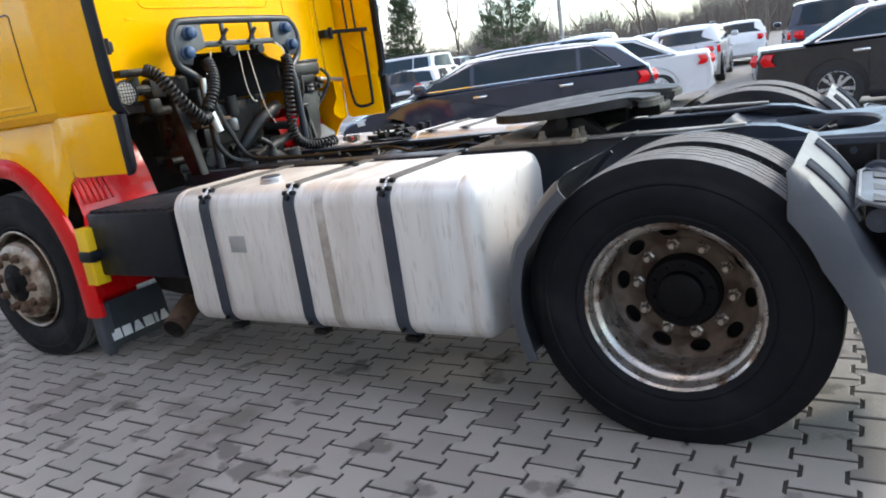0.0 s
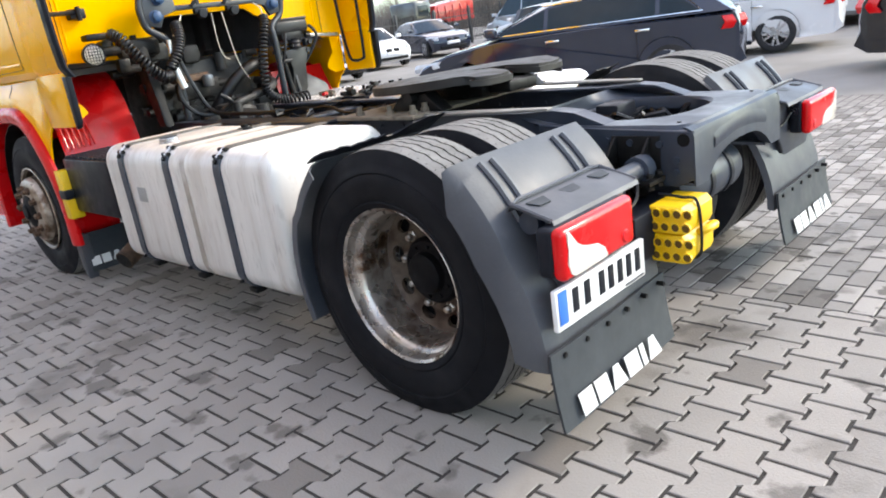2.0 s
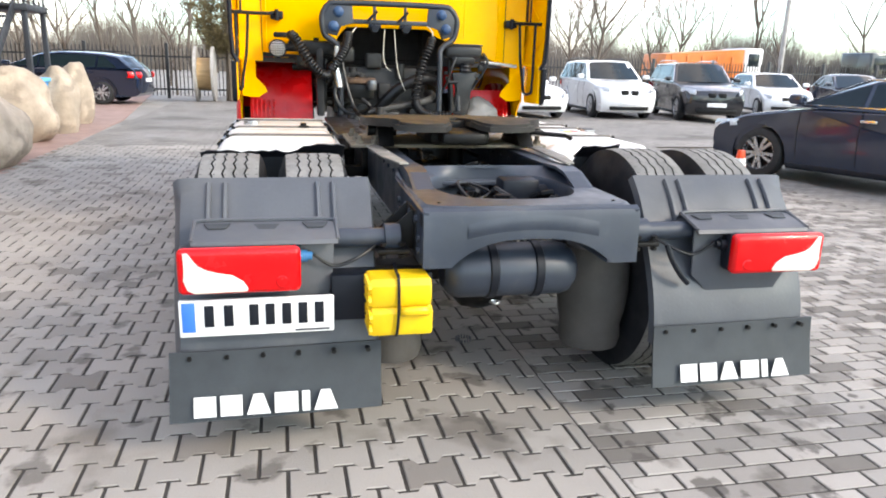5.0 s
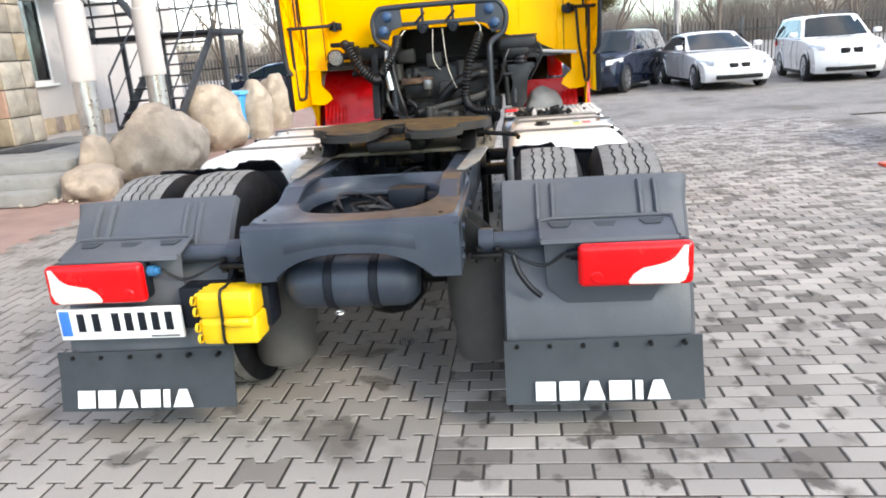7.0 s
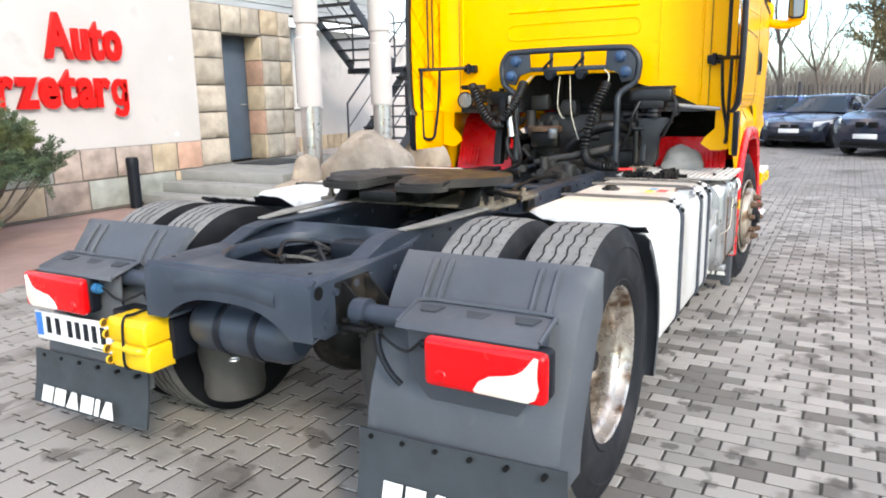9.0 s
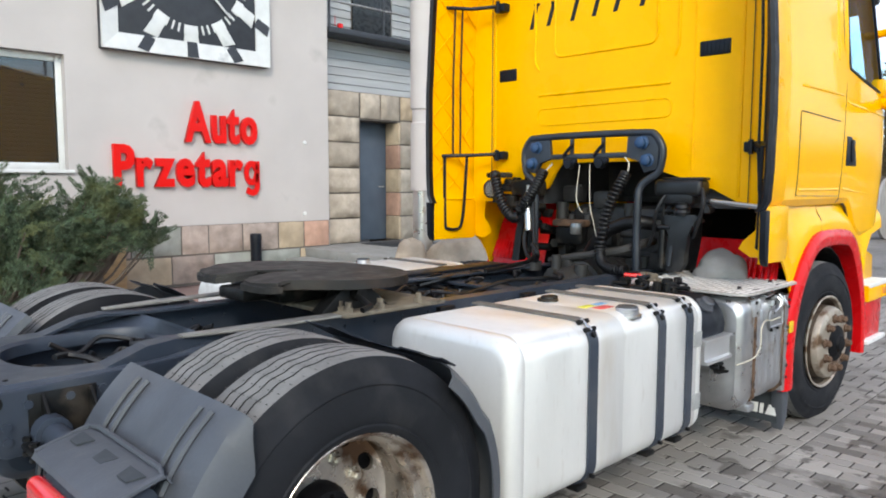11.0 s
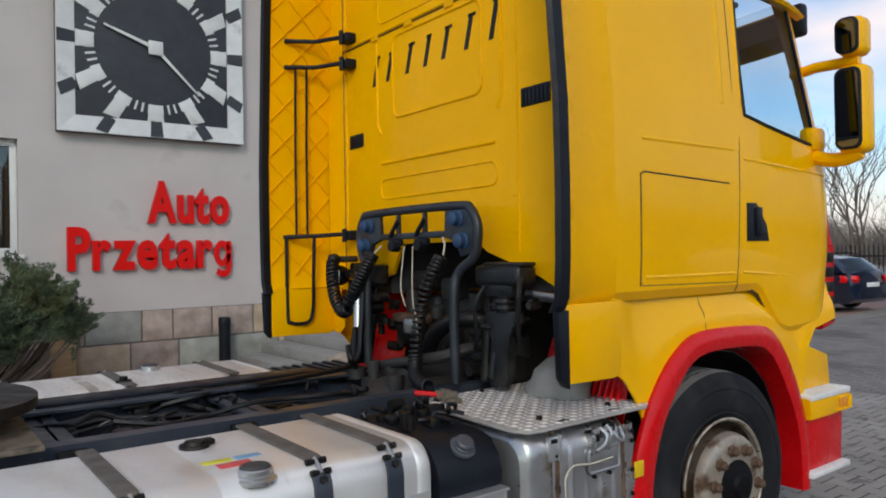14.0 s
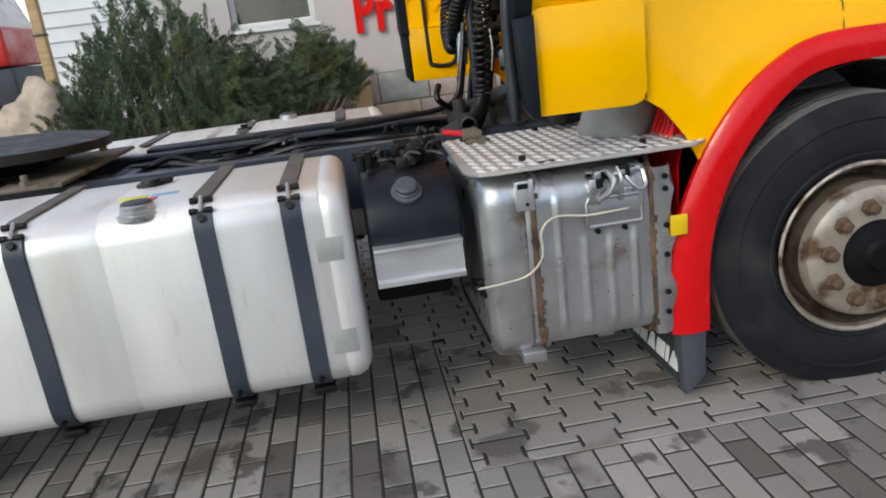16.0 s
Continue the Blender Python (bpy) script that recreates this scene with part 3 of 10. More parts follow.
# rear beam with the round opening
def rear_beam(bm):
    n, cx, rx, ry, z = 48, 0.50, 0.31, 0.285, 0.925
    inner, outer = [], []
    for k in range(n):
        a = 2 * math.pi * k / n
        c, s = math.cos(a), math.sin(a)
        inner.append((cx + rx * math.copysign(abs(c) ** 0.8, c), ry * math.copysign(abs(s) ** 0.8, s)))
        m = max(abs(c) / (0.455 if c > 0 else 0.30), abs(s) / 0.405)
        outer.append((cx + c / m, s / m))
    rows = []
    for f, dz in ((0.0, -0.055), (0.0, -0.012), (0.06, 0.0), (0.5, 0.002), (0.92, 0.0), (1.0, -0.016)):
        rows.append([(ix + (ox - ix) * f, iy + (oy - iy) * f, z + dz + 0.05 * max(0.0, (0.42 - (ix + (ox - ix) * f)) / 0.25) * min(1, max(0.0, f))) for (ix, iy), (ox, oy) in zip(inner, outer)])
    grid(bm, rows, closed=True)


bm = B()
rear_beam(bm)
beam = part("rear_beam", bm, FRAME, truck, "dark blue-grey pressed steel end beam with oval opening")
bm = B()
rows = []
for x, k in ((0.940, 0.0), (0.962, 0.25), (0.970, 0.45), (0.972, 1.0)):
    row = []
    for i in range(25):
        y = -0.412 + 0.824 * i / 24
        arch = 0.100 * max(0.0, 1 - (abs(y) / 0.31) ** 3)
        bot = 0.705 + arch
        row.append((x, y, 0.921 - (0.0 if k == 0 else 0.012 if k == 0.25 else 0.035 if k == 0.45 else 0.921 - bot)))
    rows.append(row)
rows.append([(x - 0.05, y, z + 0.012) for x, y, z in rows[-1]])
grid(bm, rows, 0.008)
part("beam_face", bm, FRAME, beam)
bm = B()
for s_ in (-1, 1):
    prism(bm, [(0.30, 0.935), (0.50, 0.918), (0.966, 0.908), (0.966, 0.73), (0.90, 0.70), (0.80, 0.705), (0.55, 0.765), (0.30, 0.80)], "y", s_ * 0.390, s_ * 0.413, 0.006)
part("beam_cheek", bm, FRAME, beam)
for s_ in (-1, 1):
    for x_, z_ in ((0.62, 0.87), (0.72, 0.865), (0.90, 0.80), (0.90, 0.755), (0.45, 0.86), (0.45, 0.82), (0.84, 0.86)):
        bm = B()
        rod(bm, (x_, s_ * 0.410, z_), (x_, s_ * 0.424, z_), 0.014, 8)
        part("beam_bolt", bm, FRAME, beam)
bm = B()
for s_ in (-1, 1):
    rod(bm, (0.93, s_ * 0.395, 0.875), (0.93, s_ * 0.4145, 0.875), 0.024, 16)
    rod(bm, (0.88, s_ * 0.34, 0.92), (0.88, s_ * 0.34, 0.929), 0.008, 8)
part("beam_hole", bm, BLACK, beam, "dark round holes at the beam's corners")
# press marks in the beam's face
bm = B()
rows = []
for i in range(17):
    y = -0.25 + 0.5 * i / 16
    z = 0.835 + 0.03 * (1 - (y / 0.25) ** 2)
    rows.append([(0.970, y, z + 0.03), (0.9755, y, z + 0.012), (0.9755, y, z - 0.012), (0.970, y, z - 0.03)])
grid(bm, rows)
part("beam_rib", bm, FRAME, beam)

# dusty plates lying along the rails ahead of the beam
for s_ in (-1, 1):
    bm = B()
    prism(bm, [(-0.30, s_ * 0.395), (-0.30, s_ * 0.47), (0.10, s_ * 0.45), (0.34, s_ * 0.40), (0.34, s_ * 0.36)], "z", 0.988, 0.998, 0.003)
    part("rail_plate", bm, mat("rail_plate", (0.22, 0.21, 0.19), 0.6, metal=0.3, var=0.25, scale=9, bump=0.1), truck, "pale dusty steel plate on the frame rail")
# cross members, gear and lines between the rails
for x_, z0_, z1_ in ((-0.95, 0.74, 0.94), (-1.75, 0.74, 0.93), (0.18, 0.74, 0.90)):
    bm = B()
    box(bm, x_ - 0.06, x_ + 0.06, -0.373, 0.373, z0_, z0_ + 0.02, 0.004)
    box(bm, x_ - 0.01, x_ + 0.01, -0.373, 0.373, z0_, z1_, 0.004)
    box(bm, x_ - 0.06, x_ + 0.06, -0.373, 0.373, z1_ - 0.02, z1_, 0.004)
    part("cross_member", bm, FRAME, truck)


def lumps(bm, seed, n, x, y, z, s0, s1):
    random.seed(seed)
    for _ in range(n):
        cx, cy, cz = random.uniform(*x), random.uniform(*y), random.uniform(*z)
        a, b, c = (random.uniform(s0, s1) for _ in range(3))
        if random.random() < 0.35:
            box(bm, cx - a, cx + a, cy - b, cy + b, cz - c, cz + c, min(a, b, c) * 0.45, 2)
        else:
            d = random.choice([Vector((a, 0, 0)), Vector((0, a, 0)), Vector((0, 0, a * 0.5))]) * 1.6
            rod(bm, Vector((cx, cy, cz)) - d, Vector((cx, cy, cz)) + d, b * 0.7, 12)


def lines(bm, seed, n, x, y, z, r0, r1, wander=0.06):
    random.seed(seed)
    for _ in range(n):
        x0, x1 = random.uniform(*x), random.uniform(*x)
        y0, z0 = random.uniform(*y), random.uniform(*z)
        pts = [(x0 + (x1 - x0) * i / 6, y0 + random.uniform(-wander, wander), z0 + random.uniform(-wander, wander) * 0.6) for i in range(7)]
        tube(bm, smooth_path(pts, 4), random.uniform(r0, r1), 6)


bm = B()
lumps(bm, 11, 26, (-0.05, 0.72), (-0.26, 0.26), (0.62, 0.80), 0.02, 0.075)
part("suspension_gear", bm, BLACK, truck, "oily valves and linkage between the rails")
bm = B()
lines(bm, 12, 34, (-0.25, 0.75), (-0.27, 0.27), (0.72, 0.90), 0.006, 0.013)
part("air_line", bm, HOSE, truck)
bm = B()
lumps(bm, 13, 34, (-2.2, -0.75), (-0.33, 0.33), (0.72, 0.90), 0.025, 0.09)
part("chassis_gear", bm, BLACK, truck, "dirty black valves and brackets on the chassis")
bm = B()
lines(bm, 14, 26, (-2.5, -0.6), (-0.34, 0.34), (0.86, 0.95), 0.006, 0.014, 0.05)
part("air_line", bm, HOSE, truck)
bm = B()
box(bm, 0.28, 0.40, 0.05, 0.22, 0.80, 0.93, 0.015)
rod(bm, (0.34, 0.22, 0.87), (0.34, 0.30, 0.87), 0.03, 12)
part("valve_block", bm, TRIM, truck)
# twin bulged grey plates behind the bracket over the gearbox
bm = B()
lathe(bm, [(0.0, -0.40), (0.16, -0.38), (0.20, -0.2), (0.205, -0.19), (0.205, -0.15), (0.20, -0.14), (0.19, 0.0), (0.185, 0.10), (0.195, 0.105), (0.195, 0.14), (0.17, 0.15), (0.15, 0.28), (0.09, 0.42), (0.0, 0.45)], 26, (-2.75, 0, 0.82), "x")
tube(bm, smooth_path([(-2.62, 0.10, 1.06), (-2.66, 0.30, 1.10), (-2.78, 0.38, 1.14), (-2.95, 0.36, 1.15)], 5), 0.030, 10)
tube(bm, smooth_path([(-2.56, -0.20, 1.00), (-2.60, 0.0, 1.045), (-2.62, 0.12, 1.06)], 5), 0.026, 10)
lumps(bm, 15, 26, (-3.15, -2.5), (-0.32, 0.32), (0.80, 1.02), 0.03, 0.08)
part("gearbox", bm, ENGINE_DUST, truck, "dusty dark gearbox between the rails")
bm = B()
box(bm, -3.65, -3.05, -0.40, 0.40, 0.75, 1.38, 0.08)
lumps(bm, 16, 40, (-3.12, -2.98), (-0.42, 0.45), (0.85, 1.5), 0.03, 0.085)
part("engine", bm, ENGINE_DUST, truck, "dark dusty engine seen under the cab")
bm = B()
box(bm, -2.90, -2.80, -0.37, -0.10, 1.225, 1.275, 0.015)
part("fluid_reservoir", bm, RUSTY, truck, "brown-lidded box on the engine")
bm = B()
box(bm, -2.895, -2.81, -0.35, -0.115, 1.10, 1.224, 0.02)
part("reservoir_body", bm, BLACK, truck)
bm = B()
lathe(bm, [(0.0, 0.0), (0.036, 0.004), (0.040, 0.02), (0.040, 0.065), (0.034, 0.08), (0.0, 0.082)], 18, (-2.775, -0.14, 1.175), "z")
part("pale_cup", bm, CAP_PALE, truck, "pale blue plastic cup on the engine")
bm = B()
tube(bm, smooth_path([(-2.95, 0.45, 1.25), (-2.8, 0.3, 1.28), (-2.78, 0.1, 1.2), (-2.82, -0.05, 1.05), (-2.9, -0.1, 0.95)], 6), 0.045, 12)
part("coolant_hose", bm, HOSE, truck)

# rear air tank, bellows
bm = B()
lathe(bm, [(0.0, -0.27), (0.06, -0.265), (0.095, -0.235), (0.105, -0.20), (0.105, 0.20), (0.095, 0.235), (0.06, 0.265), (0.0, 0.27)], 28, (0.80, -0.04, 0.645))
tank_ = part("air_tank", bm, FRAME, truck, "dark grey cylindrical air tank under the end beam")
for y_ in (-0.12, 0.06):
    bm = B()
    lathe(bm, [(0.106, -0.018), (0.112, -0.014), (0.112, 0.014), (0.106, 0.018)], 28, (0.80, y_, 0.645))
    part("strap", bm, TRIM, tank_)
bm = B()
tube(bm, [(0.84 + 0.018 * math.cos(a * 0.63), -0.1 + 0.018 * math.sin(a * 0.63), 0.525) for a in range(10)], 0.004, 6, True)
part("drain_ring", bm, STEEL, tank_)


def bellow(bm, s):
    lathe(bm, [(0.0, 0.66), (0.13, 0.655), (0.14, 0.63), (0.158, 0.58), (0.160, 0.46), (0.150, 0.36), (0.135, 0.30), (0.14, 0.24), (0.13, 0.20), (0.0, 0.19)], 30, (0.50, s * 0.46, 0), "z")


sides("air_bellows", bellow, DUSTY_RUBBER, "dusty black rubber air bellows")


# mudguards
def arc(r, a0, a1, n, cx=XR, cz=AXLE_Z):
    return [(cx + r * math.cos(radians(a0 + (a1 - a0) * i / n)), cz + r * math.sin(radians(a0 + (a1 - a0) * i / n))) for i in range(n + 1)]


def rear_guard(bm, s):
    """Rear quarter with a rolled outer lip, flat down the back."""
    line = arc(0.612, 51, 20, 12) + [(0.812, 0.64), (0.853, 0.55), (0.880, 0.46), (0.892, 0.385), (0.894, 0.325)]
    rows = []
    for i, (x, z) in enumerate(line):
        row = []
        for f in (0.0, 0.012, 0.10, 0.5, 0.88, 0.955, 0.985, 1.0):
            y = 0.555 + 0.735 * f
            d = 0.0 if f < 0.9 else -0.016 if f < 0.97 else -0.055 if f < 0.99 else -0.125
            d = d if f > 0.005 else -0.03
            d *= min(1.0, 0.18 + i / 4.5) if f > 0.9 else 1.0       # the rolled lip starts shallow
            c = Vector((x - XR, z - AXLE_Z)).normalized()
            row.append((x + c.x * d, s * y, z + c.y * d))
        rows.append(row)
    grid(bm, rows, 0.006)
    # raised ribs over the crown
    for f in (0.20, 0.28, 0.74, 0.82):
        y = 0.555 + 0.735 * f
        pts = [(x + 0.006 * math.cos(math.atan2(z - AXLE_Z, x - XR)), s * y, z + 0.006 * math.sin(math.atan2(z - AXLE_Z, x - XR))) for x, z in arc(0.612, 48, 27, 8)]
        tube(bm, pts, 0.011, 6)


guards = sides("rear_mudguard", rear_guard, PLASTIC, "scuffed dark grey plastic rear mudguard")


def front_guard(bm, s):
    line = arc(0.585, 128, 150, 6) + arc(0.60, 156, 203, 9)
    rows = []
    for i, (x, z) in enumerate(line):
        c = Vector((x - XR, z - AXLE_Z)).normalized()
        rows.append([(x + c.x * d, s * (0.60 + 0.68 * f), z + c.y * d) for f, d in ((0.0, -0.02), (0.02, 0.0), (0.5, 0.0), (0.88, 0.0), (0.95, -0.012), (0.99, -0.035), (1.0, -0.075))])
    grid(bm, rows, 0.006)


sides("front_mudguard", front_guard, PLASTIC, "scuffed grey plastic mudguard with torn edge")


def torn(bm, s):
    random.seed(3 if s < 0 else 4)
    rows = []
    x0, z0 = arc(0.585, 128, 128, 1)[0]
    for i in range(22):
        y = 0.60 + 0.66 * i / 21
        h = 0.05 + 0.05 * random.random() + (0.10 if i < 7 else 0)
        rows.append([(x0, s * y, z0), (x0 + h * 0.75, s * y, z0 + h * 0.42)])
    grid(bm, rows, 0.005)


sides("torn_edge", torn, TRIM, "ragged black torn plastic edge")


def flap(bm, s):
    rows = []
    for i in range(7):
        f = i / 6
        rows.append([(0.907 + 0.036 * f ** 1.6 + 0.012 * math.sin(3.1 * j / 8 + s), s * (0.55 + (0.742 + 0.008 * f) * j / 8), 0.415 - 0.25 * f) for j in range(9)])
    grid(bm, rows, 0.010)


flaps = sides("mud_flap", flap, FLAP, "black rubber mud flap with white lettering shapes")


# the maker's word as plain white block shapes, each of its own size
def word_blocks(bm, origin, right, up, width, height, cut=0.0):
    out = Vector(right).cross(Vector(up)).normalized() * 0.003
    w = [0.15, 0.15, 0.165, 0.165, 0.055, 0.17]
    gap = (1 - sum(w)) / 5
    x = 0.0
    for i, ww in enumerate(w):
        a, b = Vector(origin) + Vector(right) * width * x, Vector(origin) + Vector(right) * width * (x + ww)
        if x + ww > cut:
            u = Vector(up) * height
            e = (b - a) * (0.30 if i in (2, 5) else 0.0)
            q = [a, b, b - e + u, a + e + u]
            va, vb = [bm.verts.new(p) for p in q], [bm.verts.new(p + out) for p in q]
            bm.faces.new(va[::-1]), bm.faces.new(vb)
            for k in range(len(q)):
                bm.faces.new((va[k], va[(k + 1) % len(q)], vb[(k + 1) % len(q)], vb[k]))
        x += ww + gap


for ob_, s_ in zip(flaps, (-1, 1)):
    bm = B()
    word_blocks(bm, (0.966, -1.215 if s_ < 0 else 0.665, 0.187), (0, 1, 0), (-0.28, 0, 0.96), 0.50, 0.072)
    part("white_mark", bm, LETTER, ob_, "white block marks on the rubber")
    bm = B()
    for i in range(6):
        y = s_ * (0.60 + 0.125 * i)
        rod(bm, (0.90, y, 0.392), (0.926, y, 0.392), 0.009, 8)
    part("fixing", bm, BLACK, ob_)


# carrier tubes, brackets and lamps
def carrier(bm, s):
    rod(bm, (0.80, s * 0.50, 0.785), (0.80, s * 1.18, 0.785), 0.036, 16)
    lathe(bm, [(0.036, -0.03), (0.052, -0.028), (0.052, 0.028), (0.036, 0.03)], 16, (0.80, s * 0.50, 0.785))


sides("lamp_carrier_tube", carrier, FRAME, "dark painted steel tube carrying the mudguard")


def frame_bracket(bm, s):
    for x in (0.66, 0.80):
        prism(bm, [(s * 0.412, 0.885), (s * 0.43, 0.885), (s * 0.53, 0.79), (s * 0.53, 0.765), (s * 0.412, 0.735)], "x", x - 0.005, x + 0.005, 0.002)
    box(bm, 0.64, 0.84, min(s * 0.410, s * 0.420), max(s * 0.410, s * 0.420), 0.735, 0.89, 0.003)
    box(bm, 0.74, 0.87, min(s * 0.44, s * 0.56), max(s * 0.44, s * 0.56), 0.735, 0.752, 0.003)
    for x in (0.75, 0.86):
        for z in (0.72, 0.765):
            rod(bm, (x, s * 0.47, z), (x, s * 0.47, z + 0.012), 0.014, 6)
            rod(bm, (x, s * 0.54, z), (x, s * 0.54, z + 0.012), 0.014, 6)


sides("frame_bracket", frame_bracket, BLACK, "greasy triangular steel bracket")


def top_bracket(bm, s):
    # channelled plate over the guard with three slots
    rows = []
    for x, z in ((0.735, 0.822), (0.748, 0.842), (0.78, 0.840), (0.83, 0.829), (0.87, 0.818), (0.902, 0.806), (0.910, 0.792)):
        rows.append([(x, s * y, z) for y in (0.705, 0.715, 0.80, 0.95, 1.1, 1.19, 1.20)])
    grid(bm, rows, 0.005)
    tube(bm, [(0.90, s * 0.705, 0.806), (0.76, s * 0.705, 0.846), (0.745, s * 0.75, 0.848), (0.745, s * 1.15, 0.848), (0.76, s * 1.20, 0.846), (0.90, s * 1.20, 0.806)], 0.008, 6)
    prism(bm, [(s * 0.715, 0.80), (s * 1.16, 0.80), (s * 1.16, 0.62), (s * 1.10, 0.515), (s * 0.82, 0.515), (s * 0.725, 0.61)], "x", 0.846, 0.856, 0.003)


brackets = sides("lamp_bracket", top_bracket, PLASTIC, "grey plastic lamp bracket with slots")
for ob_, s_ in zip(brackets, (-1, 1)):
    bm = B()
    for y_ in (0.78, 0.95, 1.12):
        q = [(0.785, y_ - 0.045, 0.8400), (0.785, y_ + 0.045, 0.8400), (0.825, y_ + 0.028, 0.8312), (0.825, y_ - 0.028, 0.8312)]
        rows = [[(q[0][0], s_ * q[0][1], q[0][2]), (q[1][0], s_ * q[1][1], q[1][2])], [(q[3][0], s_ * q[3][1], q[3][2]), (q[2][0], s_ * q[2][1], q[2][2])]]
        grid(bm, rows, 0.004)
    part("slot", bm, FLAP, ob_)


def lamp_body(bm, s):
    y0, y1 = sorted((s * 0.838, s * 1.242))
    box(bm, 0.862, 0.925, y0, y1, 0.636, 0.794, 0.018, 3)


PLUG_BLUE = mat("pale_blue_plug", (0.03, 0.17, 0.36), 0.4, var=0.15, bump=0.02)
lamp_obs = sides("tail_lamp", lamp_body, TRIM, "rectangular rear lamp with red lens and clear corner")
for ob_, s_ in zip(lamp_obs, (-1, 1)):
    bm = B()
    y0, y1 = sorted((s_ * 0.836, s_ * 1.244))
    box(bm, 0.915, 0.962, y0, y1, 0.634, 0.796, 0.022, 4)
    part("red_lens", bm, LENS_RED, ob_)
    # clear part: rises to the outer edge
    bm = B()
    pts = [(1.222, 0.782), (1.207, 0.784), (1.190, 0.760), (1.176, 0.738), (1.150, 0.722), (1.11, 0.713), (1.065, 0.704), (1.03, 0.682), (1.013, 0.655), (1.018, 0.645), (1.19, 0.642), (1.212, 0.655), (1.224, 0.69), (1.216, 0.73)]
    prism(bm, [(s_ * a, b) for a, b in pts], "x", 0.955, 0.9655, 0.003)
    part("clear_lens", bm, LENS_CLEAR, ob_)
    bm = B()
    lathe(bm, [(0.0, 0.006), (0.018, 0.005), (0.022, 0.0)], 20, (0.962, s_ * 0.90, 0.675), "x")
    part("reflector", bm, LENS_RED, ob_)
    bm = B()
    rod(bm, (0.89, s_ * 0.842, 0.745), (0.89, s_ * 0.812, 0.745), 0.022, 14)
    rod(bm, (0.89, s_ * 0.812, 0.745), (0.89, s_ * 0.795, 0.745), 0.015, 12)
    part("plug", bm, PLUG_BLUE if s_ < 0 else TRIM, ob_, "pale blue plug at the lamp's end" if s_ < 0 else "")
    bm = B()
    tube(bm, smooth_path([(0.89, s_ * 0.79, 0.75), (0.87, s_ * 0.72, 0.70), (0.86, s_ * 0.64, 0.72), (0.82, s_ * 0.56, 0.76)], 6), 0.006, 6)
    part("cable", bm, HOSE, ob_)
bm = B()
tube(bm, smooth_path([(0.86, 0.60, 0.74), (0.875, 0.62, 0.68), (0.88, 0.66, 0.62), (0.875, 0.70, 0.58)], 6), 0.011, 8)
part("loose_strap", bm, TRIM, truck)

# number plate under the left lamp: blank marks
bm = B()
box(bm, 0.905, 0.925, -1.250, -0.722, 0.472, 0.606, 0.006)
plate = part("number_plate", bm, WHITE, truck, "white number plate in a holder, its characters as plain bars")
bm = B()
box(bm, 0.924, 0.928, -1.240, -1.196, 0.492, 0.598, 0.001)
part("plate_band", bm, mat("plate_blue", (0.03, 0.16, 0.55), 0.35, var=0.05, bump=0.0), plate)
for i, y_ in enumerate((-1.150, -1.085, -1.000, -0.945, -0.888, -0.832, -0.775)):
    bm = B()
    box(bm, 0.9245, 0.9275, y_ - 0.016, y_ + 0.016, 0.508, 0.586, 0.001)
    part("plate_bar", bm, TRIM, plate)
bm = B()
box(bm, 0.9245, 0.9275, -0.86, -0.74, 0.480, 0.487, 0.0005)
part("plate_small_bar", bm, PLASTIC, plate)

# wheel chocks in their holder
bm = B()
box(bm, 0.78, 0.90, -0.73, -0.36, 0.50, 0.67, 0.008)
holder = part("chock_holder", bm, TRIM, truck, "black holder for wheel chocks")
# chock yellow darkened, to paint the shade inside its cells
HOLLOW = mat("chock_hollow", (0.10, 0.05, 0.004), 0.7, var=0.2)
for z0_, z1_, y0_, y1_, x0_, x1_ in ((0.584, 0.682, -0.605, -0.386, 0.885, 1.020), (0.476, 0.580, -0.602, -0.380, 0.885, 1.018)):
    bm = B()
    prism(bm, [(x0_, z0_), (x1_ - 0.01, z0_), (x1_, z0_ + 0.02), (x1_, z1_ - 0.022), (x1_ - 0.018, z1_), (x0_, z1_)], "y", y0_, y1_, 0.010, 3)
    chock = part("wheel_chock", bm, CHOCK, truck, "yellow plastic wheel chock in a black holder")
    if z0_ < 0.5:
        bm = B()
        tube(bm, smooth_path([(1.01, -0.49, 0.56), (1.035, -0.48, 0.572), (1.042, -0.44, 0.575), (1.035, -0.41, 0.572), (1.01, -0.40, 0.56)], 4), 0.016, 8)
        part("grip", bm, CHOCK, chock)
        bm = B()
        tube(bm, smooth_path([(0.87, -0.50, 0.700), (0.96, -0.505, 0.692), (1.015, -0.505, 0.684), (1.028, -0.505, 0.58), (1.024, -0.51, 0.49), (0.97, -0.51, 0.466), (0.87, -0.505, 0.472)], 5), 0.006, 6)
        part("elastic_strap", bm, TRIM, chock)
    # open cells on the side towards the wheel and on the far side
    for end, sg in ((y0_, -1),):
        for i in range(4 if x1_ > 1.0 else 3):
            for j in range(2 if z1_ - z0_ < 0.15 else 4):
                c = (x0_ + 0.022 + 0.038 * i + 0.008 * (j % 2), end + sg * 0.003, z0_ + 0.028 + 0.048 * j)
                bm = B()
                lathe(bm, [(0.0, sg * 0.001), (0.015, sg * 0.001)], 8, c)
                part("chock_hollow", bm, HOLLOW, chock)
                bm = B()
                lathe(bm, [(0.015, -sg * 0.004), (0.015, sg * 0.005), (0.019, sg * 0.005), (0.019, -sg * 0.006)], 8, c)
                part("cell_rim", bm, CHOCK, chock)

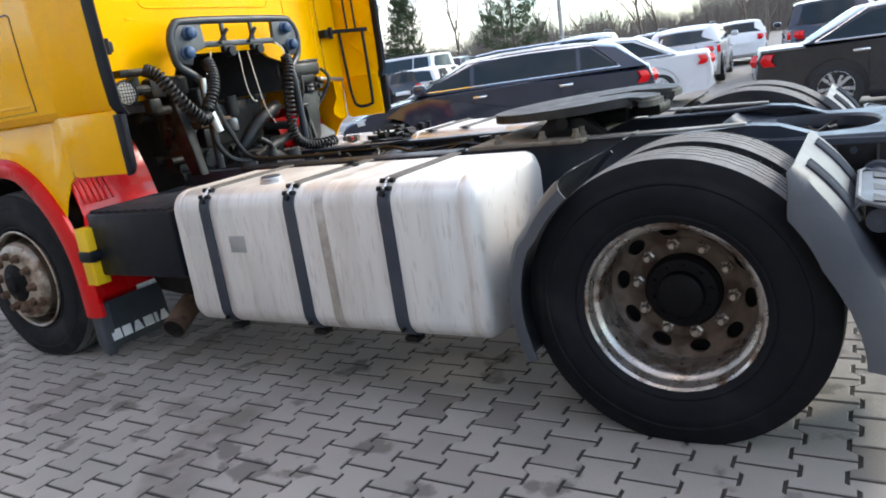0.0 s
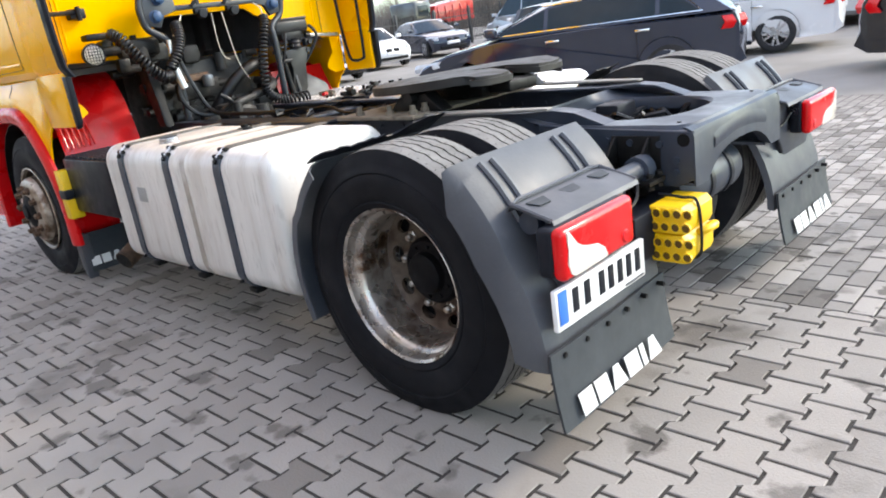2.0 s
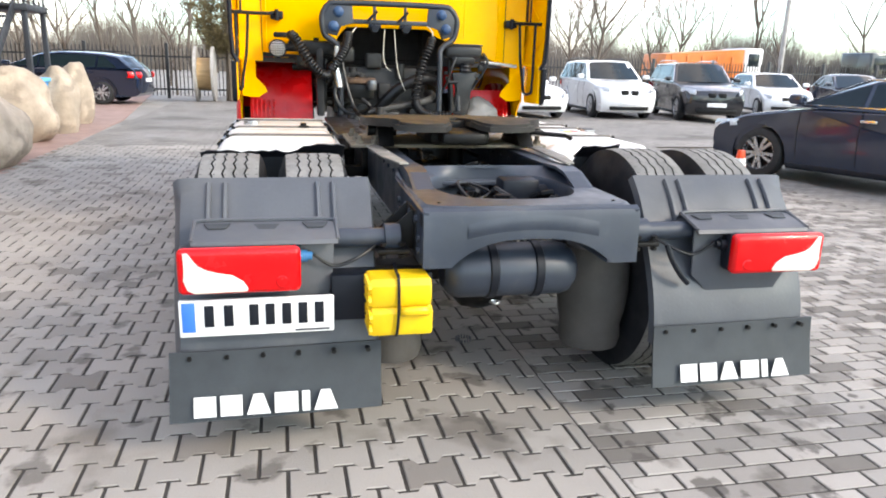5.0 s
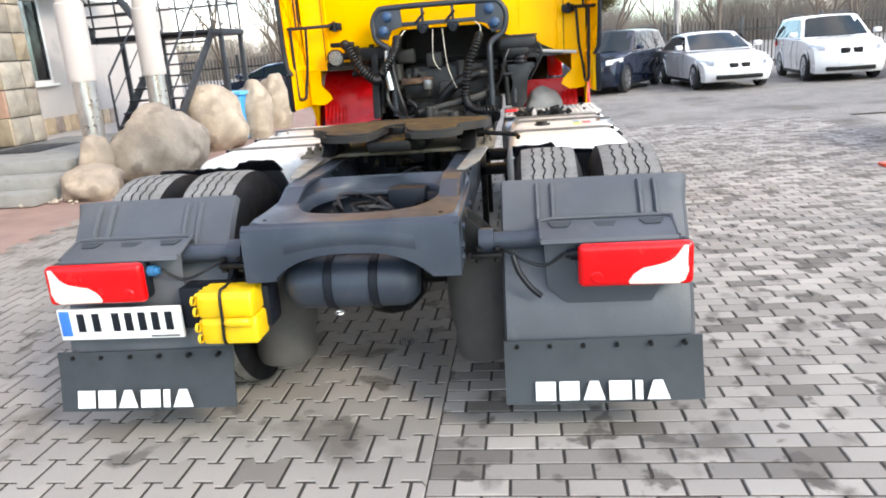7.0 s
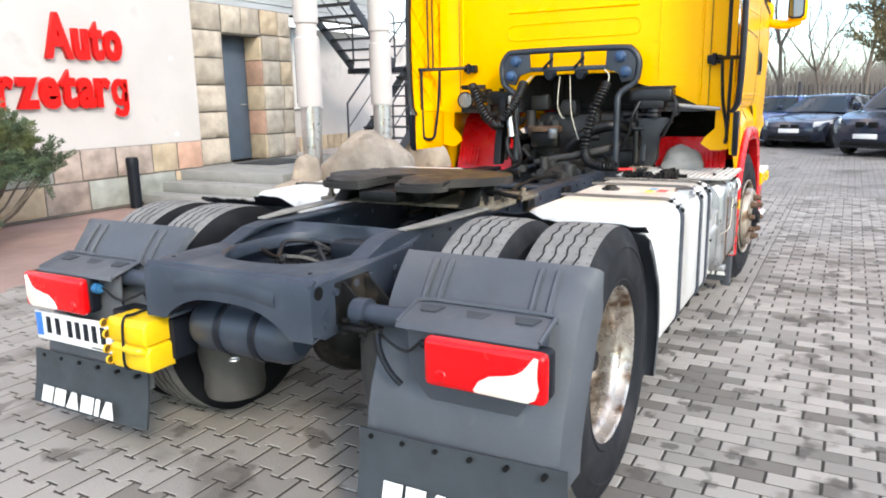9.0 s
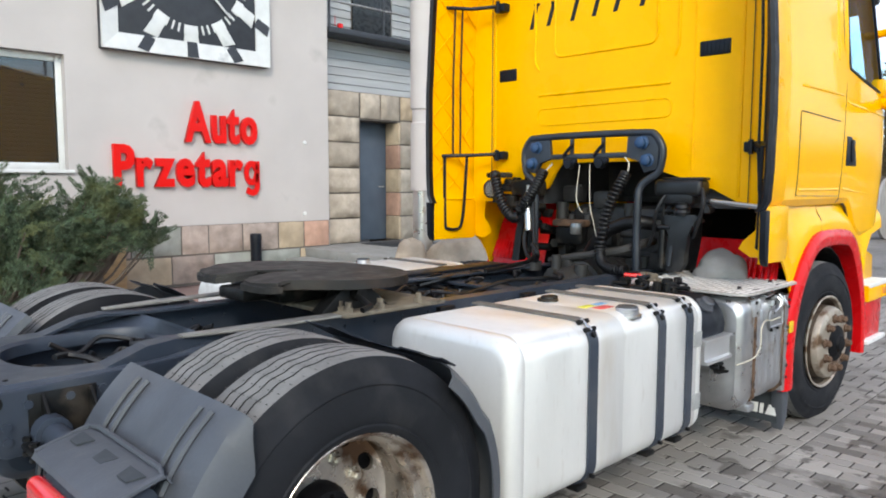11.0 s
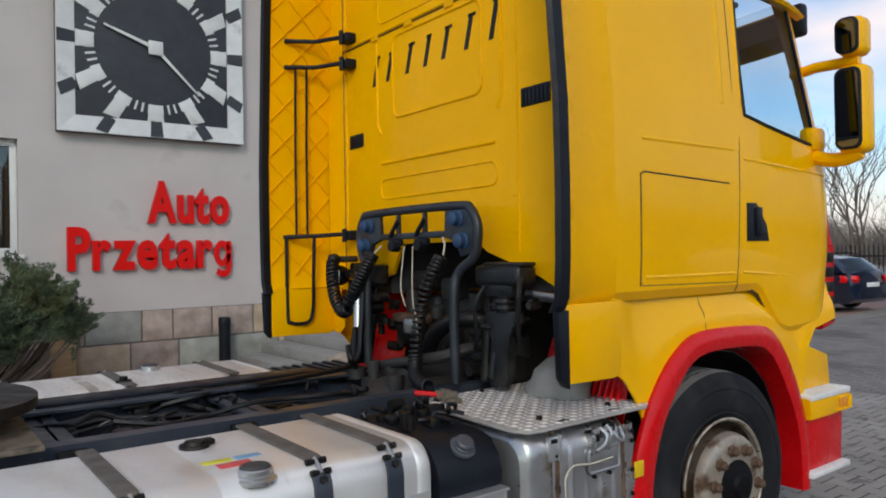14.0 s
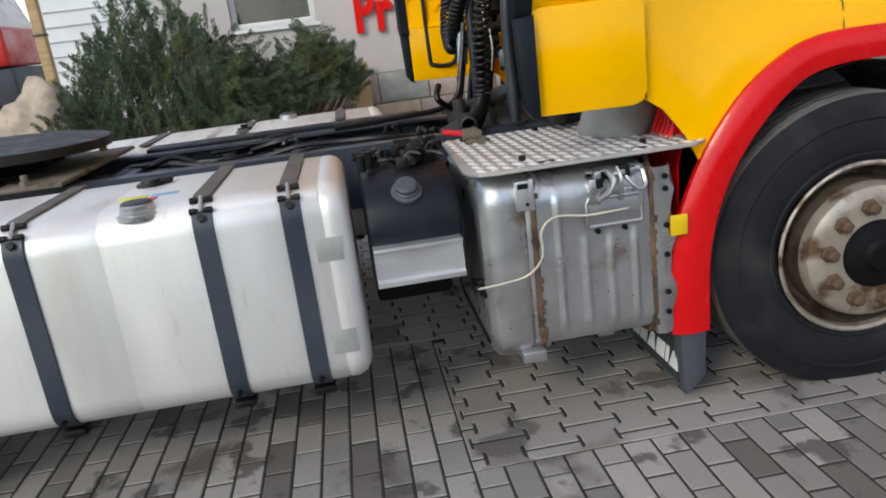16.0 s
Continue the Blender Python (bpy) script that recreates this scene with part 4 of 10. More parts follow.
# fifth wheel
bm = B()
box(bm, -0.86, -0.30, -0.545, 0.50, 0.985, 1.003, 0.004)
mount = part("mounting_plate", bm, MUDPLATE, truck, "dusty brown steel mounting plate on the frame")
bm = B()
for x_, y_ in ((-0.34, -0.50), (-0.34, -0.42), (-0.34, 0.40), (-0.34, 0.46), (-0.5, 0.47), (-0.5, -0.5), (-0.72, 0.47), (-0.72, -0.5)):
    rod(bm, (x_, y_, 0.99), (x_, y_, 1.045), 0.014, 8)
    rod(bm, (x_, y_, 1.0), (x_, y_, 1.022), 0.022, 6)
part("mounting_bolt", bm, MUDPLATE, mount)
bm = B()
for s_ in (-1, 1):
    prism(bm, [(-0.60, 1.0), (-0.24, 1.0), (-0.34, 1.085), (-0.50, 1.085)], "y", s_ * 0.33, s_ * 0.41, 0.006)
    rod(bm, (-0.42, s_ * 0.30, 1.065), (-0.42, s_ * 0.45, 1.065), 0.03, 14)
box(bm, -0.62, -0.20, -0.16, 0.16, 1.01, 1.09, 0.03)
part("pedestal", bm, BLACK, truck, "greasy black fifth wheel stand")


def fifth_plate(bm):
    """Round plate with a narrow rear throat between two short drooping ramps."""
    out = []
    for i in range(45):
        a = radians(38 + 284 * i / 44)
        out.append((-0.46 + 0.445 * math.cos(a), 0.485 * math.sin(a)))
    tail = [(-0.095, -0.36), (-0.065, -0.33), (-0.045, -0.28), (-0.038, -0.20), (-0.045, -0.11), (-0.10, -0.070), (-0.22, -0.055), (-0.36, -0.052), (-0.405, -0.030)]
    pts = out + tail + [(x, -y) for x, y in tail[::-1]]
    low, high = [], []
    for x, y in pts:
        droop = 0.0 if x < -0.16 else -0.18 * (x + 0.16)
        tilt = 0.045 * (x + 0.42)
        high.append(bm.verts.new((x, y, 1.134 + droop + tilt)))
        low.append(bm.verts.new((x, y, 1.094 + droop + tilt)))
    n = len(pts)
    for k in range(n):
        bm.faces.new((low[k], low[(k + 1) % n], high[(k + 1) % n], high[k]))
    ft, fb = bm.faces.new(high), bm.faces.new(low[::-1])
    bmesh.ops.bevel(bm, geom=list(ft.edges), offset=0.014, segments=2, affect="EDGES")
    bmesh.ops.triangulate(bm, faces=[f for f in bm.faces if len(f.verts) > 8])


bm = B()
fifth_plate(bm)
fifth = part("fifth_wheel_plate", bm, GREASY, truck, "greasy rust-stained fifth wheel coupling plate")
bm = B()
lathe(bm, [(0.05, -0.03), (0.10, -0.03), (0.105, 0.0), (0.10, 0.012), (0.05, 0.012)], 28, (-0.42, 0, 1.112), "z")
box(bm, -0.20, -0.06, -0.12, 0.10, 1.03, 1.085, 0.015)
tube(bm, [(-0.45, 0.1, 1.07), (-0.40, 0.45, 1.06), (-0.33, 0.62, 1.05), (-0.28, 0.63, 1.04)], 0.012, 8)
part("locking_jaw", bm, BLACK, fifth)


# ---- tanks and boxes along the sides ----
def rounded(y0, y1, z0, z1, r, n=6):
    pts = []
    for cy, cz, a0 in ((y1 - r, z1 - r, 0), (y0 + r, z1 - r, 90), (y0 + r, z0 + r, 180), (y1 - r, z0 + r, 270)):
        pts += [(cy + r * math.cos(radians(a0 + 90 * i / n)), cz + r * math.sin(radians(a0 + 90 * i / n))) for i in range(n + 1)]
    return pts


def fuel_tank(bm, x0, x1, y0, y1, z0, z1, r):
    """Rounded box along x with domed, seamed ends."""
    rows = []
    for x, inset in ((x0, 0.05), (x0 + 0.006, 0.03), (x0 + 0.022, 0.010), (x0 + 0.05, 0.0), (x0 + 0.075, 0.0), (x0 + 0.078, 0.003), (x0 + 0.083, 0.003), (x0 + 0.086, 0.0),
                     ((x0 + x1) / 2 - 0.003, 0.0), ((x0 + x1) / 2, 0.001), ((x0 + x1) / 2 + 0.003, 0.0),
                     (x1 - 0.086, 0.0), (x1 - 0.083, 0.003), (x1 - 0.078, 0.003), (x1 - 0.075, 0.0), (x1 - 0.05, 0.0), (x1 - 0.022, 0.010), (x1 - 0.006, 0.03), (x1, 0.05)):
        rows.append([(x, y, z) for y, z in rounded(y0 + inset, y1 - inset, z0 + inset, z1 - inset, max(0.03, r - inset * 0.4))])
    faces = grid(bm, rows, closed=True)
    for row in (rows[0], rows[-1]):
        bm.faces.new([bm.verts.new(Vector(p)) for p in row])


def strap(bm, x, y0, y1, z0, z1, r, w=0.031, lift=0.008):
    outer = rounded(y0 - lift, y1 + lift, z0 - lift, z1 + lift, r + lift)
    inner = rounded(y0 + 0.002, y1 - 0.002, z0 + 0.002, z1 - 0.002, r)
    rows = [[(x - w, a, b) for a, b in inner], [(x - w, a, b) for a, b in outer], [(x + w, a, b) for a, b in outer], [(x + w, a, b) for a, b in inner]]
    grid(bm, rows, closed=True)


def strap_run(bm, x, s, path, w=0.031, thick=0.008):
    """Flat steel laid along a path of points and outward normals in the (y, z) plane."""
    rows = []
    for y, z, ny, nz in path:
        o_ = (y + ny * thick, z + nz * thick)
        rows.append([(x - w, s * y, z), (x - w + 0.002, s * o_[0], o_[1]), (x + w - 0.002, s * o_[0], o_[1]), (x + w, s * y, z)])
    grid(bm, rows)
    for row in (rows[0], rows[-1]):
        bm.faces.new([bm.verts.new(p) for p in row])


def bend(cy, cz, r, a0, a1, n=7):
    return [(cy + r * math.cos(a), cz + r * math.sin(a), math.cos(a), math.sin(a)) for a in (radians(a0 + (a1 - a0) * k / (n - 1)) for k in range(n))]


def cap(bm, x, y, z, r=0.050):
    lathe(bm, [(r + 0.014, -0.006), (r + 0.014, 0.006), (r + 0.004, 0.010), (r + 0.004, 0.016), (r, 0.019), (r, 0.032), (r - 0.006, 0.038), (0.0, 0.040)], 28, (x, y, z), "z")


STRAP_DUST = mat("dusty_strap", (0.105, 0.094, 0.082), 0.75, var=0.3, scale=9, fine=60, bump=0.1)
PATCH = mat("grey_patch", (0.33, 0.33, 0.32), 0.6, metal=0.2, var=0.12, scale=14, bump=0.03)
LABEL_RED = mat("label_red", (0.62, 0.08, 0.08), 0.5, var=0.15, scale=20, bump=0.0)
LABEL_YELLOW = mat("label_yellow", (0.66, 0.62, 0.05), 0.5, var=0.15, scale=20, bump=0.0)
LABEL_BLUE = mat("label_blue", (0.18, 0.36, 0.55), 0.5, var=0.2, scale=20, bump=0.0)


def tank_set(s, x0, x1, straps, cap_x, cap_in, label):
    lo, hi, bot, top, r = 0.56, 1.235, 0.315, 0.985, 0.095
    y0, y1 = sorted((s * lo, s * hi))
    bm = B()
    fuel_tank(bm, x0, x1, y0, y1, bot, top, r)
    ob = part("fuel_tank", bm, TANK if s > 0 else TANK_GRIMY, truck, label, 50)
    cy, cz, k = hi - r, top - r, r + 0.001
    for x in straps:
        bm = B()
        strap_run(bm, x, s, bend(cy, cz, k, 38, 0) + [(hi + 0.001, z, 1, 0) for z in (0.80, 0.65, 0.50)] + bend(cy, bot + r, k, 0, -90) + [(0.60, bot - 0.001, 0, -1)])
        part("tank_strap", bm, FRAME, ob, "black steel strap with buckle")
        bm = B()
        strap_run(bm, x, s, [(0.60, top + 0.001, 0, 1), (0.90, top + 0.001, 0, 1)] + bend(cy, cz, k, 90, 66, 5), 0.029)
        part("strap_upper", bm, STRAP_DUST, ob, "dusty brown upper run of the strap")
        bm = B()
        for a in (40, 64):          # hooked ends with a bolt between them
            for y, z, ny, nz in bend(cy, cz, k + 0.007, a, a, 2)[:1]:
                rod(bm, (x - 0.034, s * y, z), (x + 0.034, s * y, z), 0.0075, 10)
                for dx in (-0.024, 0.024):
                    rod(bm, (x + dx - 0.009, s * y, z), (x + dx + 0.009, s * y, z), 0.0105, 10)
        y, z, ny, nz = bend(cy, cz, k + 0.006, 26, 26, 2)[0]
        rod(bm, (x, s * y, z), (x, s * (y + 0.014 * ny), z + 0.014 * nz), 0.013, 6)
        part("strap_knuckle", bm, BLACK, ob)
        (ya, za, _, _), (yb, zb, _, _) = bend(cy, cz, k + 0.012, 36, 70, 2)
        bm = B()
        rod(bm, (x, s * ya, za), (x, s * yb, zb), 0.0075, 8)
        part("strap_bolt", bm, STEEL, ob)
        bm = B()
        rod(bm, (x, s * 1.236, 0.36), (x, s * 1.252, 0.36), 0.009, 8)
        part("mounting_bolt", bm, BLACK, ob)
        bm = B()
        box(bm, x - 0.035, x + 0.035, min(s * 1.14, s * 1.20), max(s * 1.14, s * 1.20), 0.285, 0.31, 0.006)
        part("strap_foot", bm, BLACK, ob)
    bm = B()
    cap(bm, cap_x, s * cap_in, 0.975 if s < 0 else 0.962)
    cap_ob = part("filler_cap", bm, STEEL, ob, "round metal filler cap")
    bm = B()
    lathe(bm, [(0.0, 0.044), (0.040, 0.043), (0.046, 0.038), (0.046, 0.030)], 28, (cap_x, s * cap_in, 0.975 if s < 0 else 0.962), "z")
    part("cap_top", bm, FLAP, cap_ob, "dark cap lid")
    bm = B()
    for x in (x0 + 0.35, x1 - 0.5):
        box(bm, x - 0.05, x + 0.05, min(s * 0.385, s * 0.62), max(s * 0.385, s * 0.62), 0.74, 0.80, 0.006)
        box(bm, x - 0.05, x + 0.05, min(s * 0.385, s * 0.42), max(s * 0.385, s * 0.42), 0.36, 0.95, 0.006)
    part("tank_bracket", bm, BLACK, ob)
    return ob


tank_l = tank_set(-1, -2.18, -0.48, (-1.93, -1.40, -0.895), -1.62, 1.08, "weathered aluminium fuel tank with three black straps")
tank_r = tank_set(1, -1.93, -0.46, (-0.96, -1.50, -1.76), -1.31, 1.172, "stained aluminium fuel tank with three black straps")
# rubbed band where a strap once sat
bm = B()
strap(bm, -1.235, -1.235, -0.56, 0.315, 0.985, 0.095, 0.024, 0.0012)
part("rubbed_band", bm, mat("rubbed_metal", (0.40, 0.36, 0.31), 0.6, metal=0.4, var=0.3, scale=8, fine=50, bump=0.05, dirt=(0.60, 0.58, 0.55), dirt_at=0.47, dirt_scale=5), tank_l)
# sender unit, labels and patches on the tanks
bm = B()
lathe(bm, [(0.05, 0.0), (0.05, 0.010), (0.035, 0.012), (0.032, 0.022), (0.0, 0.024)], 18, (-1.26, 0.78, 0.985), "z")
box(bm, -1.33, -1.27, 0.74, 0.79, 0.985, 1.005, 0.008)
part("tank_sender", bm, BLACK, tank_r)
for nm, x_, y_, w_, d_, m_ in (("yellow_label", -1.255, 1.000, 0.045, 0.020, LABEL_YELLOW), ("blue_label", -1.355, 1.00, 0.042, 0.018, LABEL_BLUE), ("red_label", -1.290, 1.062, 0.052, 0.026, LABEL_RED)):
    bm = B()
    box(bm, x_ - w_, x_ + w_, y_ - d_, y_ + d_, 0.9852, 0.9872, 0.0006)
    part(nm, bm, m_, tank_r)
for z_ in (0.485, 0.79):
    bm = B()
    box(bm, -1.895, -1.815, 1.2352, 1.2372, z_ - 0.05 if z_ < 0.7 else z_ - 0.045, z_ + 0.03, 0.0006)
    part("grey_patch", bm, PATCH, tank_r)
bm = B()
box(bm, -1.81, -1.71, -1.2372, -1.2352, 0.69, 0.77, 0.0006)
part("grey_patch", bm, PATCH, tank_l)
bm = B()
lathe(bm, [(0.04, 0.0), (0.04, 0.012), (0.02, 0.014), (0.02, 0.03), (0.0, 0.03)], 14, (-1.4, -0.75, 0.985), "z")
part("tank_sender", bm, BLACK, tank_l)

# battery box behind the left front wheel
bm = B()
box(bm, -2.90, -2.21, -1.215, -0.50, 0.54, 0.895, 0.02)
batt = part("battery_box", bm, TRIM, truck, "black ribbed plastic battery box")
for i in range(9):
    bm = B()
    box(bm, -2.87 + 0.073 * i, -2.838 + 0.073 * i, -1.20, -0.55, 0.893, 0.907, 0.004)
    part("lid_rib", bm, TRIM, batt)
bm = B()
prism(bm, [(-2.80, 0.54), (-2.35, 0.54), (-2.47, 0.36), (-2.71, 0.39)], "y", -1.0, -0.6, 0.01)
part("box_support", bm, BLACK, batt)
# exhaust end
bm = B()
pts_ = smooth_path([(-2.75, -0.55, 0.42), (-2.60, -0.75, 0.40), (-2.50, -0.98, 0.32), (-2.44, -1.18, 0.24)], 6)
tube(bm, pts_, 0.062, 18)
exh = part("exhaust_pipe", bm, RUSTY, truck, "rusty exhaust pipe end", 60)
bm = B()
lathe(bm, [(0.0, 0.0), (0.056, 0.0)], 18, (0, 0, 0), "z")
cap_ = part("pipe_mouth", bm, BLACK, exh)
d_ = (pts_[-1] - pts_[-2]).normalized()
cap_.matrix_basis = Matrix.Translation(pts_[-1] + d_ * 0.002) @ d_.to_track_quat("Z", "Y").to_matrix().to_4x4()
bm = B()
lathe(bm, [(0.0, -0.20), (0.15, -0.19), (0.17, -0.15), (0.17, 0.15), (0.15, 0.19), (0.0, 0.20)], 24, (-2.60, -0.55, 0.45), "x")
part("exhaust_box", bm, RUSTY, exh)

# adblue tank, step and silencer on the right
bm = B()
rows = []
for x, i_ in ((-2.285, 0.03), (-2.275, 0.008), (-2.25, 0.0), (-2.01, 0.0), (-1.985, 0.008), (-1.975, 0.03)):
    rows.append([(x, y, z) for y, z in [(1.155 - i_, 0.62 + i_), (1.175 - i_, 0.72), (1.185 - i_, 0.80), (1.165 - i_, 0.865), (1.12 - i_, 0.925 - i_), (1.04, 0.945 - i_), (0.62 + i_, 0.95 - i_), (0.60 + i_, 0.62 + i_)]])
grid(bm, rows, closed=True)
for row in (rows[0], rows[-1]):
    bm.faces.new([bm.verts.new(Vector(p)) for p in row])
adblue = part("fluid_tank", bm, TRIM, truck, "black plastic fluid tank with round cap")
bm = B()
cap(bm, 0, 0, 0, 0.036)
for k in range(16):
    a = 2 * math.pi * k / 16
    rod(bm, (0.038 * math.cos(a), 0.038 * math.sin(a), 0.028), (0.038 * math.cos(a), 0.038 * math.sin(a), 0.046), 0.004, 5)
c_ = part("tank_cap", bm, PLASTIC, adblue, "grey screw cap")
c_.matrix_basis = pose(-2.12, 1.135, 0.905, -35, 0, 0)
bm = B()
lumps(bm, 31, 16, (-2.28, -1.98), (0.62, 1.0), (0.955, 0.99), 0.012, 0.04)
part("pump_fitting", bm, BLACK, adblue)
bm = B()
lines(bm, 32, 7, (-2.3, -1.95), (0.6, 0.95), (0.97, 1.0), 0.006, 0.011, 0.03)
part("pump_hose", bm, HOSE, adblue)
bm = B()
prism(bm, [(1.16, 0.752), (1.225, 0.752), (1.225, 0.742), (1.205, 0.735), (1.205, 0.645), (1.225, 0.640), (1.225, 0.625), (1.16, 0.625)], "x", -2.27, -1.985, 0.003)
part("step_board", bm, mat("step_aluminium", (0.66, 0.66, 0.66), 0.4, metal=0.8, var=0.08, scale=5, bump=0.03), truck, "ribbed aluminium step board")
bm = B()
box(bm, -2.27, -1.98, 0.50, 0.80, 0.42, 0.63, 0.02)
part("pump_housing", bm, BLACK, truck)


def silencer(bm):
    x0, x1, y0, y1, z0, z1 = -2.90, -2.335, 0.50, 1.235, 0.315, 0.915
    rows = []
    for x, i_ in ((x0, 0.04), (x0 + 0.01, 0.012), (x0 + 0.05, 0.0), (x0 + 0.14, 0.0), (x0 + 0.15, -0.008), (x0 + 0.19, -0.008), (x0 + 0.20, 0.0), (x1 - 0.20, 0.0), (x1 - 0.19, -0.01), (x1 - 0.13, -0.01),
                  (x1 - 0.12, 0.0), (x1 - 0.05, 0.0), (x1 - 0.01, 0.012), (x1, 0.04)):
        rows.append([(x, y, z) for y, z in rounded(y0 + i_, y1 - i_, z0 + i_, z1 - i_, 0.09)])
    grid(bm, rows, closed=True)
    for row in (rows[0], rows[-1]):
        bm.faces.new([bm.verts.new(Vector(p)) for p in row])


bm = B()
silencer(bm)
sil = part("silencer", bm, SILENCER, truck, "boxy stainless steel exhaust silencer with heat shield", 50)
bm = B()
rows = []
for i in range(53):
    x, row = -2.505 - 0.395 * i / 52, []
    near_flute = min(abs(x - f_) for f_ in (-2.575, -2.660, -2.745, -2.825))
    for k in range(25):
        z = 0.345 + 0.555 * k / 24
        over, under = max(0.0, z - 0.825), max(0.0, 0.405 - z)
        y = 1.247 - (0.09 - math.sqrt(0.0081 - min(0.085, over) ** 2)) - (0.09 - math.sqrt(0.0081 - min(0.085, under) ** 2))
        reach = 0.86 if x > -2.61 else 0.70
        flute = max(0.0, 1 - (near_flute / 0.014) ** 2) * min(1.0, max(0.0, (reach - z) / 0.03)) * min(1.0, max(0.0, (z - 0.385) / 0.03))
        row.append((x, y + 0.010 * flute + 0.003 * noise.noise(Vector((x * 9, 0, z * 9))), z))
    rows.append(row)
grid(bm, rows, 0.004)
part("heat_shield", bm, SILENCER, sil)
bm = B()
rows = []
random.seed(9)
for i in range(15):
    z = 0.32 + 0.57 * i / 14
    o_ = 0.016 if i in (3, 4, 8, 9, 12) else 0.0
    rows.append([(-2.885, 1.20, z), (-2.890, 1.252 + random.uniform(-0.003, 0.003), z), (-2.915 - o_, 1.262 + random.uniform(-0.004, 0.004), z), (-2.945 - o_, 1.250 + random.uniform(-0.006, 0.006), z), (-2.962 - o_ - 0.008 * (i % 2), 1.21, z)])
grid(bm, rows, 0.004)
part("crumpled_shield", bm, STEEL, sil, "bent shiny sheet metal edge")
for z_ in (0.40, 0.47, 0.60, 0.70, 0.82, 0.86):
    bm = B()
    rod(bm, (-2.925, 1.262, z_), (-2.925, 1.268, z_), 0.010, 8)
    part("shield_hole", bm, BLACK, sil)
# shiny rounded band and rusty seams
bm = B()
rows = []
for x, i_ in ((-2.475, -0.004), (-2.47, -0.012), (-2.45, -0.016), (-2.40, -0.016), (-2.36, -0.012), (-2.345, 0.0), (-2.33, 0.02)):
    rows.append([(x, y, z) for y, z in rounded(0.50 + i_, 1.235 - i_, 0.315 + i_, 0.915 - i_, 0.09)])
grid(bm, rows, closed=True)
part("end_band", bm, STEEL, sil, "polished steel end band", 50)
random.seed(12)
for x_ in (-2.497, -2.888):
    bm = B()
    tube(bm, [(x_ + random.uniform(-0.007, 0.007), y, z) for y, z in rounded(0.492, 1.246, 0.307, 0.923, 0.09, 9)], 0.010, 6, True)
    for k in range(15):          # flaking rust along the edge
        z = 0.36 + 0.035 * k + random.uniform(-0.01, 0.01)
        box(bm, x_ - random.uniform(0.006, 0.020), x_ + random.uniform(0.004, 0.016), 1.240, 1.2525 + random.uniform(0, 0.003), z, z + random.uniform(0.012, 0.03), 0.003)
    part("seam", bm, RUSTY, sil)
bm = B()
tube(bm, [(-2.758 - 0.091 * cx, 1.256, 0.774 + 0.045 * cz) for cx, cz in ((1, 0.7), (0.93, 1), (-0.93, 1), (-1, 0.7), (-1, -0.7), (-0.93, -1), (0.93, -1), (1, -0.7))], 0.0075, 6, True)
box(bm, -2.845, -2.672, 1.244, 1.254, 0.735, 0.812, 0.004)
part("shield_bead", bm, SILENCER, sil)
for x_ in (-2.70, -2.79):
    bm = B()
    rod(bm, (x_, 1.248, 0.712), (x_, 1.262, 0.712), 0.009, 8)
    part("shield_bolt", bm, BLACK, sil)
bm = B()
rod(bm, (-2.86, 1.205, 0.885), (-2.68, 1.205, 0.885), 0.026, 14)
box(bm, -2.715, -2.675, 1.215, 1.268, 0.80, 0.885, 0.008)
tube(bm, smooth_path([(-2.79, 1.25, 0.90), (-2.80, 1.275, 0.87), (-2.83, 1.285, 0.84), (-2.855, 1.275, 0.85), (-2.855, 1.255, 0.89)], 5), 0.008, 8)
tube(bm, smooth_path([(-2.74, 1.25, 0.90), (-2.75, 1.28, 0.875), (-2.735, 1.282, 0.84), (-2.70, 1.27, 0.815)], 5), 0.009, 8)
tube(bm, smooth_path([(-2.77, 1.26, 0.91), (-2.775, 1.282, 0.88), (-2.77, 1.28, 0.835), (-2.78, 1.262, 0.81)], 5), 0.007, 8)
lumps(bm, 33, 9, (-2.84, -2.70), (1.235, 1.265), (0.83, 0.90), 0.008, 0.018)
part("sensor_unit", bm, STEEL, sil)
bm = B()
lumps(bm, 36, 7, (-2.83, -2.71), (1.22, 1.255), (0.82, 0.90), 0.012, 0.022)
part("sensor_base", bm, BLACK, sil)
bm = B()
box(bm, -2.492, -2.442, 1.235, 1.262, 0.815, 0.91, 0.005)
box(bm, -2.500, -2.486, 1.24, 1.272, 0.815, 0.915, 0.003)
box(bm, -2.50, -2.42, 1.18, 1.26, 0.295, 0.335, 0.006)
part("clamp_bracket", bm, SILENCER, sil)
bm = B()
box(bm, -2.484, -2.450, 1.258, 1.2645, 0.885, 0.902, 0.002)
rod(bm, (-2.478, 1.258, 0.835), (-2.478, 1.2645, 0.835), 0.006, 8)
part("bracket_slot", bm, BLACK, sil)
bm = B()
tube(bm, smooth_path([(-2.80, 1.266, 0.775), (-2.667, 1.27, 0.773), (-2.56, 1.275, 0.785), (-2.512, 1.275, 0.745), (-2.509, 1.275, 0.664), (-2.461, 1.275, 0.611), (-2.38, 1.268, 0.592), (-2.30, 1.235, 0.575)], 6), 0.004, 6)
part("sensor_wire", bm, WIRE, sil)
bm = B()
lines(bm, 34, 6, (-2.40, -2.28), (0.8, 1.2), (0.34, 0.55), 0.008, 0.014, 0.04)
part("pump_hose", bm, HOSE, sil)

